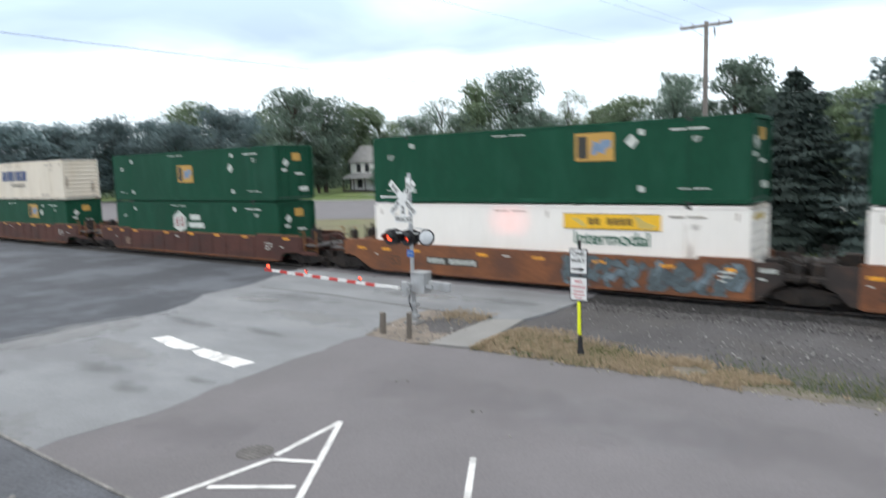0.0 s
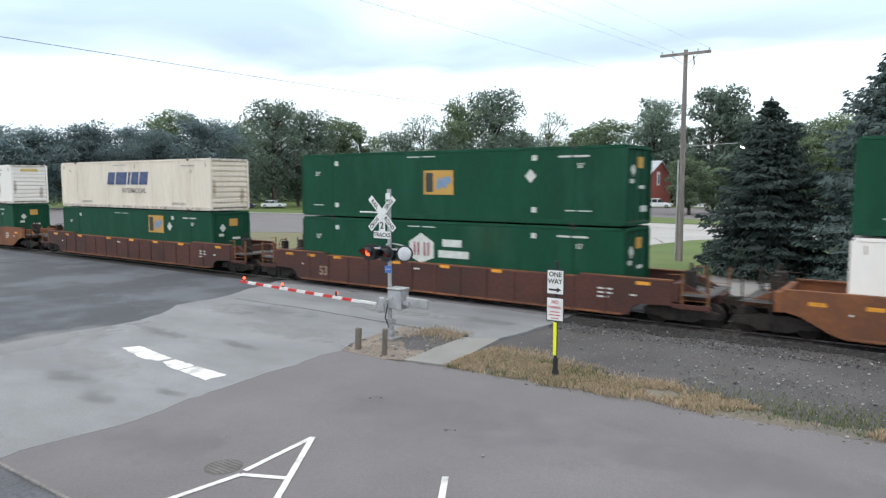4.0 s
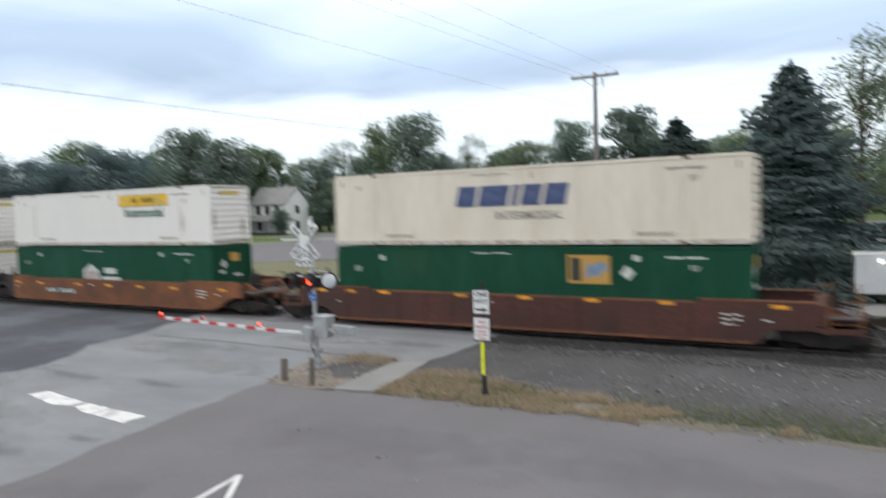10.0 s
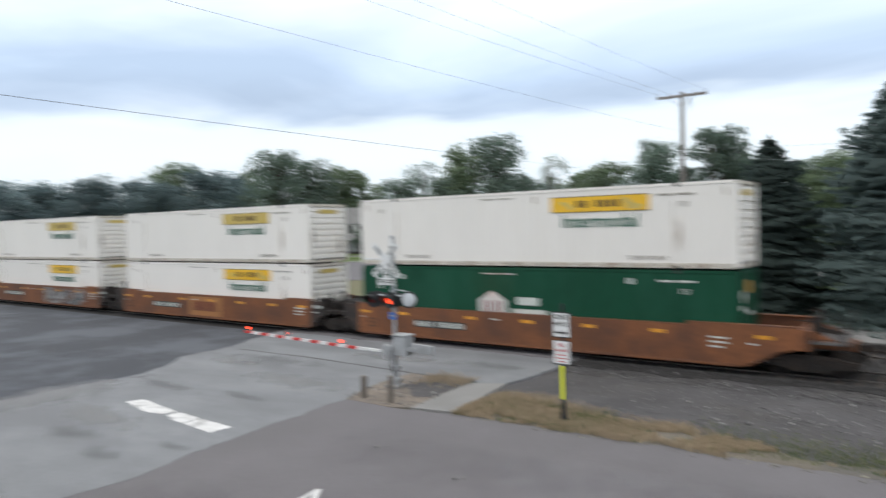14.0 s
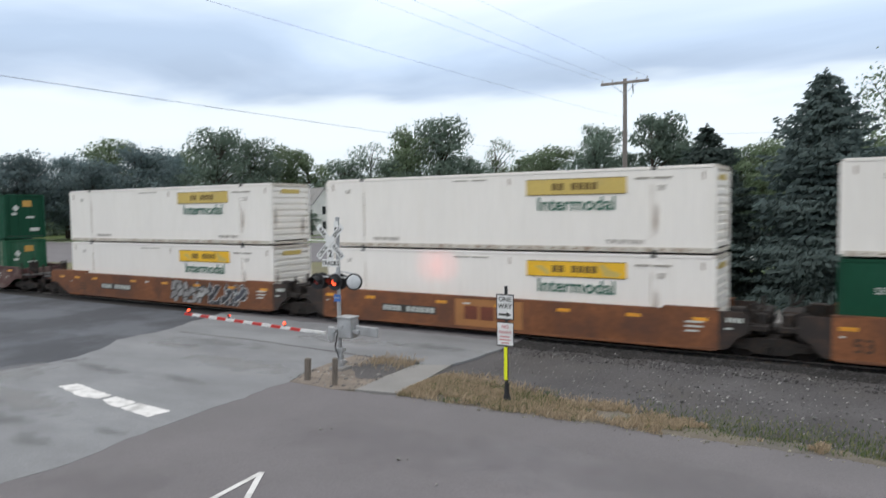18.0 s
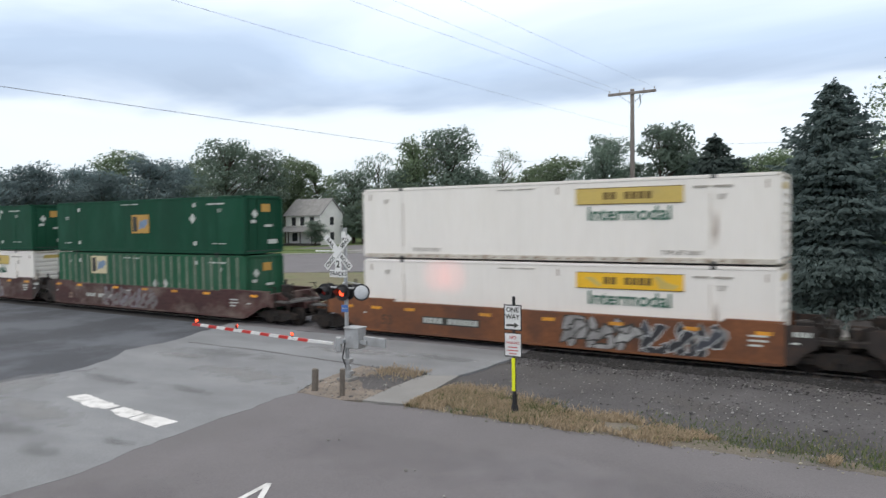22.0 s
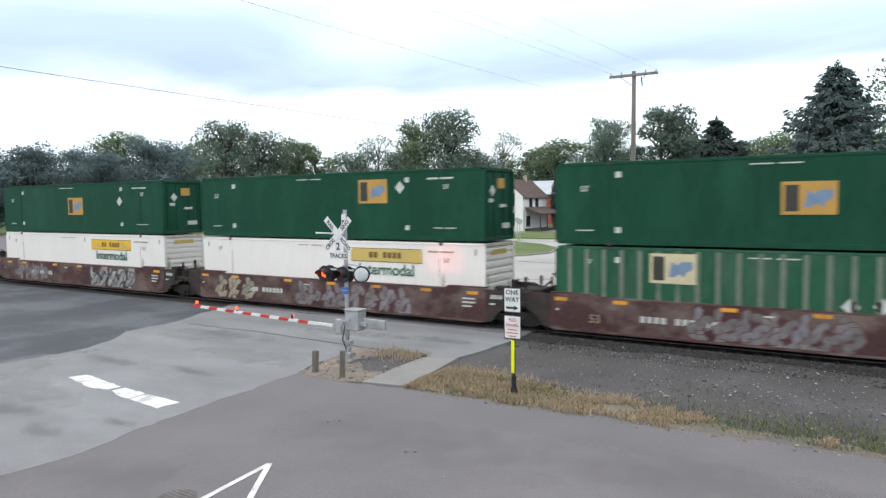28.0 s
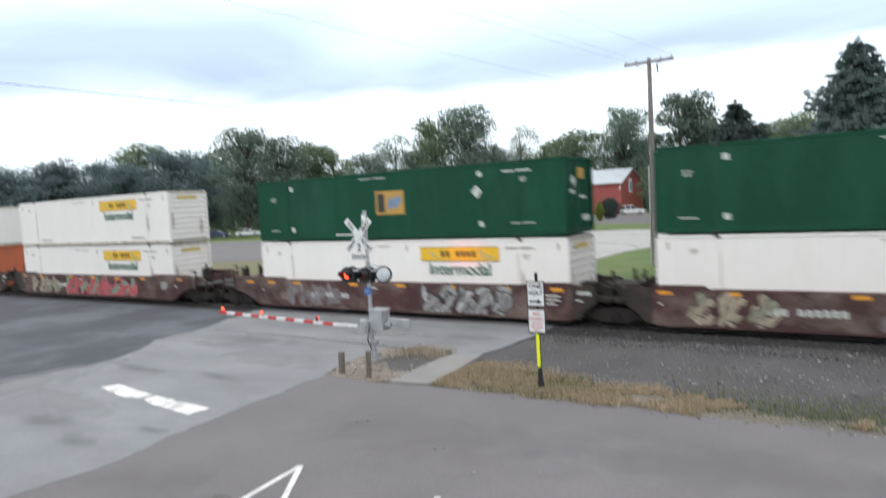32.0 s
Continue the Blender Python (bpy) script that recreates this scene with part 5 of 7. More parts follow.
            def gear(bm):
                box(bm, 0.35, 0.85, 0.1, 0.55, 1.1, 1.62, 0.03)
                rod(bm, (0.6, 0.05, 1.2), (1.5, 0.1, 1.05), 0.06, n=8)
                rod(bm, (1.1, 0.3, 1.0), (1.1, 0.3, 1.85), 0.05, n=8)
                rod(bm, (1.1, 0.3, 1.7), (1.55, 0.5, 1.3), 0.04, n=6)
                box(bm, 0.95, 1.55, 0.6, 1.9, 1.1, 1.5, 0.04)
                rod(bm, (1.3, 0.9, 1.4), (1.3, 0.9, 1.95), 0.06, n=8)
            part("brake_gear", stored("brake_gear", M_TRUCK, gear), M_TRUCK, car, "dark brake valves and hoses", m=mm)
            if end == 1:
                truck(car, 1.62)
    for k, x0, x1, seed in art:
        if k == "panel":
            part("lettering_panel", stored("lettering_panel", M_FRESH, lambda bm: box(bm, x0, x1, -0.206, -0.195, 0.36, 1.40)), M_FRESH, car, "fresher orange repainted panel")
            for q in range(3):
                part("logo_block", stored("logo_block|r", M_INK_RUST, lambda bm: box(bm, 0, 0.58, -0.21, -0.2, 0.62, 1.14)), M_INK_RUST, car, m=pose(x0 + 0.42 + 0.7 * q, 0, 0))
            continue
        graffiti(car, k, x0, x1, seed)
    return car


# front end of each stack, counted from the first that comes into view
TRAIN = [
    (11.24, "orange", "joint", "joint", False, (), ("green", ("gold",)), ("white", ("yellow",)), LONG),
    (-8.10, "orange", "joint", "coupler", False, (("blue", -6.6, -0.1, 3),), ("green", ("gold",)), ("white", ("yellow",)), LONG),
    (-31.08, "brown", "coupler", "coupler", True, (), ("green", ("gold_mid",)), ("green", ("six",)), LONG),
    (-54.33, "brown", "coupler", "coupler", True, (), ("cream", ("blue_name",)), ("green", ("gold_low",)), LONG),
    (-77.92, "orange", "coupler", "joint", False, (), ("white", ("yellow",)), ("green", ("six_low",)), LONG),
    (-97.45, "orange", "joint", "joint", False, (("panel", -9.57, -6.7, 0),), ("white", ("yellow_old",)), ("white", ("yellow",)), LONG),
    (-116.90, "orange", "joint", "coupler", False, (("silver", -7.2, -4.2, 5), ("black", -4.3, -1.6, 6)), ("white", ("yellow_old",)), ("white", ("yellow",)), LONG),
    (-140.35, "dark", "coupler", "joint", False, (("grey", -11.5, -6.6, 8),), ("green", ("gold_mid",)), ("ribbed", ("gold_pale",)), LONG),
    (-159.40, "dark", "joint", "joint", False, (("tan", -15.2, -12.4, 10), ("grey", -9.8, -3.4, 11)), ("green", ("gold",)), ("white", ("yellow_old",)), LONG),
    (-178.70, "dark", "joint", "coupler", False, (("grey", -14.5, -11.0, 12), ("silver", -6.5, -2.4, 13)), ("green", ("gold_mid",)), ("white", ("yellow",)), LONG),
    (-202.00, "dark", "coupler", "joint", False, (("tan", -15, -11.5, 14), ("red", -10.8, -3.2, 15)), ("white", ("yellow",)), ("white", ("yellow",)), LONG),
    (-221.40, "dark", "joint", "joint", False, (("red", -12, -6, 16),), ("plain", ()), ("orange", ()), 12.19),
]
RIDERS = []
for front_x, paint, fe, re_, ribs, art, upper, lower, length in TRAIN:
    RIDERS.append((well_car(paint, fe, re_, ribs, art, upper[0]), front_x, 0.0))
    off = (LONG - length) / 2
    RIDERS.append((container(lower[0], length, lower[1]), front_x - off, LOW_Z))
    RIDERS.append((container(upper[0], length, upper[1]), front_x - off, TOP_Z))

# ---- near things: signal, signs, posts, roof edge ----
MAST = (-13.71, 16.41)


DRUMS = []


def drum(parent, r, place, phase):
    """A turning globe added to imitate a lamp's blinking: one half glows, the other is dark glass."""
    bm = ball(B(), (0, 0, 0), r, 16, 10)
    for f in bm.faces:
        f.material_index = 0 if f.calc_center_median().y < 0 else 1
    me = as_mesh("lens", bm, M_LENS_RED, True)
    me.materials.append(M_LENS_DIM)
    ob = part("lens", me, None, parent, "red stand-in globe with a lit and a dark half", m=pose(*place))
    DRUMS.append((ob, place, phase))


def lamp(parent, x, z, turn, on, name="flasher", y=-0.16):
    """A hooded lamp on a black round target; it faces -y turned by so many degrees."""
    mm = pose(x, y, z, 0, 0, turn)

    def target(bm):
        rod(bm, (0, 0.0, 0), (0, 0.02, 0), 0.255, n=28)
        rod(bm, (0, 0.02, 0), (0, 0.16, 0), 0.12, 0.09, n=14)
    f = part(name, stored("flasher", M_BLACK, target, False), M_BLACK, parent, "round black lamp target", m=mm)

    def hood(bm):
        k = 18
        for i in range(k):
            a, b = radians(-30 + 240 * i / k), radians(-30 + 240 * (i + 1) / k)
            r, r2 = 0.165, 0.15
            for rr in (r, r2):
                d0, d1 = -0.30 if 0.15 < i / k < 0.85 else -0.16, -0.30 if 0.15 < (i + 1) / k < 0.85 else -0.16
                v = [bm.verts.new((rr * math.cos(q), d, rr * math.sin(q))) for q, d in ((a, 0), (b, 0), (b, d1), (a, d0))]
                bm.faces.new(v)
    if on is not None:
        part("hood", stored("hood", M_BLACK, hood), M_BLACK, f, "black lamp hood")
    if on is None:
        part("lens", stored("lens_cover", M_LENS_CLEAR, lambda bm: ball(bm, (0, 0, 0), 0.21, 16, 8), True), M_LENS_CLEAR, f, "pale round cover", m=pose(0, -0.012, 0) @ Matrix.Diagonal((1, 0.25, 1, 1)))
    elif on == "rear":
        part("lens", stored("lens_rear", M_LENS_RED, lambda bm: ball(bm, (0, 0, 0), 0.1, 16, 8), True), M_LENS_RED, f, "red glowing lens")
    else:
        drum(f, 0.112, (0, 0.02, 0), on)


def crossing_signal():
    s = thing("crossing_signal", "grey railway crossing signal mast with crossbuck and red lamps", "crossing signal", m=pose(*MAST, 0))
    part("mast", rod(rod(rod(B(), (0, 0, 0), (0, 0, 4.62), 0.062, n=16), (0, 0, 0), (0, 0, 0.45), 0.11, n=12), (0, 0, 4.62), (0, 0, 4.67), 0.07, n=12), M_GALV, s, smooth=False)
    part("base_plate", box(B(), -0.25, 0.25, -0.25, 0.25, -0.02, 0.09, 0.015), M_CONCRETE, s, "concrete footing")
    for tilt, a, b in ((45, "RAIL", "ROAD"), (-45, "CROS", "SING")):
        blade = part("crossbuck_blade", box(B(), -0.68, 0.68, -0.012, 0.004, -0.1, 0.1, 0.003), M_SIGN_WHITE, s, "white crossbuck blade with black letters", m=pose(-0.12, -0.19 - (0.018 if tilt < 0 else 0), 3.93, 0, tilt, 0))
        if tilt == 45:
            rows = ((a, -0.4), (b, 0.4))
        else:
            rows = ((a, -0.42), (b, 0.4))
        for w, x in rows:
            part("lettering", words(w, 0.17, M_INK), M_INK, blade, m=pose(x, -0.014, -0.005))
    p = part("track_count_plate", box(B(), -0.12, 0.12, -0.01, 0.004, -0.19, 0.18, 0.004), M_SIGN_WHITE, s, "white number plate", m=pose(-0.12, -0.2, 3.58))
    part("lettering", words("2", 0.3, M_INK), M_INK, p, m=pose(0, -0.012, -0.02))
    p = part("track_word_plate", box(B(), -0.34, 0.34, -0.01, 0.004, -0.11, 0.11, 0.004), M_SIGN_WHITE, s, "white word plate", m=pose(-0.12, -0.2, 3.28))
    part("lettering", words("TRACKS", 0.18, M_INK), M_INK, p, m=pose(0, -0.012, -0.005))
    part("small_plate", box(B(), -0.08, 0.08, -0.075, -0.063, 4.1, 4.55), M_SIGN_WHITE, s, "narrow white plate with a dark mark")
    part("small_mark", box(B(), -0.045, 0.045, -0.08, -0.07, 4.2, 4.36), M_INK, s)
    part("crossarm", rod(rod(B(), (-0.75, -0.08, 2.84), (0.78, -0.08, 2.84), 0.03, n=10), (0, 0, 2.66), (0, -0.1, 3.0), 0.055, n=8), M_GALV, s)
    part("crossarm", rod(B(), (0.1, -0.02, 3.02), (0.8, -0.1, 2.96), 0.018, n=8), M_GALV, s)
    part("gong_arm", rod(B(), (-1.1, -0.1, 3.96), (0.0, -0.05, 3.95), 0.022, n=8), M_SIGN_WHITE, s, "thin pale sensor arm")
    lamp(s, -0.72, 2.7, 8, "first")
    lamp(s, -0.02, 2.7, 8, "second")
    lamp(s, -0.72, 2.7, 188, "rear", y=0.1)
    lamp(s, -0.02, 2.7, 188, "rear", y=0.1)
    lamp(s, 0.72, 2.74, 32, None)
    n = part("notice", box(B(), -0.13, 0.13, -0.085, -0.07, 2.1, 2.32, 0.004), M_BLUE, s, "small blue emergency notice")
    part("notice_bars", bars(B(), -0.1, 0.1, 2.2, 2.23, 4, -0.09), M_INK_WHITE, s)
    # gate mechanism
    b = part("gate_box", box(B(), 0.06, 0.58, -0.2, 0.22, 1.02, 1.62, 0.025), M_GALV, s, "grey steel gate mechanism box")
    part("lid", box(B(), 0.04, 0.6, -0.22, 0.24, 1.615, 1.665, 0.012), M_GALV, b)
    part("hinge", box(B(), 0.2, 0.3, -0.225, -0.2, 1.3, 1.42, 0.01), M_GALV, b)
    part("cable", rod(rod(B(), (0.0, -0.1, 1.15), (-0.08, -0.14, 0.7), 0.02, n=6), (-0.08, -0.14, 0.7), (0.04, -0.08, 0.35), 0.02, n=6), M_WIRE, s, "black cable loop")
    for z in (0.18, 0.55):
        part("clamp", box(B(), -0.1, 0.16, -0.1, 0.1, z, z + 0.12, 0.012), M_GALV, s)
    arm = thing("crossing_gate", "lowered red and white striped crossing gate arm", "crossing gate", m=pose(MAST[0], MAST[1] - 0.3, 1.12) @ pose(0, 0, 0, 0, 1.6, 0))
    part("pivot", box(B(), -0.2, 0.02, -0.04, 0.08, -0.22, 0.24, 0.03), M_GALV, arm, "grey arm bracket")
    part("counterweight", box(B(), 0.62, 1.45, 0.28, 0.36, 0.02, 0.3, 0.015), M_GALV, arm, "grey counterweight plate")
    part("counterweight_arm", box(box(B(), 0.02, 0.8, 0.2, 0.28, 0.06, 0.18, 0.01), 0.0, 0.1, -0.04, 0.28, 0.06, 0.18), M_GALV, arm)
    part("shank", box(B(), -0.92, -0.3, -0.035, 0.035, -0.03, 0.055, 0.008), M_SIGN_WHITE, arm)
    x = -0.92
    i = 0
    while x > -6.45:
        w = 0.42
        red = i % 2 == 1
        mt = M_RED if red else M_SIGN_WHITE
        part("stripe", stored("stripe|" + mt.name, mt, lambda bm: prism(bm, [(0.0, -0.045), (-0.42, -0.045), (-0.37, 0.045), (0.05, 0.045)], -0.03, 0.03, "y")), mt, arm, m=pose(x, 0, 0))
        x -= w
        i += 1
    part("gate_lamp", ball(B(), (-6.58, 0, 0.14), 0.055, 12, 8), M_LENS_RED, arm, "small red gate lamp", smooth=True)
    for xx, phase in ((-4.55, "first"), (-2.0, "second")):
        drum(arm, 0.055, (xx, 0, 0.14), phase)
    for xx in (-6.58, -4.55, -2.0):
        part("gate_lamp_foot", box(B(), xx - 0.03, xx + 0.03, -0.02, 0.02, 0.045, 0.1), M_BLACK, arm)


def rear_beams():
    """The lamps on the mast's back throw their red beams across the tracks."""
    for x in (-0.72, -0.02):
        l = new("signal_beam", bpy.data.lights.new("signal_beam", "SPOT"))
        l.data.energy, l.data.color, l.data.spot_size, l.data.spot_blend, l.data.shadow_soft_size = 400, (1.0, 0.10, 0.07), radians(14), 0.9, 0.1
        l.matrix_basis = look((MAST[0] + x, MAST[1] + 0.45, 2.7), (MAST[0] + x - 0.5, 24, 2.62))


rear_beams()
crossing_signal()


def street_sign():
    s = thing("street_sign", "one way and no parking signs on a dark post", "street sign", m=pose(-7.60, 15.51, 0.085))
    part("post", box(box(B(), -0.032, 0.032, -0.03, 0.03, 0, 2.86, 0.006), -0.016, 0.016, -0.045, 0.0, 0.4, 2.86), M_BLACK, s, "dark channel steel post")
    part("post_sleeve", rod(rod(B(), (0, 0, -0.1), (0, 0, 0.42), 0.075, 0.055, n=12), (0, 0, -0.1), (0, 0, 0.14), 0.12, 0.075, n=12), M_BLACK, s)
    part("marker_strip", box(B(), -0.045, 0.045, -0.062, -0.045, 0.5, 1.33, 0.004), M_FLUOR, s, "fluorescent yellow marker strip")
    back = M_BLACK
    a = part("one_way_plate", box(B(), -0.245, 0.245, -0.066, -0.058, 2.02, 2.66, 0.004), back, s, "white one way plate with black arrow")
    part("face", box(B(), -0.215, 0.215, -0.074, -0.06, 2.05, 2.63, 0.004), M_SIGN_WHITE, a)
    part("lettering", words("ONE", 0.165, M_INK), M_INK, a, m=pose(0, -0.076, 2.53))
    part("lettering", words("WAY", 0.165, M_INK), M_INK, a, m=pose(0, -0.076, 2.355))
    part("arrow", prism(prism(B(), [(-0.17, 2.125), (0.05, 2.125), (0.05, 2.175), (-0.17, 2.175)], -0.08, -0.074), [(0.05, 2.085), (0.17, 2.15), (0.05, 2.215)], -0.08, -0.074), M_INK, a, "black arrow")
    b = part("no_parking_plate", box(B(), -0.235, 0.235, -0.066, -0.058, 1.36, 1.96, 0.004), back, s, "white no parking plate with red letters")
    part("face", box(B(), -0.215, 0.215, -0.074, -0.06, 1.385, 1.94, 0.004), M_SIGN_WHITE, b)
    part("lettering", words("NO", 0.12, M_RED_FADED), M_RED_FADED, b, m=pose(0, -0.076, 1.84))
    part("lettering", words("PARKING", 0.082, M_RED_FADED), M_RED_FADED, b, m=pose(0, -0.076, 1.71))
    for z, w in ((1.6, 0.13), (1.52, 0.15), (1.44, 0.1)):
        part("text_bar", box(B(), -w, w, -0.079, -0.074, z - 0.012, z + 0.012), M_RED_FADED, b)


street_sign()


def bollards():
    for x, y, h, r in ((-13.71, 14.93, 0.62, 0.08), (-12.62, 14.84, 0.76, 0.065)):
        bm = B()
        prism(bm, [(-r, -r * 0.7), (-r * 0.6, -r), (r * 0.6, -r), (r, -r * 0.7), (r, r * 0.7), (r * 0.6, r), (-r * 0.6, r), (-r, r * 0.7)], -0.05, h, "z")
        for v in bm.verts:
            if v.co.z > 0.1:
                v.co.z += 0.03 * noise.noise((v.co.x * 9, v.co.y * 9, x))
                v.co.x += 0.02
        solo("bollard", bm, M_WOOD_POST, "weathered stubby wooden post in the dirt", "bollard", "bollards by the signal", m=pose(x, y, 0, random.uniform(-2, 2), random.uniform(-2, 2), 20))


bollards()

M_SHINGLE = mat("dark_roof_felt", (0.085, 0.088, 0.10), 0.9, var=0.35, scale=2, fine=30, bump=0.6)
M_EDGE = mat("weathered_roof_edge", (0.20, 0.19, 0.18), 0.8, var=0.4, scale=4, tint=(0.08, 0.075, 0.07), tint_amount=0.8, tint_scale=5)
M_SIDING = mat("white_siding", (0.72, 0.71, 0.69), 0.7, var=0.08, scale=0.5, fine=3, bump=0.05, stretch=(0.2, 0.2, 8))


def own_building():
    """The low building from whose upper floor the street is seen."""
    b = thing("low_building", "low white building with a dark felt roof", "building")
    zr, y1 = 2.6, 2.37
    part("wall", box(B(), -45, 12, 1.75, 1.95, 0, zr - 0.12), M_SIDING, b)
    part("wall", box(B(), -45, 12, -6.2, -6.0, 0, zr - 0.12), M_SIDING, b)
    part("wall", box(B(), -45, -44.8, -6, 1.75, 0, zr - 0.12), M_SIDING, b)
    part("wall", box(B(), 11.8, 12, -6, 1.75, 0, zr - 0.12), M_SIDING, b)
    part("roof", box(B(), -45.3, 12.3, -6.4, y1 - 0.03, zr - 0.12, zr), M_SHINGLE, b, "dark rough felt roof")
    part("roof_edge", box(B(), -45.3, 12.3, y1 - 0.03, y1, zr - 0.16, zr + 0.02, 0.006), M_EDGE, b, "pale weathered roof edge strip")
    for i in range(70):
        x, y = random.uniform(-14, -2), random.uniform(1.2, 2.2)
        part("roof_debris", stored(f"roof_debris{i % 5}", M_EDGE, lambda bm: ball(bm, (0, 0, 0), 0.03, 5, 4)), M_EDGE, b, m=pose(x, y, zr + 0.012, 0, 0, i * 40) @ Matrix.Diagonal((1.6, 1, 0.5, 1)))


own_building()


def litter():
    for i, (x, y, r) in enumerate(((-7.7, 10.9, 0.045), (-7.55, 11.0, 0.03), (-6.4, 10.2, 0.03), (-10.3, 11.6, 0.04), (-10.1, 11.75, 0.03), (-12.9, 15.2, 0.09), (-12.75, 15.5, 0.06), (-8.5, 15.15, 0.06), (-8.9, 15.3, 0.05), (-12.2, 16.3, 0.07))):
        bm = B()
        bmesh.ops.create_icosphere(bm, subdivisions=1, radius=r)
        for v in bm.verts:
            v.co *= 1 + 0.3 * noise.noise(v.co * 20 + Vector((i, 0, 0)))
            v.co.z *= 0.6
        solo("stone", bm, M_STONE, "small pale stone lying on the pavement", "stone", "loose stones", m=pose(x, y, r * 0.4))


litter()


def scatter(name, n, place, size, material, label, seed, flat_=0.6):
    """Many small stones in one mesh."""
    rnd = random.Random(seed)
    base = B()
    bmesh.ops.create_icosphere(base, subdivisions=1, radius=1)
    bv = np.array([v.co[:] for v in base.verts])
    bf = np.array([[v.index for v in f.verts] for f in base.faces])
    base.free()
    V, F = [], []
    for i in range(n):
        x, y, z = place(rnd)
        s = size * rnd.uniform(0.5, 1.5) * (2 if rnd.random() < 0.05 else 1)
        k = bv * s * np.array([rnd.uniform(0.7, 1.3), rnd.uniform(0.7, 1.3), flat_])
        V.append(k + np.array([x, y, z]))
        F.append(bf + i * len(bv))
    me = bpy.data.meshes.new(name)
    me.from_pydata(np.concatenate(V).tolist(), [], np.concatenate(F).tolist())
    me.materials.append(material)
    return tagged(new(name, me), label, "gravel", kind="stuff")


def island_mat(name, a, b, power=2.2):
    m = bpy.data.materials.new(name)
    m.use_nodes = True
    n, l = m.node_tree.nodes, m.node_tree.links
    g = n.new("ShaderNodeNewGeometry")
    x = n.new("ShaderNodeMix")
    x.data_type = "RGBA"
    x.inputs["A"].default_value, x.inputs["B"].default_value = (*a, 1), (*b, 1)
    p = n.new("ShaderNodeMath")
    p.operation = "POWER"
    p.inputs[1].default_value = power
    l.new(g.outputs["Random Per Island"], p.inputs[0])
    l.new(p.outputs[0], x.inputs["Factor"])
    s = n["Principled BSDF"]
    l.new(x.outputs["Result"], s.inputs["Base Color"])
    s.inputs["Roughness"].default_value = 0.9
    return m


M_PEBBLE = island_mat("mixed_pebbles", (0.10, 0.096, 0.096), (0.44, 0.43, 0.41), 5.0)
M_LITTER = island_mat("pale_leaf_litter", (0.13, 0.125, 0.105), (0.46, 0.43, 0.33))
M_BLADES = island_mat("dry_grass_blades", (0.27, 0.212, 0.14), (0.55, 0.435, 0.30), 1.2)
M_WEEDS = island_mat("green_weed_blades", (0.06, 0.10, 0.03), (0.26, 0.25, 0.11))
scatter("gravel_stones", 4500, lambda r: (r.uniform(-10.3, 9), 15.2 + 6.6 * r.random(), -0.02), 0.016, M_PEBBLE, "loose grey and pale gravel stones", 4)
scatter("gravel_bank", 200, lambda r: (r.gauss(-2.8, 1.6), r.gauss(18.3, 0.7), 0.0), 0.026, M_PEBBLE, "coarse pale stones in a low heap", 5)
scatter("island_gravel", 450, lambda r: (r.uniform(-14.4, -11.8), r.uniform(14.6, 18.6), 0.0), 0.022, M_PEBBLE, "small stones on the bare dirt", 6)
scatter("lot_edge_gravel", 500, lambda r: (lambda x: (x, strip_edges(x)[0] + r.gauss(0.0, 0.12), 0.0))(r.uniform(-10.4, 9)), 0.016, M_LITTER, "pale grit and leaf litter along the edge of the asphalt", 7)
# oily stones, their colour also carrying the shade beside the train
M_PEBBLE_DARK = island_mat("oily_shaded_pebbles", (0.035, 0.033, 0.033), (0.10, 0.095, 0.092), 2.5)
scatter("shoulder_stones", 700, lambda r: (r.uniform(-10.6, 10), r.gauss(21.6, 0.35), -0.02), 0.02, M_PEBBLE, "pale stones along the ballast", 9)
# thinning outward, they soften the edge of the painted shade
scatter("track_ballast", 9000, lambda r: (r.uniform(-11, 12), 23.3 - 2.4 * r.random() ** 2.2 + 2.4 * (r.random() < 0.3), -0.03), 0.024, M_PEBBLE_DARK, "ballast stones round the ties, darkened with the train's shade", 8)


def blades(name, n, place, height, material, label, seed):
    rnd = random.Random(seed)
    V, F = [], []
    for i in range(n):
        x, y, z = place(rnd)
        h = height * rnd.uniform(0.4, 1.4)
        a = rnd.uniform(0, 6.28)
        w = 0.009
        dx, dy = math.cos(a), math.sin(a)
        lx, ly = rnd.uniform(-0.6, 0.6) * h, rnd.uniform(-0.6, 0.6) * h
        k = len(V)
        V += [(x - w * dx, y - w * dy, z), (x + w * dx, y + w * dy, z), (x + lx * 0.4 + w * 0.7 * dx, y + ly * 0.4 + w * 0.7 * dy, z + h * 0.65), (x + lx, y + ly, z + h)]
        F += [(k, k + 1, k + 2), (k, k + 2, k + 3)]
    me = bpy.data.meshes.new(name)
    me.from_pydata(V, [], F)
    me.materials.append(material)
    return tagged(new(name, me), label, "grass", kind="stuff")


def on_verge(dens):
    def f(r):
        while True:
            x = -10.4 + 12.5 * r.random() ** 1.6
            lo, hi = strip_edges(x)
            v = r.gauss(0.5, 0.3)
            if not 0.0 < v < 1.3:
                continue
            y = lo + max(0.5, hi - lo) * v
            thin = 0.16 * max(0, x + 6.8) + 0.55 * max(0, abs(v - 0.5) - 0.3)
            if noise.noise((x * 0.9, y * 1.3, seed_z[0])) + 0.45 * noise.noise((x * 3.7, y * 4.1, seed_z[0])) > dens + thin:
                return x, y, 0.0
    return f


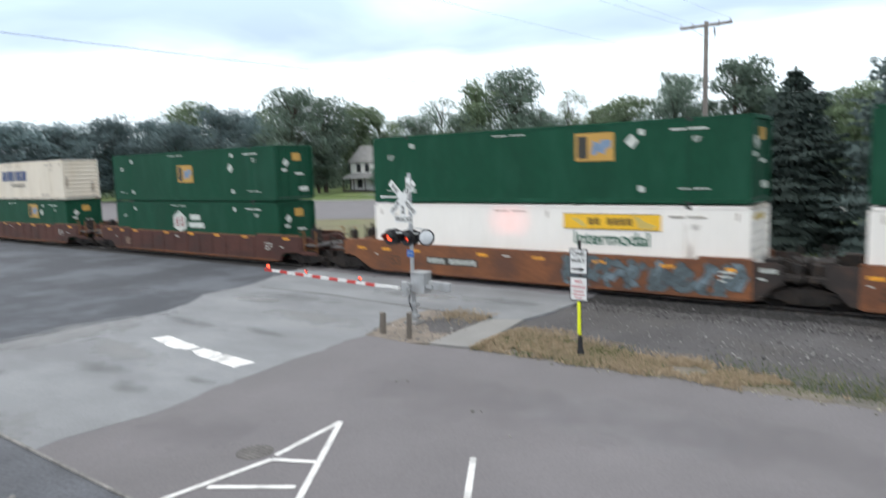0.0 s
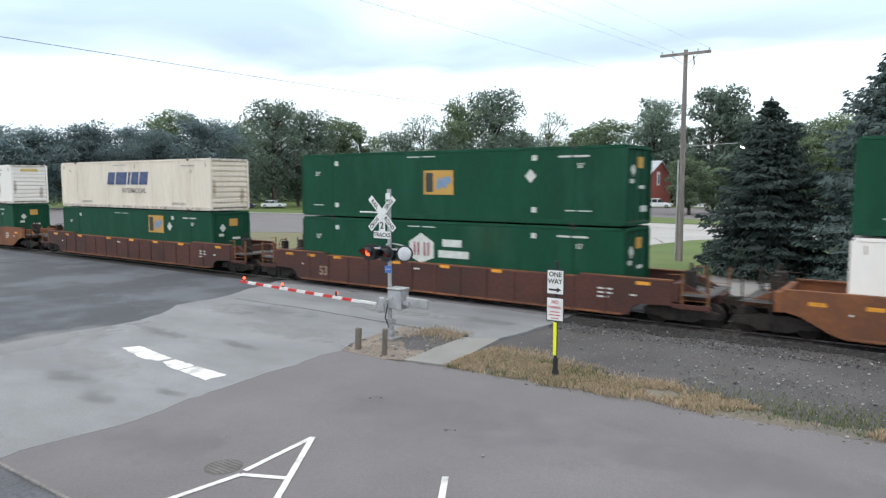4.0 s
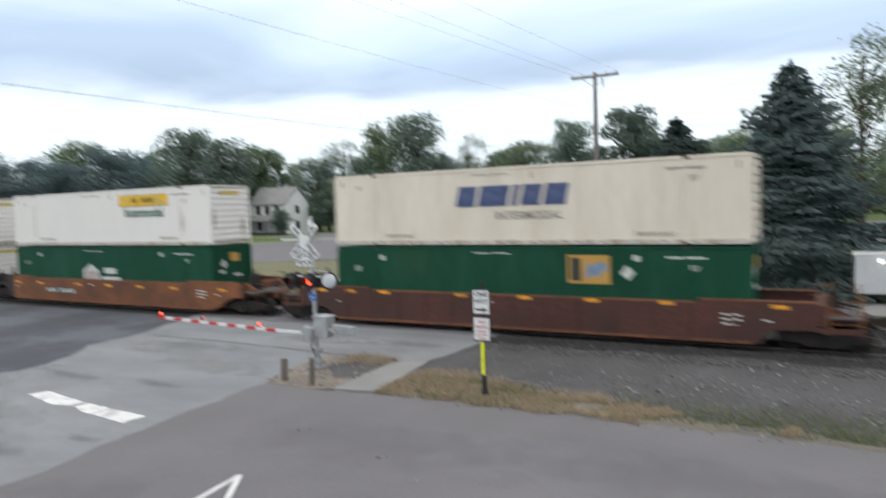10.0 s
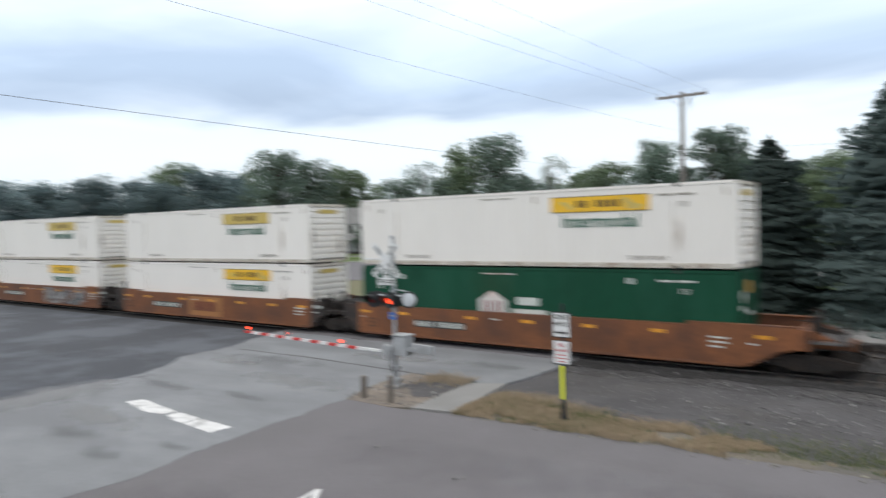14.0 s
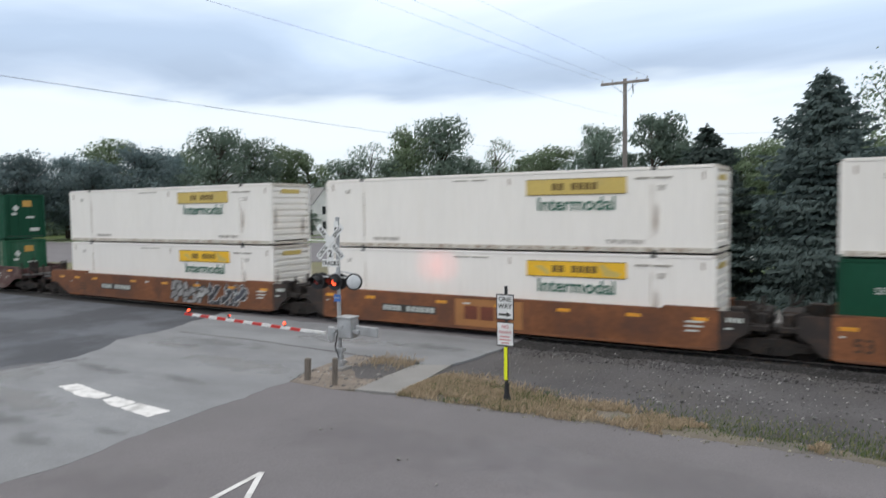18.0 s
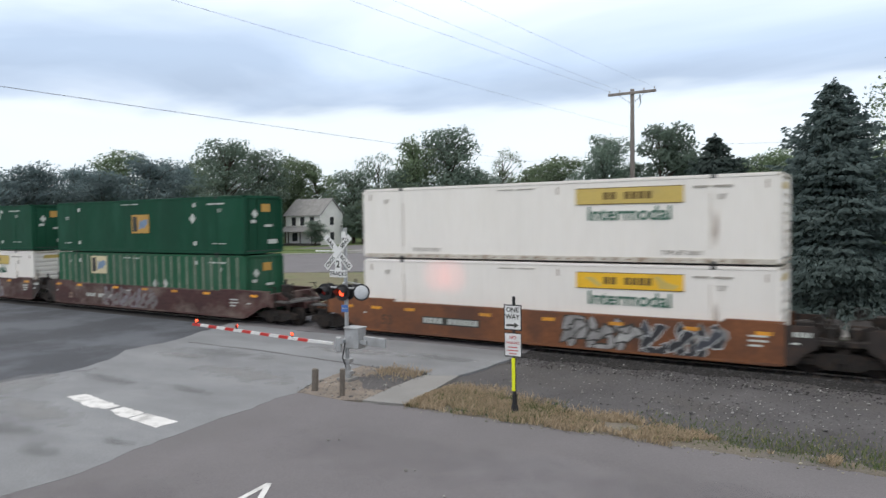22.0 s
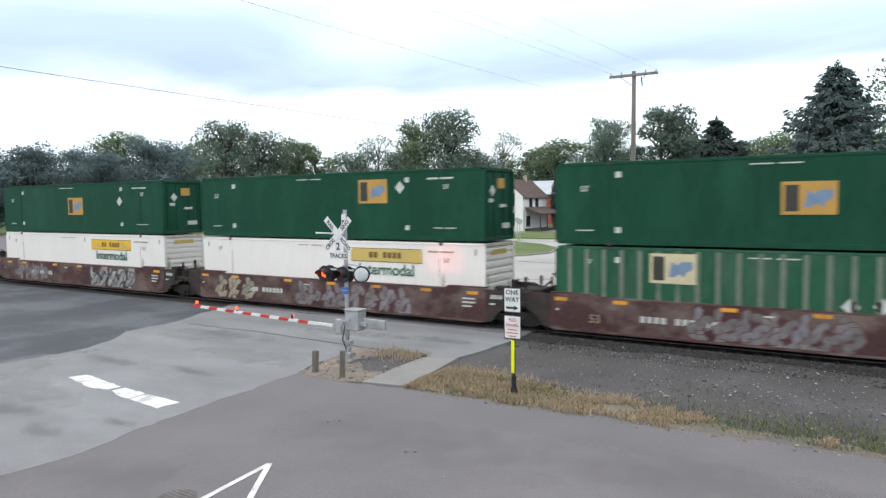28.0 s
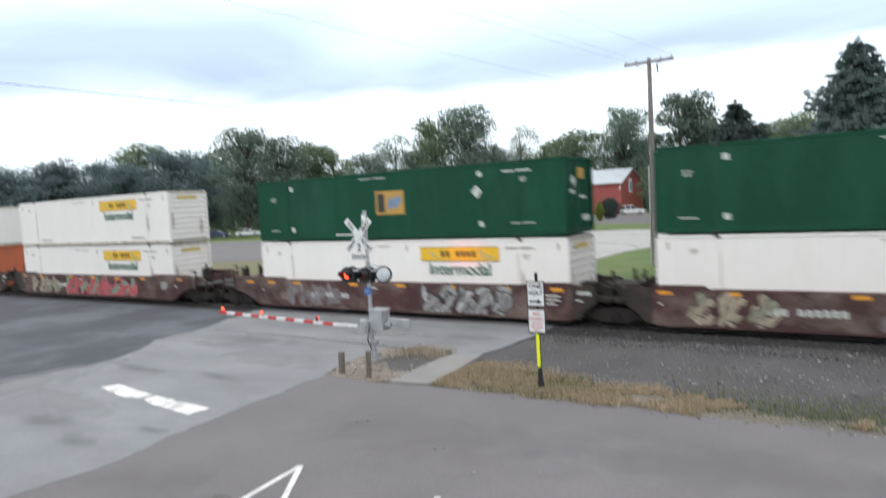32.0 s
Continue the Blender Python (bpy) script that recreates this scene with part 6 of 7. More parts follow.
seed_z = [11.0]
blades("dry_grass", 27000, on_verge(-0.56), 0.115, M_BLADES, "dry straw-coloured grass tufts on the verge", 21)
seed_z = [31.0]
blades("green_weeds", 6200, on_verge(-0.1), 0.10, M_WEEDS, "green weeds among the dry grass", 22)
blades("weed_clump", 500, lambda r: (r.gauss(-7.1, 0.4), r.gauss(15.9, 0.22), 0), 0.14, M_WEEDS, "green weed clump at the sign post", 23)
blades("gravel_weeds", 9000, lambda r: (-5.0 + 15 * r.random() ** 0.8, 15.15 + abs(r.gauss(0.6, 0.75)), 0), 0.09, M_WEEDS, "sparse weeds growing in the gravel", 24)
blades("island_weeds", 600, lambda r: (r.uniform(-13.6, -12.0), r.gauss(17.9, 0.4), 0), 0.14, M_BLADES, "dry weeds at the dirt patch", 25)

# ---- beyond the tracks ----
M_HOUSE_WHITE = mat("white_house_siding", (0.80, 0.79, 0.76), 0.7, var=0.08, scale=0.6, fine=4, bump=0.05)
M_ROOF_BROWN = mat("brown_shingle_roof", (0.10, 0.07, 0.062), 0.9, var=0.25, scale=1.0, fine=6, bump=0.3)
M_ROOF_GREY = mat("grey_shingle_roof", (0.27, 0.265, 0.26), 0.9, var=0.2, scale=1.0, fine=6, bump=0.3)
M_ROOF_METAL = mat("pale_metal_roof", (0.50, 0.54, 0.58), 0.45, 0.3, var=0.12, scale=0.5, fine=4, bump=0.05)
M_BARN_RED = mat("red_barn_siding", (0.34, 0.085, 0.075), 0.75, var=0.15, scale=0.8, fine=5, bump=0.1, stretch=(2, 2, 0.3))
M_TRIM_DARK = mat("dark_window_trim", (0.06, 0.05, 0.05), 0.6, var=0.15)
M_PANE = mat("window_glass_dark", (0.045, 0.05, 0.055), 0.12, var=0.2, bump=0)
M_WARM = lit("warm_lamp", (1.0, 0.78, 0.45), 7.0)
M_WHITE_LAMP = lit("white_lamp", (1.0, 0.97, 0.9), 10.0)
M_CAR_WHITE = mat("white_car_paint", (0.72, 0.73, 0.74), 0.25, var=0.04, bump=0)
M_CAR_SILVER = mat("silver_car_paint", (0.40, 0.42, 0.45), 0.25, 0.5, var=0.05, bump=0)
M_CAR_BLUE = mat("dark_blue_car_paint", (0.03, 0.045, 0.10), 0.25, var=0.05, bump=0)
M_CAR_BLACK = mat("black_car_paint", (0.02, 0.02, 0.022), 0.25, var=0.05, bump=0)
M_TYRE = mat("tyre_rubber", (0.02, 0.02, 0.02), 0.85, var=0.2)
M_BRICK = mat("tan_wall", (0.42, 0.36, 0.30), 0.85, var=0.15)


def opening(house, x, z, w, h, m, trim):
    """A framed window at x, z on a wall whose outer face is y = 0 of the pose m."""
    f = part("window", stored(f"window|{w}{h}", trim, lambda bm: [box(bm, a, b, -0.06, 0.02, c, d) for a, b, c, d in ((-w / 2 - 0.1, -w / 2, -h / 2, h / 2), (w / 2, w / 2 + 0.1, -h / 2, h / 2), (-w / 2 - 0.1, w / 2 + 0.1, h / 2, h / 2 + 0.1), (-w / 2 - 0.15, w / 2 + 0.15, -h / 2 - 0.12, -h / 2), (-w / 2, w / 2, -0.03, 0.03))]), trim, house, m=m @ pose(x, 0, z))
    part("pane", stored(f"pane|{w}{h}", M_PANE, lambda bm: box(bm, -w / 2, w / 2, -0.025, -0.01, -h / 2, h / 2)), M_PANE, f)


def house(label, x, y, w, d, eave, ridge, along, wall, roof, front=(), side=(), trim=M_TRIM_DARK, z=0.0, name="house", clip=0.0):
    """A gabled house from its near left corner. along: the axis of the ridge. front, side: windows on the -y and +x walls."""
    h = thing(name, label, "house" if name == "house" else name, m=pose(x, y, z))
    t = 0.2
    if along == "y":
        k = clip
        zc = eave + (ridge - eave) * (1 - k)
        gab = [(0, 0), (w, 0), (w, eave), (w / 2 + w / 2 * k, zc), (w / 2 - w / 2 * k, zc), (0, eave)] if k else [(0, 0), (w, 0), (w, eave), (w / 2, ridge), (0, eave)]
        part("wall", prism(B(), gab, 0, t, "y"), wall, h)
        part("wall", prism(B(), gab, d - t, d, "y"), wall, h)
        part("wall", box(B(), 0, t, t, d - t, 0, eave), wall, h)
        part("wall", box(B(), w - t, w, t, d - t, 0, eave), wall, h)
        s = (ridge - eave) / (w / 2)
        o = 0.4
        part("roof", prism(B(), [(-o, eave - o * s), (w / 2, ridge), (w / 2, ridge + 0.18), (-o, eave - o * s + 0.18)], 0.0 if clip else -o, d + o, "y"), roof, h)
        part("roof", prism(B(), [(w + o, eave - o * s), (w / 2, ridge), (w / 2, ridge + 0.18), (w + o, eave - o * s + 0.18)], 0.0 if clip else -o, d + o, "y"), roof, h)
        if clip:
            bm = B()
            a = w / 2 * clip + 0.35
            vs = [bm.verts.new(p) for p in ((w / 2 - a, -0.45, zc - 0.2), (w / 2 + a, -0.45, zc - 0.2), (w / 2, 1.2, ridge + 0.2), (w / 2 - a, -0.45, zc - 0.35), (w / 2 + a, -0.45, zc - 0.35), (w / 2, 1.2, ridge))]
            for f in ((0, 1, 2), (5, 4, 3), (0, 3, 4, 1), (1, 4, 5, 2), (2, 5, 3, 0)):
                bm.faces.new([vs[i] for i in f])
            part("roof", bm, roof, h)
    else:
        gab = [(0, 0), (d, 0), (d, eave), (d / 2, ridge), (0, eave)]
        part("wall", prism(B(), gab, 0, t, "x"), wall, h)
        part("wall", prism(B(), gab, w - t, w, "x"), wall, h)
        part("wall", box(B(), t, w - t, 0, t, 0, eave), wall, h)
        part("wall", box(B(), t, w - t, d - t, d, 0, eave), wall, h)
        s = (ridge - eave) / (d / 2)
        o = 0.4
        part("roof", prism(B(), [(-o, eave - o * s), (d / 2, ridge), (d / 2, ridge + 0.18), (-o, eave - o * s + 0.18)], -o, w + o, "x"), roof, h)
        part("roof", prism(B(), [(d + o, eave - o * s), (d / 2, ridge), (d / 2, ridge + 0.18), (d + o, eave - o * s + 0.18)], -o, w + o, "x"), roof, h)
    for a, b, ww, hh in front:
        opening(h, a, b, ww, hh, pose(0, 0, 0), trim)
    for a, b, ww, hh in side:
        opening(h, a, b, ww, hh, pose(w, 0, 0, 0, 0, 90), trim)
    return h


def porch(h, x0, x1, y0, y1, zl, zh, posts, roof, slope="y"):
    if slope == "x":
        part("porch_roof", prism(B(), [(x0, zh), (x1, zl), (x1, zl + 0.18), (x0, zh + 0.18)], y0, y1, "y"), roof, h)
    else:
        part("porch_roof", prism(B(), [(y1, zh), (y0, zl), (y0, zl + 0.18), (y1, zh + 0.18)], x0, x1, "x"), roof, h)
    part("porch_floor", box(B(), x0, x1, y0, y1, -0.1, 0.4), M_TRIM_DARK, h)
    me = stored(f"porch_post|{zl}", M_TRIM_DARK, lambda bm: box(bm, -0.08, 0.08, -0.08, 0.08, 0.4, zl + 0.02))
    for px, py in posts:
        part("porch_post", me, M_TRIM_DARK, h, m=pose(px, py, 0))


h2 = house("white two-storey house with a brown roof and dark porch", -54.1, 101.5, 6.1, 9.5, 5.6, 8.3, "y", M_HOUSE_WHITE, M_ROOF_BROWN, ((3.6, 5.15, 1.9, 1.9), (3.6, 1.95, 1.9, 1.9)), ((3.0, 4.7, 0.9, 1.4), (5.4, 4.7, 0.9, 1.4), (2.0, 1.6, 1.2, 1.5)), clip=0.45)
porch(h2, 6.1, 8.9, 0.8, 9.3, 2.7, 3.7, ((8.7, 1.0), (8.7, 3.8), (8.7, 6.6), (8.7, 9.1)), M_ROOF_BROWN, "x")
part("chimney", box(B(), 3.0, 3.5, 6.8, 7.3, 7.6, 9.2), M_BRICK, h2)
h2w = house("low white house wing with a brown roof", -62.3, 103.2, 8.2, 7.5, 4.2, 7.6, "x", M_HOUSE_WHITE, M_ROOF_BROWN, ((2.2, 2.1, 2.3, 1.3), (6.2, 1.9, 1.6, 1.3)))
porch(h2w, 4.0, 7.8, -1.5, 0, 2.7, 3.3, ((4.2, -1.4), (7.6, -1.4)), M_ROOF_BROWN)
part("door", box(B(), 5.0, 5.9, -0.05, 0.02, 0.4, 2.4), M_TRIM_DARK, h2w)
house("white gabled house with a grey roof", -78.4, 113.0, 6.3, 12.3, 5.6, 8.5, "y", M_HOUSE_WHITE, M_ROOF_GREY, ((2.75, 5.3, 0.55, 1.5), (3.6, 5.3, 0.55, 1.5), (2.0, 2.0, 1.0, 1.6)), ((3.0, 4.5, 0.6, 1.2), (6.5, 4.5, 0.6, 1.2), (6.5, 1.9, 0.6, 1.2)))
h3 = house("white house with a grey roof and front porch", -104.4, 106.0, 9.5, 7.0, 6.3, 9.4, "x", M_HOUSE_WHITE, M_ROOF_GREY, ((2.3, 4.9, 0.9, 1.5), (4.7, 4.9, 0.9, 1.5), (7.3, 4.9, 0.9, 1.5), (2.5, 1.7, 1.2, 1.5)), ((3.5, 4.9, 0.9, 1.4), (3.5, 1.8, 0.9, 1.4)))
porch(h3, -0.2, 9.5, -2.6, 0, 2.7, 3.7, ((0, -2.4), (3.0, -2.4), (6.2, -2.4), (9.3, -2.4)), M_ROOF_GREY)
barn = house("long red barn with a pale metal roof", -72.0, 136.0, 25.0, 14.0, 6.3, 9.1, "x", M_BARN_RED, M_ROOF_METAL, (), (), name="barn")
part("gable_sign", box(B(), 25.0, 25.12, 4.8, 6.6, 4.2, 7.0), M_SIGN_WHITE, barn, "white sign board")
part("sign_mark", box(B(), 25.12, 25.18, 5.2, 6.2, 4.6, 6.4), M_LOGO_BLUE, barn)
for z in (6.0, 5.0):
    part("wall_lamp", box(B(), 24.7, 25.0, -0.3, 0, z, z + 0.5), M_SIGN_WHITE, barn)
st = house("low tan building with lit lamps under its eaves", -141.0, 88.0, 14.0, 9.0, 3.6, 5.6, "x", M_BRICK, M_ROOF_GREY, ((3, 1.7, 1.6, 1.4), (10, 1.7, 1.6, 1.4)), ((3, 1.7, 1.6, 1.4),), name="building")
for x in (12.4, 13.6):
    part("lamp", ball(B(), (x, -0.35, 3.35), 0.42, 12, 8), M_WHITE_LAMP, st, "bright white lamp", smooth=True)
part("porch_roof", box(B(), 10.8, 15.2, -2.2, 0, 3.7, 3.95), M_ROOF_GREY, st)


def board():
    b = thing("billboard", "blank white billboard in a dark frame", "billboard", m=pose(-71.8, 105.5, 0, 0, 0, 10))
    part("panel", box(B(), 0, 4.9, -0.06, 0.04, 1.7, 4.15), M_SIGN_WHITE, b)
    for a, c, e, f in ((-0.15, 0.0, 0, 4.3), (4.9, 5.1, 0, 4.5)):
        part("frame_post", box(B(), a, c, -0.1, 0.1, e, f), M_TRIM_DARK, b)
    for z in (1.55, 4.15):
        part("frame_rail", box(B(), 0, 4.9, -0.1, 0.1, z, z + 0.15), M_TRIM_DARK, b)


board()


def car(label, x, y, turn, paint, tall=False, lights=False):
    c = thing("car", label, "car", "parked cars", m=pose(x, y, 0.012, 0, 0, turn))
    L, W = (4.9, 1.9) if tall else (4.6, 1.78)
    h1, h2_ = (1.05, 1.78) if tall else (0.92, 1.45)
    bm = B()
    prism(bm, [(-L / 2, 0.35), (-L / 2 + 0.05, h1 * 0.92), (-L / 2 + 0.5, h1), (L / 2 - 1.3, h1), (L / 2 - 0.15, h1 * 0.84), (L / 2, 0.6), (L / 2 - 0.05, 0.3), (-L / 2 + 0.1, 0.25)], -W / 2, W / 2, "y")
    bmesh.ops.bevel(bm, geom=list(bm.edges), offset=0.05, segments=2, affect="EDGES")
    part("body", bm, paint, c)
    r0, r1 = (-L / 2 + 0.15, L / 2 - 1.5) if tall else (-L / 2 + 0.6, L / 2 - 1.45)
    bm = B()
    prism(bm, [(r0, h1 - 0.03), (r0 + 0.4, h2_ - 0.08), (r1 - 0.75, h2_ - 0.08), (r1, h1 - 0.03)], -W / 2 + 0.1, W / 2 - 0.1, "y")
    part("window_glass", bm, M_PANE, c, "dark car windows")
    bm = B()
    prism(bm, [(r0 + 0.36, h2_ - 0.1), (r0 + 0.5, h2_), (r1 - 0.9, h2_), (r1 - 0.72, h2_ - 0.1)], -W / 2 + 0.09, W / 2 - 0.09, "y")
    part("roof", bm, paint, c)
    for q in (-0.5, 0.5):
        for s in (-1, 1):
            part("pillar", stored(f"pillar|{tall}", paint, lambda bm: box(bm, r0 + 1.6, r0 + 1.72, -0.02, 0.02, h1 - 0.05, h2_ - 0.06)), paint, c, m=pose(q, s * (W / 2 - 0.1), 0))
    for sx in (-L / 2 + 0.85, L / 2 - 0.9):
        for sy in (-1, 1):
            w = part("wheel", stored("wheel|car", M_TYRE, lambda bm: rod(bm, (0, -0.1, 0), (0, 0.1, 0), 0.33, n=18)), M_TYRE, c, m=pose(sx, sy * (W / 2 - 0.09), 0.33))
            part("rim", stored("rim|car", M_GALV, lambda bm: rod(bm, (0, -0.112, 0), (0, 0.112, 0), 0.19, n=12)), M_GALV, w)
    for sy in (-1, 1):
        part("headlight", stored("headlight" + str(lights), M_WARM if lights else M_SIGN_WHITE, lambda bm: ball(bm, (0, 0, 0), 0.16 if lights else 0.12, 10, 6)), M_WARM, c, m=pose(L / 2 - 0.08, sy * (W / 2 - 0.3), 0.68))
        part("tail_light", stored("tail_light", M_LENS_DIM, lambda bm: box(bm, -0.03, 0.03, -0.12, 0.12, -0.1, 0.1)), M_LENS_DIM, c, m=pose(-L / 2, sy * (W / 2 - 0.25), 0.78))
    return c


car("white parked sport utility car beside the red barn", -43.2, 131.0, 8, M_CAR_WHITE, True)
car("white parked pickup car on the drive", -36.5, 133.0, 8, M_CAR_WHITE, True)
car("white parked van farther along the drive", -29.5, 128.0, 20, M_CAR_WHITE, True)
car("silver parked sedan in front of the white house", -53.2, 89.6, -8, M_CAR_SILVER)
car("dark parked car with lit headlights", -69.0, 97.5, -55, M_CAR_BLACK, True, True)
car("black parked sedan in front of the white house", -66.3, 99.0, -20, M_CAR_BLACK)
car("blue parked sedan under the trees", -108.0, 86.0, 35, M_CAR_BLUE)
car("white parked sedan under the trees", -104.0, 90.0, 35, M_CAR_WHITE)


M_TRAILER = mat("white_trailer_skin", (0.62, 0.64, 0.67), 0.4, var=0.06, scale=0.8, fine=8, bump=0.02, tint=(0.45, 0.44, 0.42), tint_amount=0.35, tint_scale=1.5)


def box_trailer():
    t = thing("box_trailer", "white enclosed box trailer parked on the gravel strip", "trailer", m=pose(0.85, 34.2, 0.035))
    part("body", box(B(), 0, 6.2, 0, 1.6, 0.45, 2.1, 0.03), M_TRAILER, t)
    part("roof", box(B(), -0.03, 6.23, -0.03, 1.63, 2.1, 2.16, 0.015), M_SIGN_WHITE, t)
    part("chassis", box(B(), -0.05, 6.25, 0.1, 1.5, 0.36, 0.45), M_TRUCK, t, "dark steel chassis")
    part("corner_trim", box(B(), -0.012, 0.05, -0.012, 0.05, 0.45, 2.1), M_CASTING, t)
    for x in (1.25, 2.5, 3.75, 5.0):
        part("panel_seam", stored("panel_seam", M_INK_GREY, lambda bm: box(bm, -0.012, 0.012, -0.006, 0.0, 0.5, 2.08)), M_INK_GREY, t, m=pose(x, 0, 0))
    part("side_lamp", ball(B(), (1.0, -0.05, 1.86), 0.06, 10, 8), M_WHITE_LAMP, t, "small bright lamp", smooth=True)
    for x in (2.7, 3.5):
        for y in (0.12, 1.48):
            w = part("wheel", stored("wheel|trailer", M_TYRE, lambda bm: rod(bm, (0, -0.1, 0), (0, 0.1, 0), 0.31, n=18)), M_TYRE, t, m=pose(x, y, 0.31))
            part("rim", stored("rim|trailer", M_GALV, lambda bm: rod(bm, (0, -0.11, 0), (0, 0.11, 0), 0.17, n=12)), M_GALV, w)
    part("tongue", box(B(), -1.0, 0.0, 0.74, 0.86, 0.38, 0.46), M_TRUCK, t)
    part("jack", rod(B(), (-0.85, 0.8, 0.0), (-0.85, 0.8, 0.7), 0.035, n=8), M_GALV, t)


box_trailer()


def utility_pole():
    p = thing("utility_pole", "brown wooden utility pole with a crossarm", "utility pole", m=pose(-12.9, 43.3, -0.16))
    part("pole", rod(B(), (0, 0, -0.2), (0, 0, 12.95), 0.2, 0.12, n=12), M_POLE, p, smooth=False)
    part("conduit", rod(B(), (-0.22, -0.1, 0), (-0.2, -0.1, 6.4), 0.06, n=8), M_GALV, p, "grey cable riser")
    part("crossarm", box(B(), -1.5, 1.5, -0.18, -0.06, 12.62, 12.78, 0.01), M_POLE, p)
    for x in (-1.4, -0.75, 0.75, 1.4):
        i = part("insulator", stored("insulator", M_GALV, lambda bm: (rod(bm, (0, 0, 0), (0, 0, 0.14), 0.03, n=8), rod(bm, (0, 0, 0.06), (0, 0, 0.16), 0.055, 0.035, n=8))), M_GALV, p, m=pose(x, -0.12, 12.78))
    part("brace", rod(rod(B(), (-0.8, -0.12, 12.62), (0, -0.14, 12.0), 0.02, n=6), (0.8, -0.12, 12.62), (0, -0.14, 12.0), 0.02, n=6), M_GALV, p)
    part("cutout", rod(rod(B(), (0.5, -0.14, 12.55), (0.58, -0.2, 12.0), 0.035, n=8), (0.58, -0.2, 12.0), (0.42, -0.2, 11.75), 0.015, n=6), M_CASTING, p, "hanging fuse cutout")
    part("lamp_arm", rod(B(), (0, 0, 7.2), (3.2, 0.7, 7.35), 0.018, n=8), M_GALV, p, "long street lamp arm")
    part("lamp_head", box(B(), 3.0, 3.5, 0.58, 0.86, 7.22, 7.36, 0.03), M_GALV, p)
    part("lamp_bulb", ball(B(), (3.28, 0.72, 7.18), 0.15, 12, 8), M_WHITE_LAMP, p, "lit lamp bulb", smooth=True)


utility_pole()


def cable(a, b, sag, r, label="thin black overhead cable"):
    bm = B()
    a, b = Vector(a), Vector(b)
    n, last = 24, None
    for i in range(n + 1):
        t = i / n
        p = a.lerp(b, t) - Vector((0, 0, sag * 4 * t * (1 - t)))
        ring = [bm.verts.new(p + Vector(o)) for o in ((0, r, r), (r, 0, -r), (-r, -r, 0))]
        if last:
            for k in range(3):
                bm.faces.new((last[k], last[(k + 1) % 3], ring[(k + 1) % 3], ring[k]))
        last = ring
    solo("overhead_cable", bm, M_WIRE, label, "cable", "overhead cables")


cable((-20.3, -30, 9.1), (-20.9, 46, 8.9), 0.25, 0.009)
for x, end in ((-14.3, -16.2), (-13.65, -14.2), (-11.5, -12.9)):
    cable((x, 43.18, 12.76), (end, -25, 12.7), 0.52, 0.006)
cable((-12.94, 43.1, 10.4), (-14.6, -25, 10.6), 0.5, 0.005)
cable((-13.2, 43.3, 9.0), (-46, 80, 12.5), 0.4, 0.007)
cable((-13.1, 43.3, 9.3), (60, 60, 9.5), 0.6, 0.007)


def far_gate():
    s = thing("far_crossing_gate", "far crossing gate with a striped arm and lit lamps", "crossing gate", m=pose(-28.4, 41.6, 0))
    part("mast", rod(B(), (0, 0, 0), (0, 0, 4.6), 0.06, n=10), M_GALV, s)
    part("gate_box", box(B(), -0.55, -0.1, -0.25, 0.25, 0.7, 1.2, 0.03), M_GALV, s)
    part("crossarm", rod(B(), (-0.75, 0.05, 3.15), (0.7, 0.05, 3.15), 0.03, n=8), M_GALV, s)
    for x in (-0.7, -0.05):
        f = part("flasher", rod(B(), (x, 0.06, 3.1), (x, -0.06, 3.1), 0.25, 0.25, n=20), M_BLACK, s, "round black lamp target")
        part("lamp_cover", rod(B(), (x, -0.06, 3.1), (x, -0.14, 3.1), 0.13, 0.11, n=14), M_GALV, f)
    for tilt in (45, -45):
        part("crossbuck_blade", box(B(), -0.66, 0.66, -0.01, 0.01, -0.1, 0.1), M_SIGN_WHITE, s, "pale back of a crossbuck blade", m=pose(-0.1, 0.1 + tilt * 0.0005, 4.2, 0, tilt, 0))
    for i in range(10):
        mt = M_RED if i % 2 else M_SIGN_WHITE
        part("stripe", stored("stripe|far" + mt.name, mt, lambda bm: box(bm, 0, 0.42, -0.03, 0.03, 1.04, 1.12)), mt, s, m=pose(0.3 + i * 0.42, 0, 0))
    far_lit, far_dim = lit("amber_red_lamp", (1.0, 0.16, 0.09), 5.0), M_LENS_DIM
    for x, mt in ((4.45, far_lit), (2.85, far_lit), (1.5, far_dim)):
        part("gate_lamp", ball(B(), (x, -0.05, 1.22), 0.11, 10, 8), mt, s, "gate lamp", smooth=True)
    t = thing("far_sign", "small white square sign on a post", "street sign", m=pose(-30.6, 49.4, 0, 0, 0, 25))
    part("post", box(B(), -0.04, 0.04, -0.04, 0.04, 0, 1.95), M_GALV, t)
    part("plate", box(B(), -0.42, 0.42, -0.07, -0.045, 1.1, 2.0), M_SIGN_WHITE, t)
    for x, y, r in ((-35.0, 72.5, 0.3), (-31.8, 66.5, 0.34)):
        u = thing("far_street_sign", "round sign seen from behind on a thin post", "street sign", m=pose(x, y, 0.1))
        part("post", box(B(), -0.04, 0.04, -0.04, 0.04, 0, 2.6), M_GALV, u)
        part("plate", rod(B(), (0, -0.05, 2.6), (0, -0.02, 2.6), r, n=8), M_GALV, u)


far_gate()

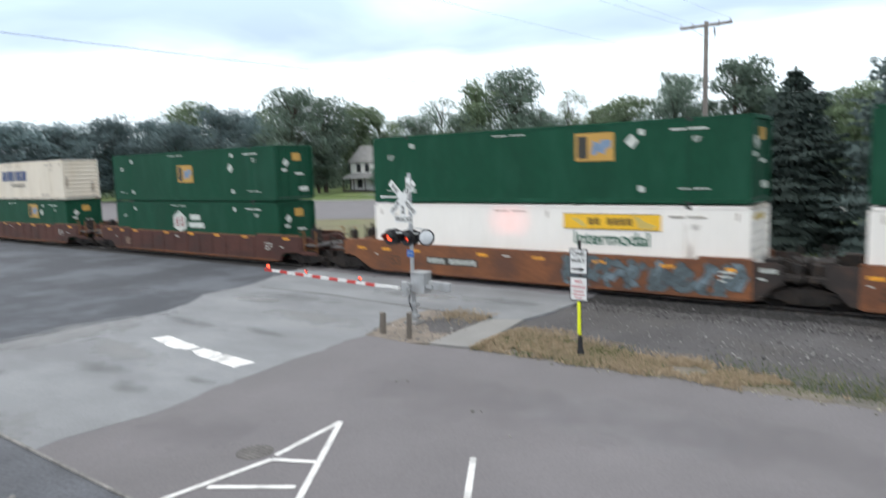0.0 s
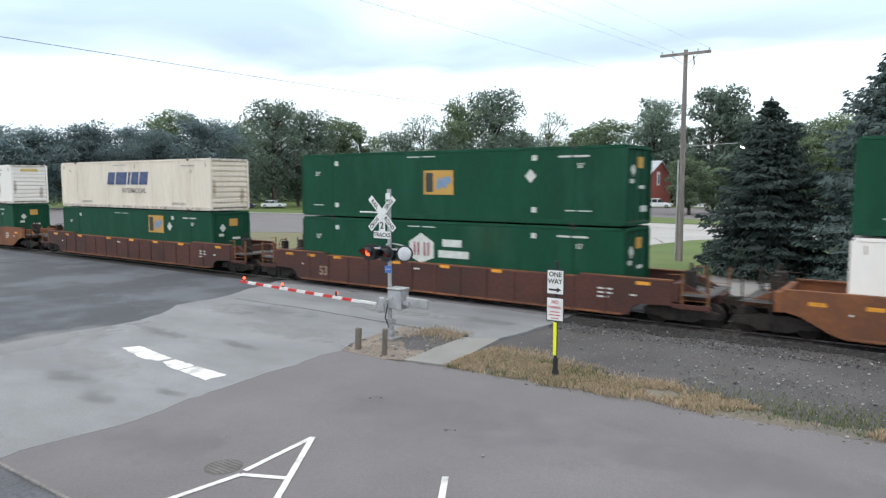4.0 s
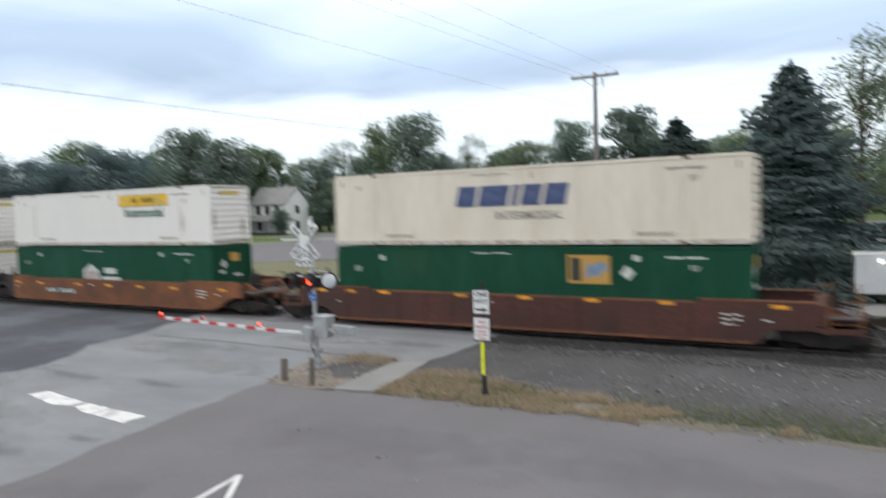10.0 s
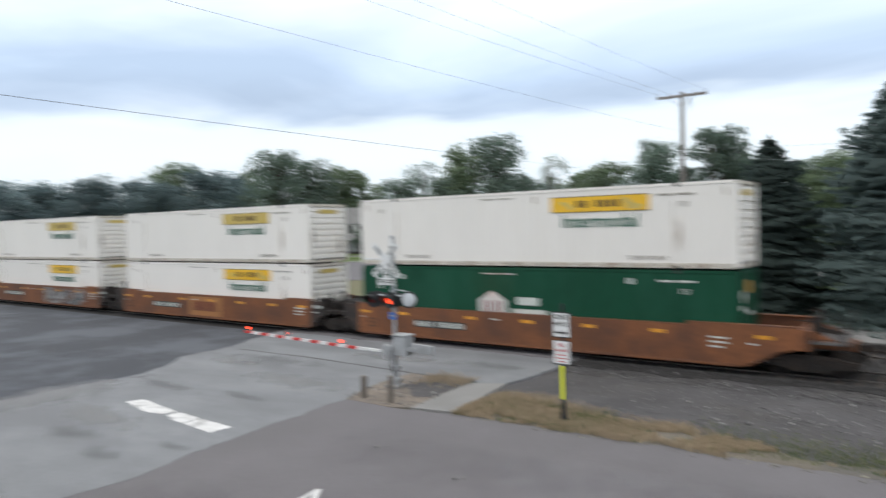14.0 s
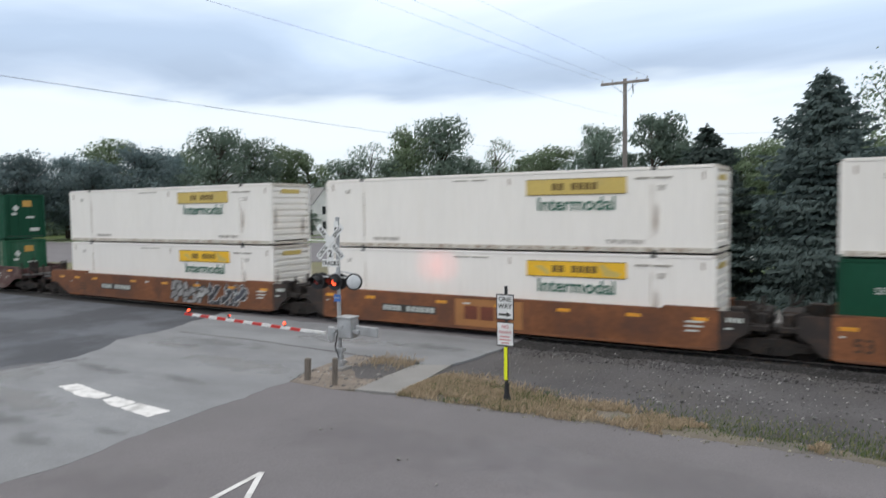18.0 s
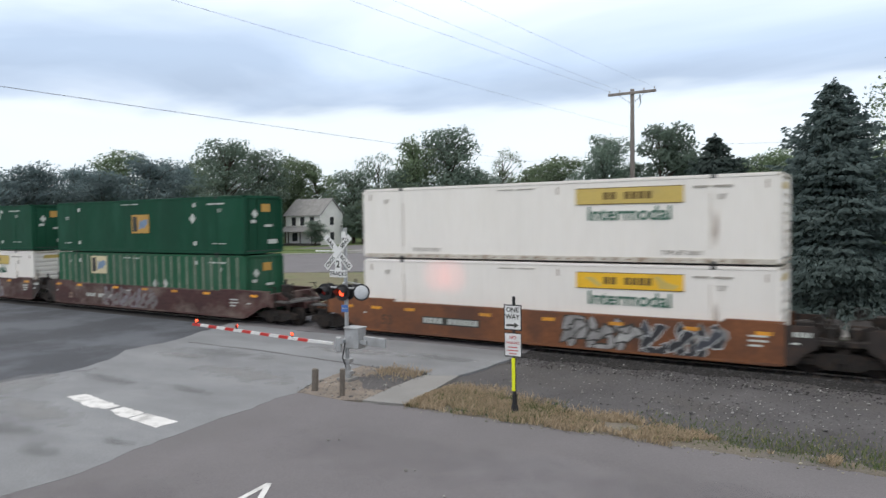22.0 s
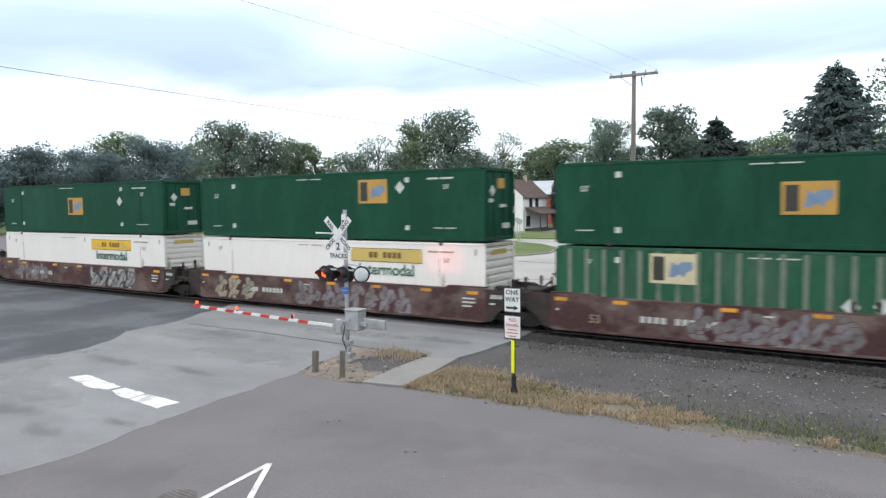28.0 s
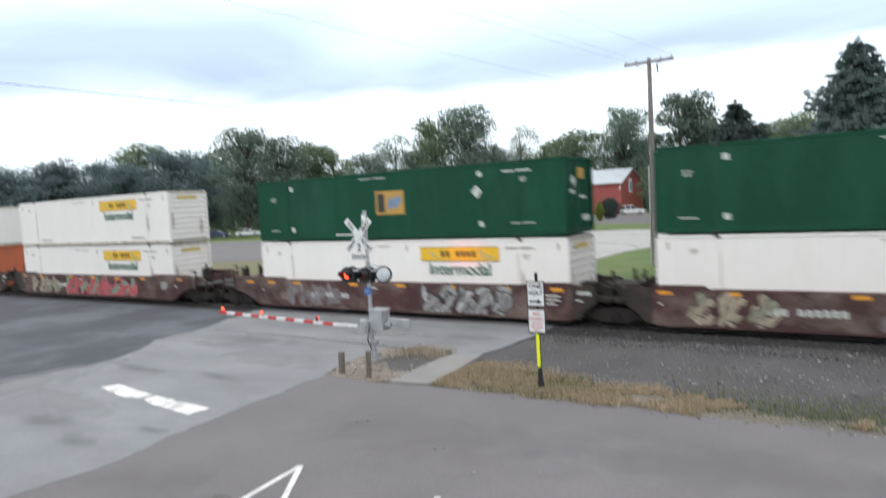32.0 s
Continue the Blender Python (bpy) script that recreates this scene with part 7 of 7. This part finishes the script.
# ---- trees ----
def leaf_cards(centres, radii, count, size, rnd, droop=0.0):
    """Bent leaf clumps, four corners each, on and in a set of overlapping ellipsoids."""
    g = np.random.RandomState(rnd)
    vol = np.array([r[0] * r[1] * r[2] for r in radii]) ** (2 / 3)
    idx = g.choice(len(centres), count, p=vol / vol.sum())
    d = g.normal(size=(count, 3))
    d /= np.linalg.norm(d, axis=1)[:, None]
    rr = g.uniform(0.35, 1.0, count) ** 0.6 * g.uniform(0.8, 1.5, count)
    p = np.array(centres)[idx] + d * rr[:, None] * np.array(radii)[idx]
    nrm = d * 0.6 + g.normal(size=(count, 3)) * 0.7
    nrm /= np.linalg.norm(nrm, axis=1)[:, None]
    a = np.cross(nrm, g.normal(size=(count, 3)))
    a /= np.linalg.norm(a, axis=1)[:, None]
    if droop:
        a = a * (1 - droop) + np.array([0, 0, -1]) * droop
        a /= np.linalg.norm(a, axis=1)[:, None]
    b = np.cross(nrm, a)
    s = size * g.uniform(0.55, 1.3, count)[:, None]
    k = 1.6 if droop else 1.0
    v = np.stack([p - a * s * k, p + b * s * 0.62 + nrm * s * 0.15, p + a * s * k - nrm * s * 0.2, p - b * s * 0.62 + nrm * s * 0.15], 1).reshape(-1, 3)
    return v, d


def cards_mesh(name, v, material, outward):
    """Quads from their corners; shaded as a mass that faces outward, one direction a quad."""
    me = bpy.data.meshes.new(name)
    n = len(v) // 4
    q = v.reshape(n, 4, 3).copy()
    face = np.cross(q[:, 2] - q[:, 0], q[:, 3] - q[:, 1])
    face /= np.linalg.norm(face, axis=1)[:, None] + 1e-9
    outward = outward / (np.linalg.norm(outward, axis=1)[:, None] + 1e-9)
    turned = (face * outward).sum(1) < 0
    q[turned] = q[turned][:, ::-1]
    face[turned] *= -1
    soft = 0.78 * outward + 0.22 * face
    soft /= np.linalg.norm(soft, axis=1)[:, None] + 1e-9
    v = q.reshape(-1, 3)
    me.vertices.add(len(v))
    me.vertices.foreach_set("co", v.astype(np.float32).ravel())
    me.loops.add(n * 4)
    me.loops.foreach_set("vertex_index", np.arange(n * 4, dtype=np.int32))
    me.polygons.add(n)
    me.polygons.foreach_set("loop_start", np.arange(0, n * 4, 4, dtype=np.int32))
    me.update(calc_edges=True)
    me.validate()
    me.polygons.foreach_set("use_smooth", np.ones(n, dtype=bool))
    me.normals_split_custom_set_from_vertices(np.repeat(soft, 4, 0).tolist())
    me.materials.append(material)
    return me


def leaf_crown(centres, radii, count, size, rnd, material, droop=0.0, name="crown"):
    v, d = leaf_cards(centres, radii, count, size, rnd, droop)
    return cards_mesh(name, v, material, d)


def tree_kind(seed, clumps, leaves, size, material, low=0.22, thin=1.0, droop=0.0):
    """Meshes of a tree 20 m high with a crown about 6 m in radius: trunk with limbs, and crown."""
    r = random.Random(seed)
    bm = B()
    rod(bm, (0, 0, -0.3), (0.1, 0, 6), 0.42, 0.3, n=9)
    rod(bm, (0.1, 0, 6), (0, 0.1, 13), 0.3, 0.14, n=8)
    rod(bm, (0, 0.1, 13), (0.1, 0, 18.5), 0.14, 0.03, n=6)
    cen, rad = [], []
    for i in range(clumps):
        z = 20 * (low + (0.97 - low) * (i + 0.5) / clumps)
        f = math.sin(math.pi * min(1, max(0.05, (z / 20 - low * 0.6) / (1.06 - low * 0.6)))) ** 0.6
        a = r.uniform(0, 6.28)
        q = 6.0 * f * r.uniform(0.15, 0.88) * thin
        c = (q * math.cos(a), q * math.sin(a), z - 1.0)
        k = r.uniform(0.95, 2.3) * (0.7 + 0.4 * f)
        cen.append(c)
        rad.append((k, k, k * r.uniform(0.6, 0.85)))
        st = max(3.0, c[2] - 3.5)
        rod(bm, (0.05, 0.05, st), c, 0.13, 0.04, n=5)
        for _ in range(2):
            e = Vector(c) + Vector((r.uniform(-1, 1), r.uniform(-1, 1), r.uniform(0, 0.8))) * k
            rod(bm, c, e, 0.04, 0.012, n=4)
    return as_mesh("trunk", bm, M_BARK), leaf_crown(cen, rad, leaves, size, seed, material, droop)


KINDS = {
    "b": [tree_kind(1, 60, 11500, 0.21, M_LEAF), tree_kind(2, 60, 12000, 0.21, M_LEAF), tree_kind(3, 54, 11500, 0.215, M_LEAF), tree_kind(9, 56, 12500, 0.21, M_LEAF_PALE)],
    "p": [tree_kind(4, 40, 9500, 0.25, M_LEAF_PALE), tree_kind(5, 36, 9000, 0.25, M_LEAF_PALE)],
    "h": [tree_kind(11, 60, 15000, 0.21, M_LEAF_HAZE), tree_kind(12, 56, 14500, 0.21, M_LEAF_HAZE)],
    "s": [tree_kind(6, 30, 3600, 0.2, M_LEAF_PALE, 0.25, 1.1), tree_kind(7, 26, 4200, 0.2, M_LEAF, 0.25, 1.1)],
    "w": [tree_kind(8, 44, 11500, 0.23, M_LEAF, 0.2, 1.1, 0.3)],
}
WORD = {"h": "distant broadleaf tree with haze painted into its blue-green crown", "b": "tall leafy broadleaf tree with a dense dark crown", "p": "tall pale green tree with a thin crown", "s": "sparse tree with bare twigs showing", "w": "large drooping tree with hanging foliage"}


def tree(x, y, high, radius, kind, i):
    tr, cr = KINDS[kind][i % len(KINDS[kind])]
    s = high * 1.05 / 20
    q = radius * 1.18 / 6.0
    m = Matrix.Translation((x, y, -0.1)) @ pose(0, 0, 0, 0, 0, 67 * i) @ Matrix.Diagonal((q, q, s, 1))
    t = thing("tree", WORD[kind], "tree", "trees beyond the avenue", m=m)
    part("trunk", tr, M_BARK, t)
    part("crown", cr, None, t)


FOREST = [
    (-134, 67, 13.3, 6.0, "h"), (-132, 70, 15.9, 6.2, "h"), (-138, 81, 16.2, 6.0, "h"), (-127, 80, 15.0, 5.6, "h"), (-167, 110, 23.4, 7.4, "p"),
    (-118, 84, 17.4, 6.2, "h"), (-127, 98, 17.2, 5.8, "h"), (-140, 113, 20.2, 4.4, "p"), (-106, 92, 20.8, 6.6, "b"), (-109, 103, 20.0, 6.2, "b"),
    (-119, 121, 19.8, 5.6, "p"), (-114, 126, 19.2, 5.6, "p"), (-97, 119, 16.0, 5.4, "b"), (-92, 122, 19.6, 4.6, "s"), (-87, 121, 15.8, 5.0, "b"),
    (-86, 127, 22.6, 6.4, "b"), (-80, 131, 25.0, 7.6, "b"), (-78, 140, 17.0, 5.0, "b"), (-77, 152, 21.8, 4.6, "s"), (-76, 163, 18.2, 6.2, "p"),
    (-65, 157, 19.0, 8.0, "p"), (-52, 153, 23.5, 6.4, "b"), (-51, 164, 17.4, 6.2, "b"), (-38, 147, 23.8, 6.8, "w"), (-37, 168, 16.8, 5.6, "b"),
    (-24, 168, 18.0, 6.2, "b"), (-18, 159, 18.0, 6.8, "p"), (-12, 150, 15.0, 6.0, "b"), (2.5, 75, 19.3, 4.6, "s"), (7, 80, 18.2, 5.0, "s"),
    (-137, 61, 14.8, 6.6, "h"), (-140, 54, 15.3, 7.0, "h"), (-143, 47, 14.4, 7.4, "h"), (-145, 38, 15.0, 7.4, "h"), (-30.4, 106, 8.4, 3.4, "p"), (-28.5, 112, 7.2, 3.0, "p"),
    (0, 148, 16.0, 6.0, "b"), (14, 140, 17.0, 6.5, "b"), (28, 130, 17.0, 6.5, "b"), (12, 60, 14.0, 4.5, "b"), (20, 66, 15.0, 5.0, "b"),
    (-108, 100, 10.0, 4.2, "b"), (-92, 116, 9.0, 4.2, "b"), (-89, 118, 12.0, 4.4, "b"), (-70, 122, 11.0, 4.6, "b"), (-94.5, 104.0, 5.2, 2.2, "b"),
]
for i, row in enumerate(FOREST):
    tree(*row, i)


def woods():
    g = np.random.RandomState(5)
    cen, rad = [], []
    for i in range(190):
        a = radians(-14 + 100 * (i + g.uniform()) / 190)
        d = g.uniform(165, 215)
        h = g.uniform(6.0, 13.0) * (0.8 if a > radians(52) else 1.0)
        k = g.uniform(4, 6.5)
        for z in (h - k * 0.7, h * 0.45):
            cen.append((-d * math.sin(a) + g.uniform(-3, 3), d * math.cos(a), z))
            rad.append((k, k, k * 0.85))
    me = leaf_crown(cen, rad, 52000, 0.62, 77, M_LEAF, name="far_woods")
    tagged(new("far_woods", me), "dark band of woods behind the houses", "woods", kind="stuff")


woods()


def spruce(x, y, high, wide, seed, label, needle=M_NEEDLE):
    """Whorls of drooping boughs with hanging needle sprays, down to the ground."""
    r = random.Random(seed)
    g = np.random.RandomState(seed)
    bm = B()
    rod(bm, (0, 0, -0.2), (0, 0, high * 0.97), 0.2, 0.012, n=9)
    V = []
    z = 0.25
    while z < high - 0.25:
        f = 1 - z / high
        reach = wide * (f ** 0.62) * (0.8 if z < 0.5 else 1) * min(1, 0.4 + 3.6 * f) * (1 + 0.16 * math.sin(z * 3.3 + seed))
        n = max(6, int(8 + 13 * f))
        a0 = r.uniform(0, 6.28)
        for i in range(n):
            a = a0 + math.tau * i / n + r.uniform(-0.22, 0.22)
            L = reach * r.uniform(0.62, 1.2) * (1.12 if r.random() < 0.12 else 1)
            out = np.array([math.cos(a), math.sin(a), 0.0])
            side = np.array([-out[1], out[0], 0.0])
            zz = z + r.uniform(-0.12, 0.12)
            lift = 0.22 * (1 - f) + 0.05
            k = max(5, int(L / 0.10))
            t = (np.arange(k) + 0.6) / k
            base = out[None] * (L * t)[:, None]
            base[:, 2] = zz + L * (lift * t - (0.42 - 0.2 * (1 - f)) * t * t + 0.16 * t ** 4)
            if L > 0.6:
                rod(bm, (0, 0, zz), tuple(base[k // 2]), 0.03, 0.015, n=4)
            wdt = 0.40 * L * np.sin(np.pi * np.clip(t * 0.86 + 0.1, 0, 1)) * (0.5 + 0.5 * f) + 0.06
            for q in range(6):
                off = g.uniform(-1, 1, k)
                p = base + side[None] * (off * wdt)[:, None]
                p[:, 2] -= np.abs(off) * wdt * 0.28 + g.uniform(0, 0.10, k)
                dirn = out[None] * g.uniform(0.4, 1.0, k)[:, None] + side[None] * (off * 0.9)[:, None]
                dirn[:, 2] += g.uniform(-0.75, 0.05, k)
                dirn /= np.linalg.norm(dirn, axis=1)[:, None]
                ax = np.cross(dirn, g.normal(size=(k, 3)))
                ax /= np.linalg.norm(ax, axis=1)[:, None]
                ln = g.uniform(0.16, 0.36, k)[:, None]
                w = 0.05
                V.append(np.stack([p - ax * w, p + dirn * ln * 0.5 + ax * w, p + dirn * ln + ax * 0.0, p + dirn * ln * 0.5 - ax * w * 1.2], 1).reshape(-1, 3))
        z += 0.22 + 0.14 * f
    for q in range(160):
        zz = high - 0.75 * r.random()
        a = r.uniform(0, 6.28)
        p = np.array([0, 0, zz])
        dn = np.array([math.cos(a), math.sin(a), 0.55]) * (0.35 + 2.2 * (high - zz))
        ax = np.array([-math.sin(a), math.cos(a), 0]) * 0.022
        V.append(np.stack([p - ax, p + dn * 0.1 + ax, p + dn * 0.2, p + dn * 0.1 - ax]))
    cards = np.concatenate(V)
    mass = cards.reshape(-1, 4, 3).mean(1)
    mass = mass / (np.linalg.norm(mass[:, :2], axis=1)[:, None] + 0.1)
    mass[:, 2] = 0.55
    t = thing("spruce", label, "spruce tree", "spruces on the far verge", m=pose(x, y, 0.03))
    part("trunk", bm, M_BARK, t)
    part("crown", cards_mesh("crown", cards, needle, mass), needle, t, "drooping blue-green needle boughs")


spruce(-7.25, 39.1, 9.2, 3.4, 3, "dense dark blue-green spruce on the verge")
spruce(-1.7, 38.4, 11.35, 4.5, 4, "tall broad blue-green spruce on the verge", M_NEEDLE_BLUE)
spruce(4.6, 40.5, 8.5, 3.0, 5, "dark spruce at the end of the verge")


def narrow_evergreen(x, y, high, wide, label, leaf=M_NEEDLE):
    cen = [(0, 0, high * (0.08 + 0.9 * i / 11)) for i in range(12)]
    rad = [(wide * math.sin(math.pi * (0.12 + 0.8 * i / 11)) ** 0.7, wide * math.sin(math.pi * (0.12 + 0.8 * i / 11)) ** 0.7, high / 14) for i in range(12)]
    t = thing("evergreen", label, "evergreen", m=pose(x, y, 0))
    part("trunk", rod(B(), (0, 0, 0), (0, 0, high * 0.6), 0.12, 0.05, n=6), M_BARK, t)
    part("crown", leaf_crown(cen, rad, 2600, 0.15, int(x * -7), leaf), leaf, t)


narrow_evergreen(-46.6, 111.5, 8.3, 0.85, "narrow dark columnar evergreen by the porch")
narrow_evergreen(-45.2, 112.0, 8.2, 0.85, "narrow dark columnar evergreen by the porch")
narrow_evergreen(-42.4, 116.5, 3.4, 1.9, "round dark shrub in front of the barn")
narrow_evergreen(-41.0, 108.0, 3.0, 0.6, "small yellow-green shrub on the lawn", M_LEAF_YELLOW)
narrow_evergreen(-71.5, 104.5, 2.4, 1.5, "low dark shrub below the billboard")

# ---- what moves ----
def motions():
    times = [0, 1, 2, 4, 6, 8, 10, 12, 14, 16, 18, 20, 22, 24, 26, 28, 30, 31, 32]
    for ob, x, z in RIDERS:
        walk(ob, [(t, pose(x + gone(t), NEAR_Y, z)) for t in times])
    # wheels roll: less than a quarter turn from row to row
    turns = [i * 0.1 for i in range(321)]
    for w, x in WHEELS:
        walk(w, [(t, pose(x, 1.295, 0.42, 0, math.degrees((gone(t) - gone(0)) / 0.42), 0)) for t in turns])
    # the flashing lamps, imitated: each added globe shows its lit half for two thirds of a second, then its dark one
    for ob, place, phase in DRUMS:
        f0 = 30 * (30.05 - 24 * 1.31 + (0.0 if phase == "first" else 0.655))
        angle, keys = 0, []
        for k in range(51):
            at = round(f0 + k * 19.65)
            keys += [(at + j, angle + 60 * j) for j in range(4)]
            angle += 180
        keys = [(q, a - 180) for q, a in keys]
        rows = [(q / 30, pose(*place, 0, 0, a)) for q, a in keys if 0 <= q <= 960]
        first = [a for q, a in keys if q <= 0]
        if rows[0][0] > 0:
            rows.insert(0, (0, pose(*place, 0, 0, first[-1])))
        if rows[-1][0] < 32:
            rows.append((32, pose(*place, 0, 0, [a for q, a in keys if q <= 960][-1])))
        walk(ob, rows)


motions()
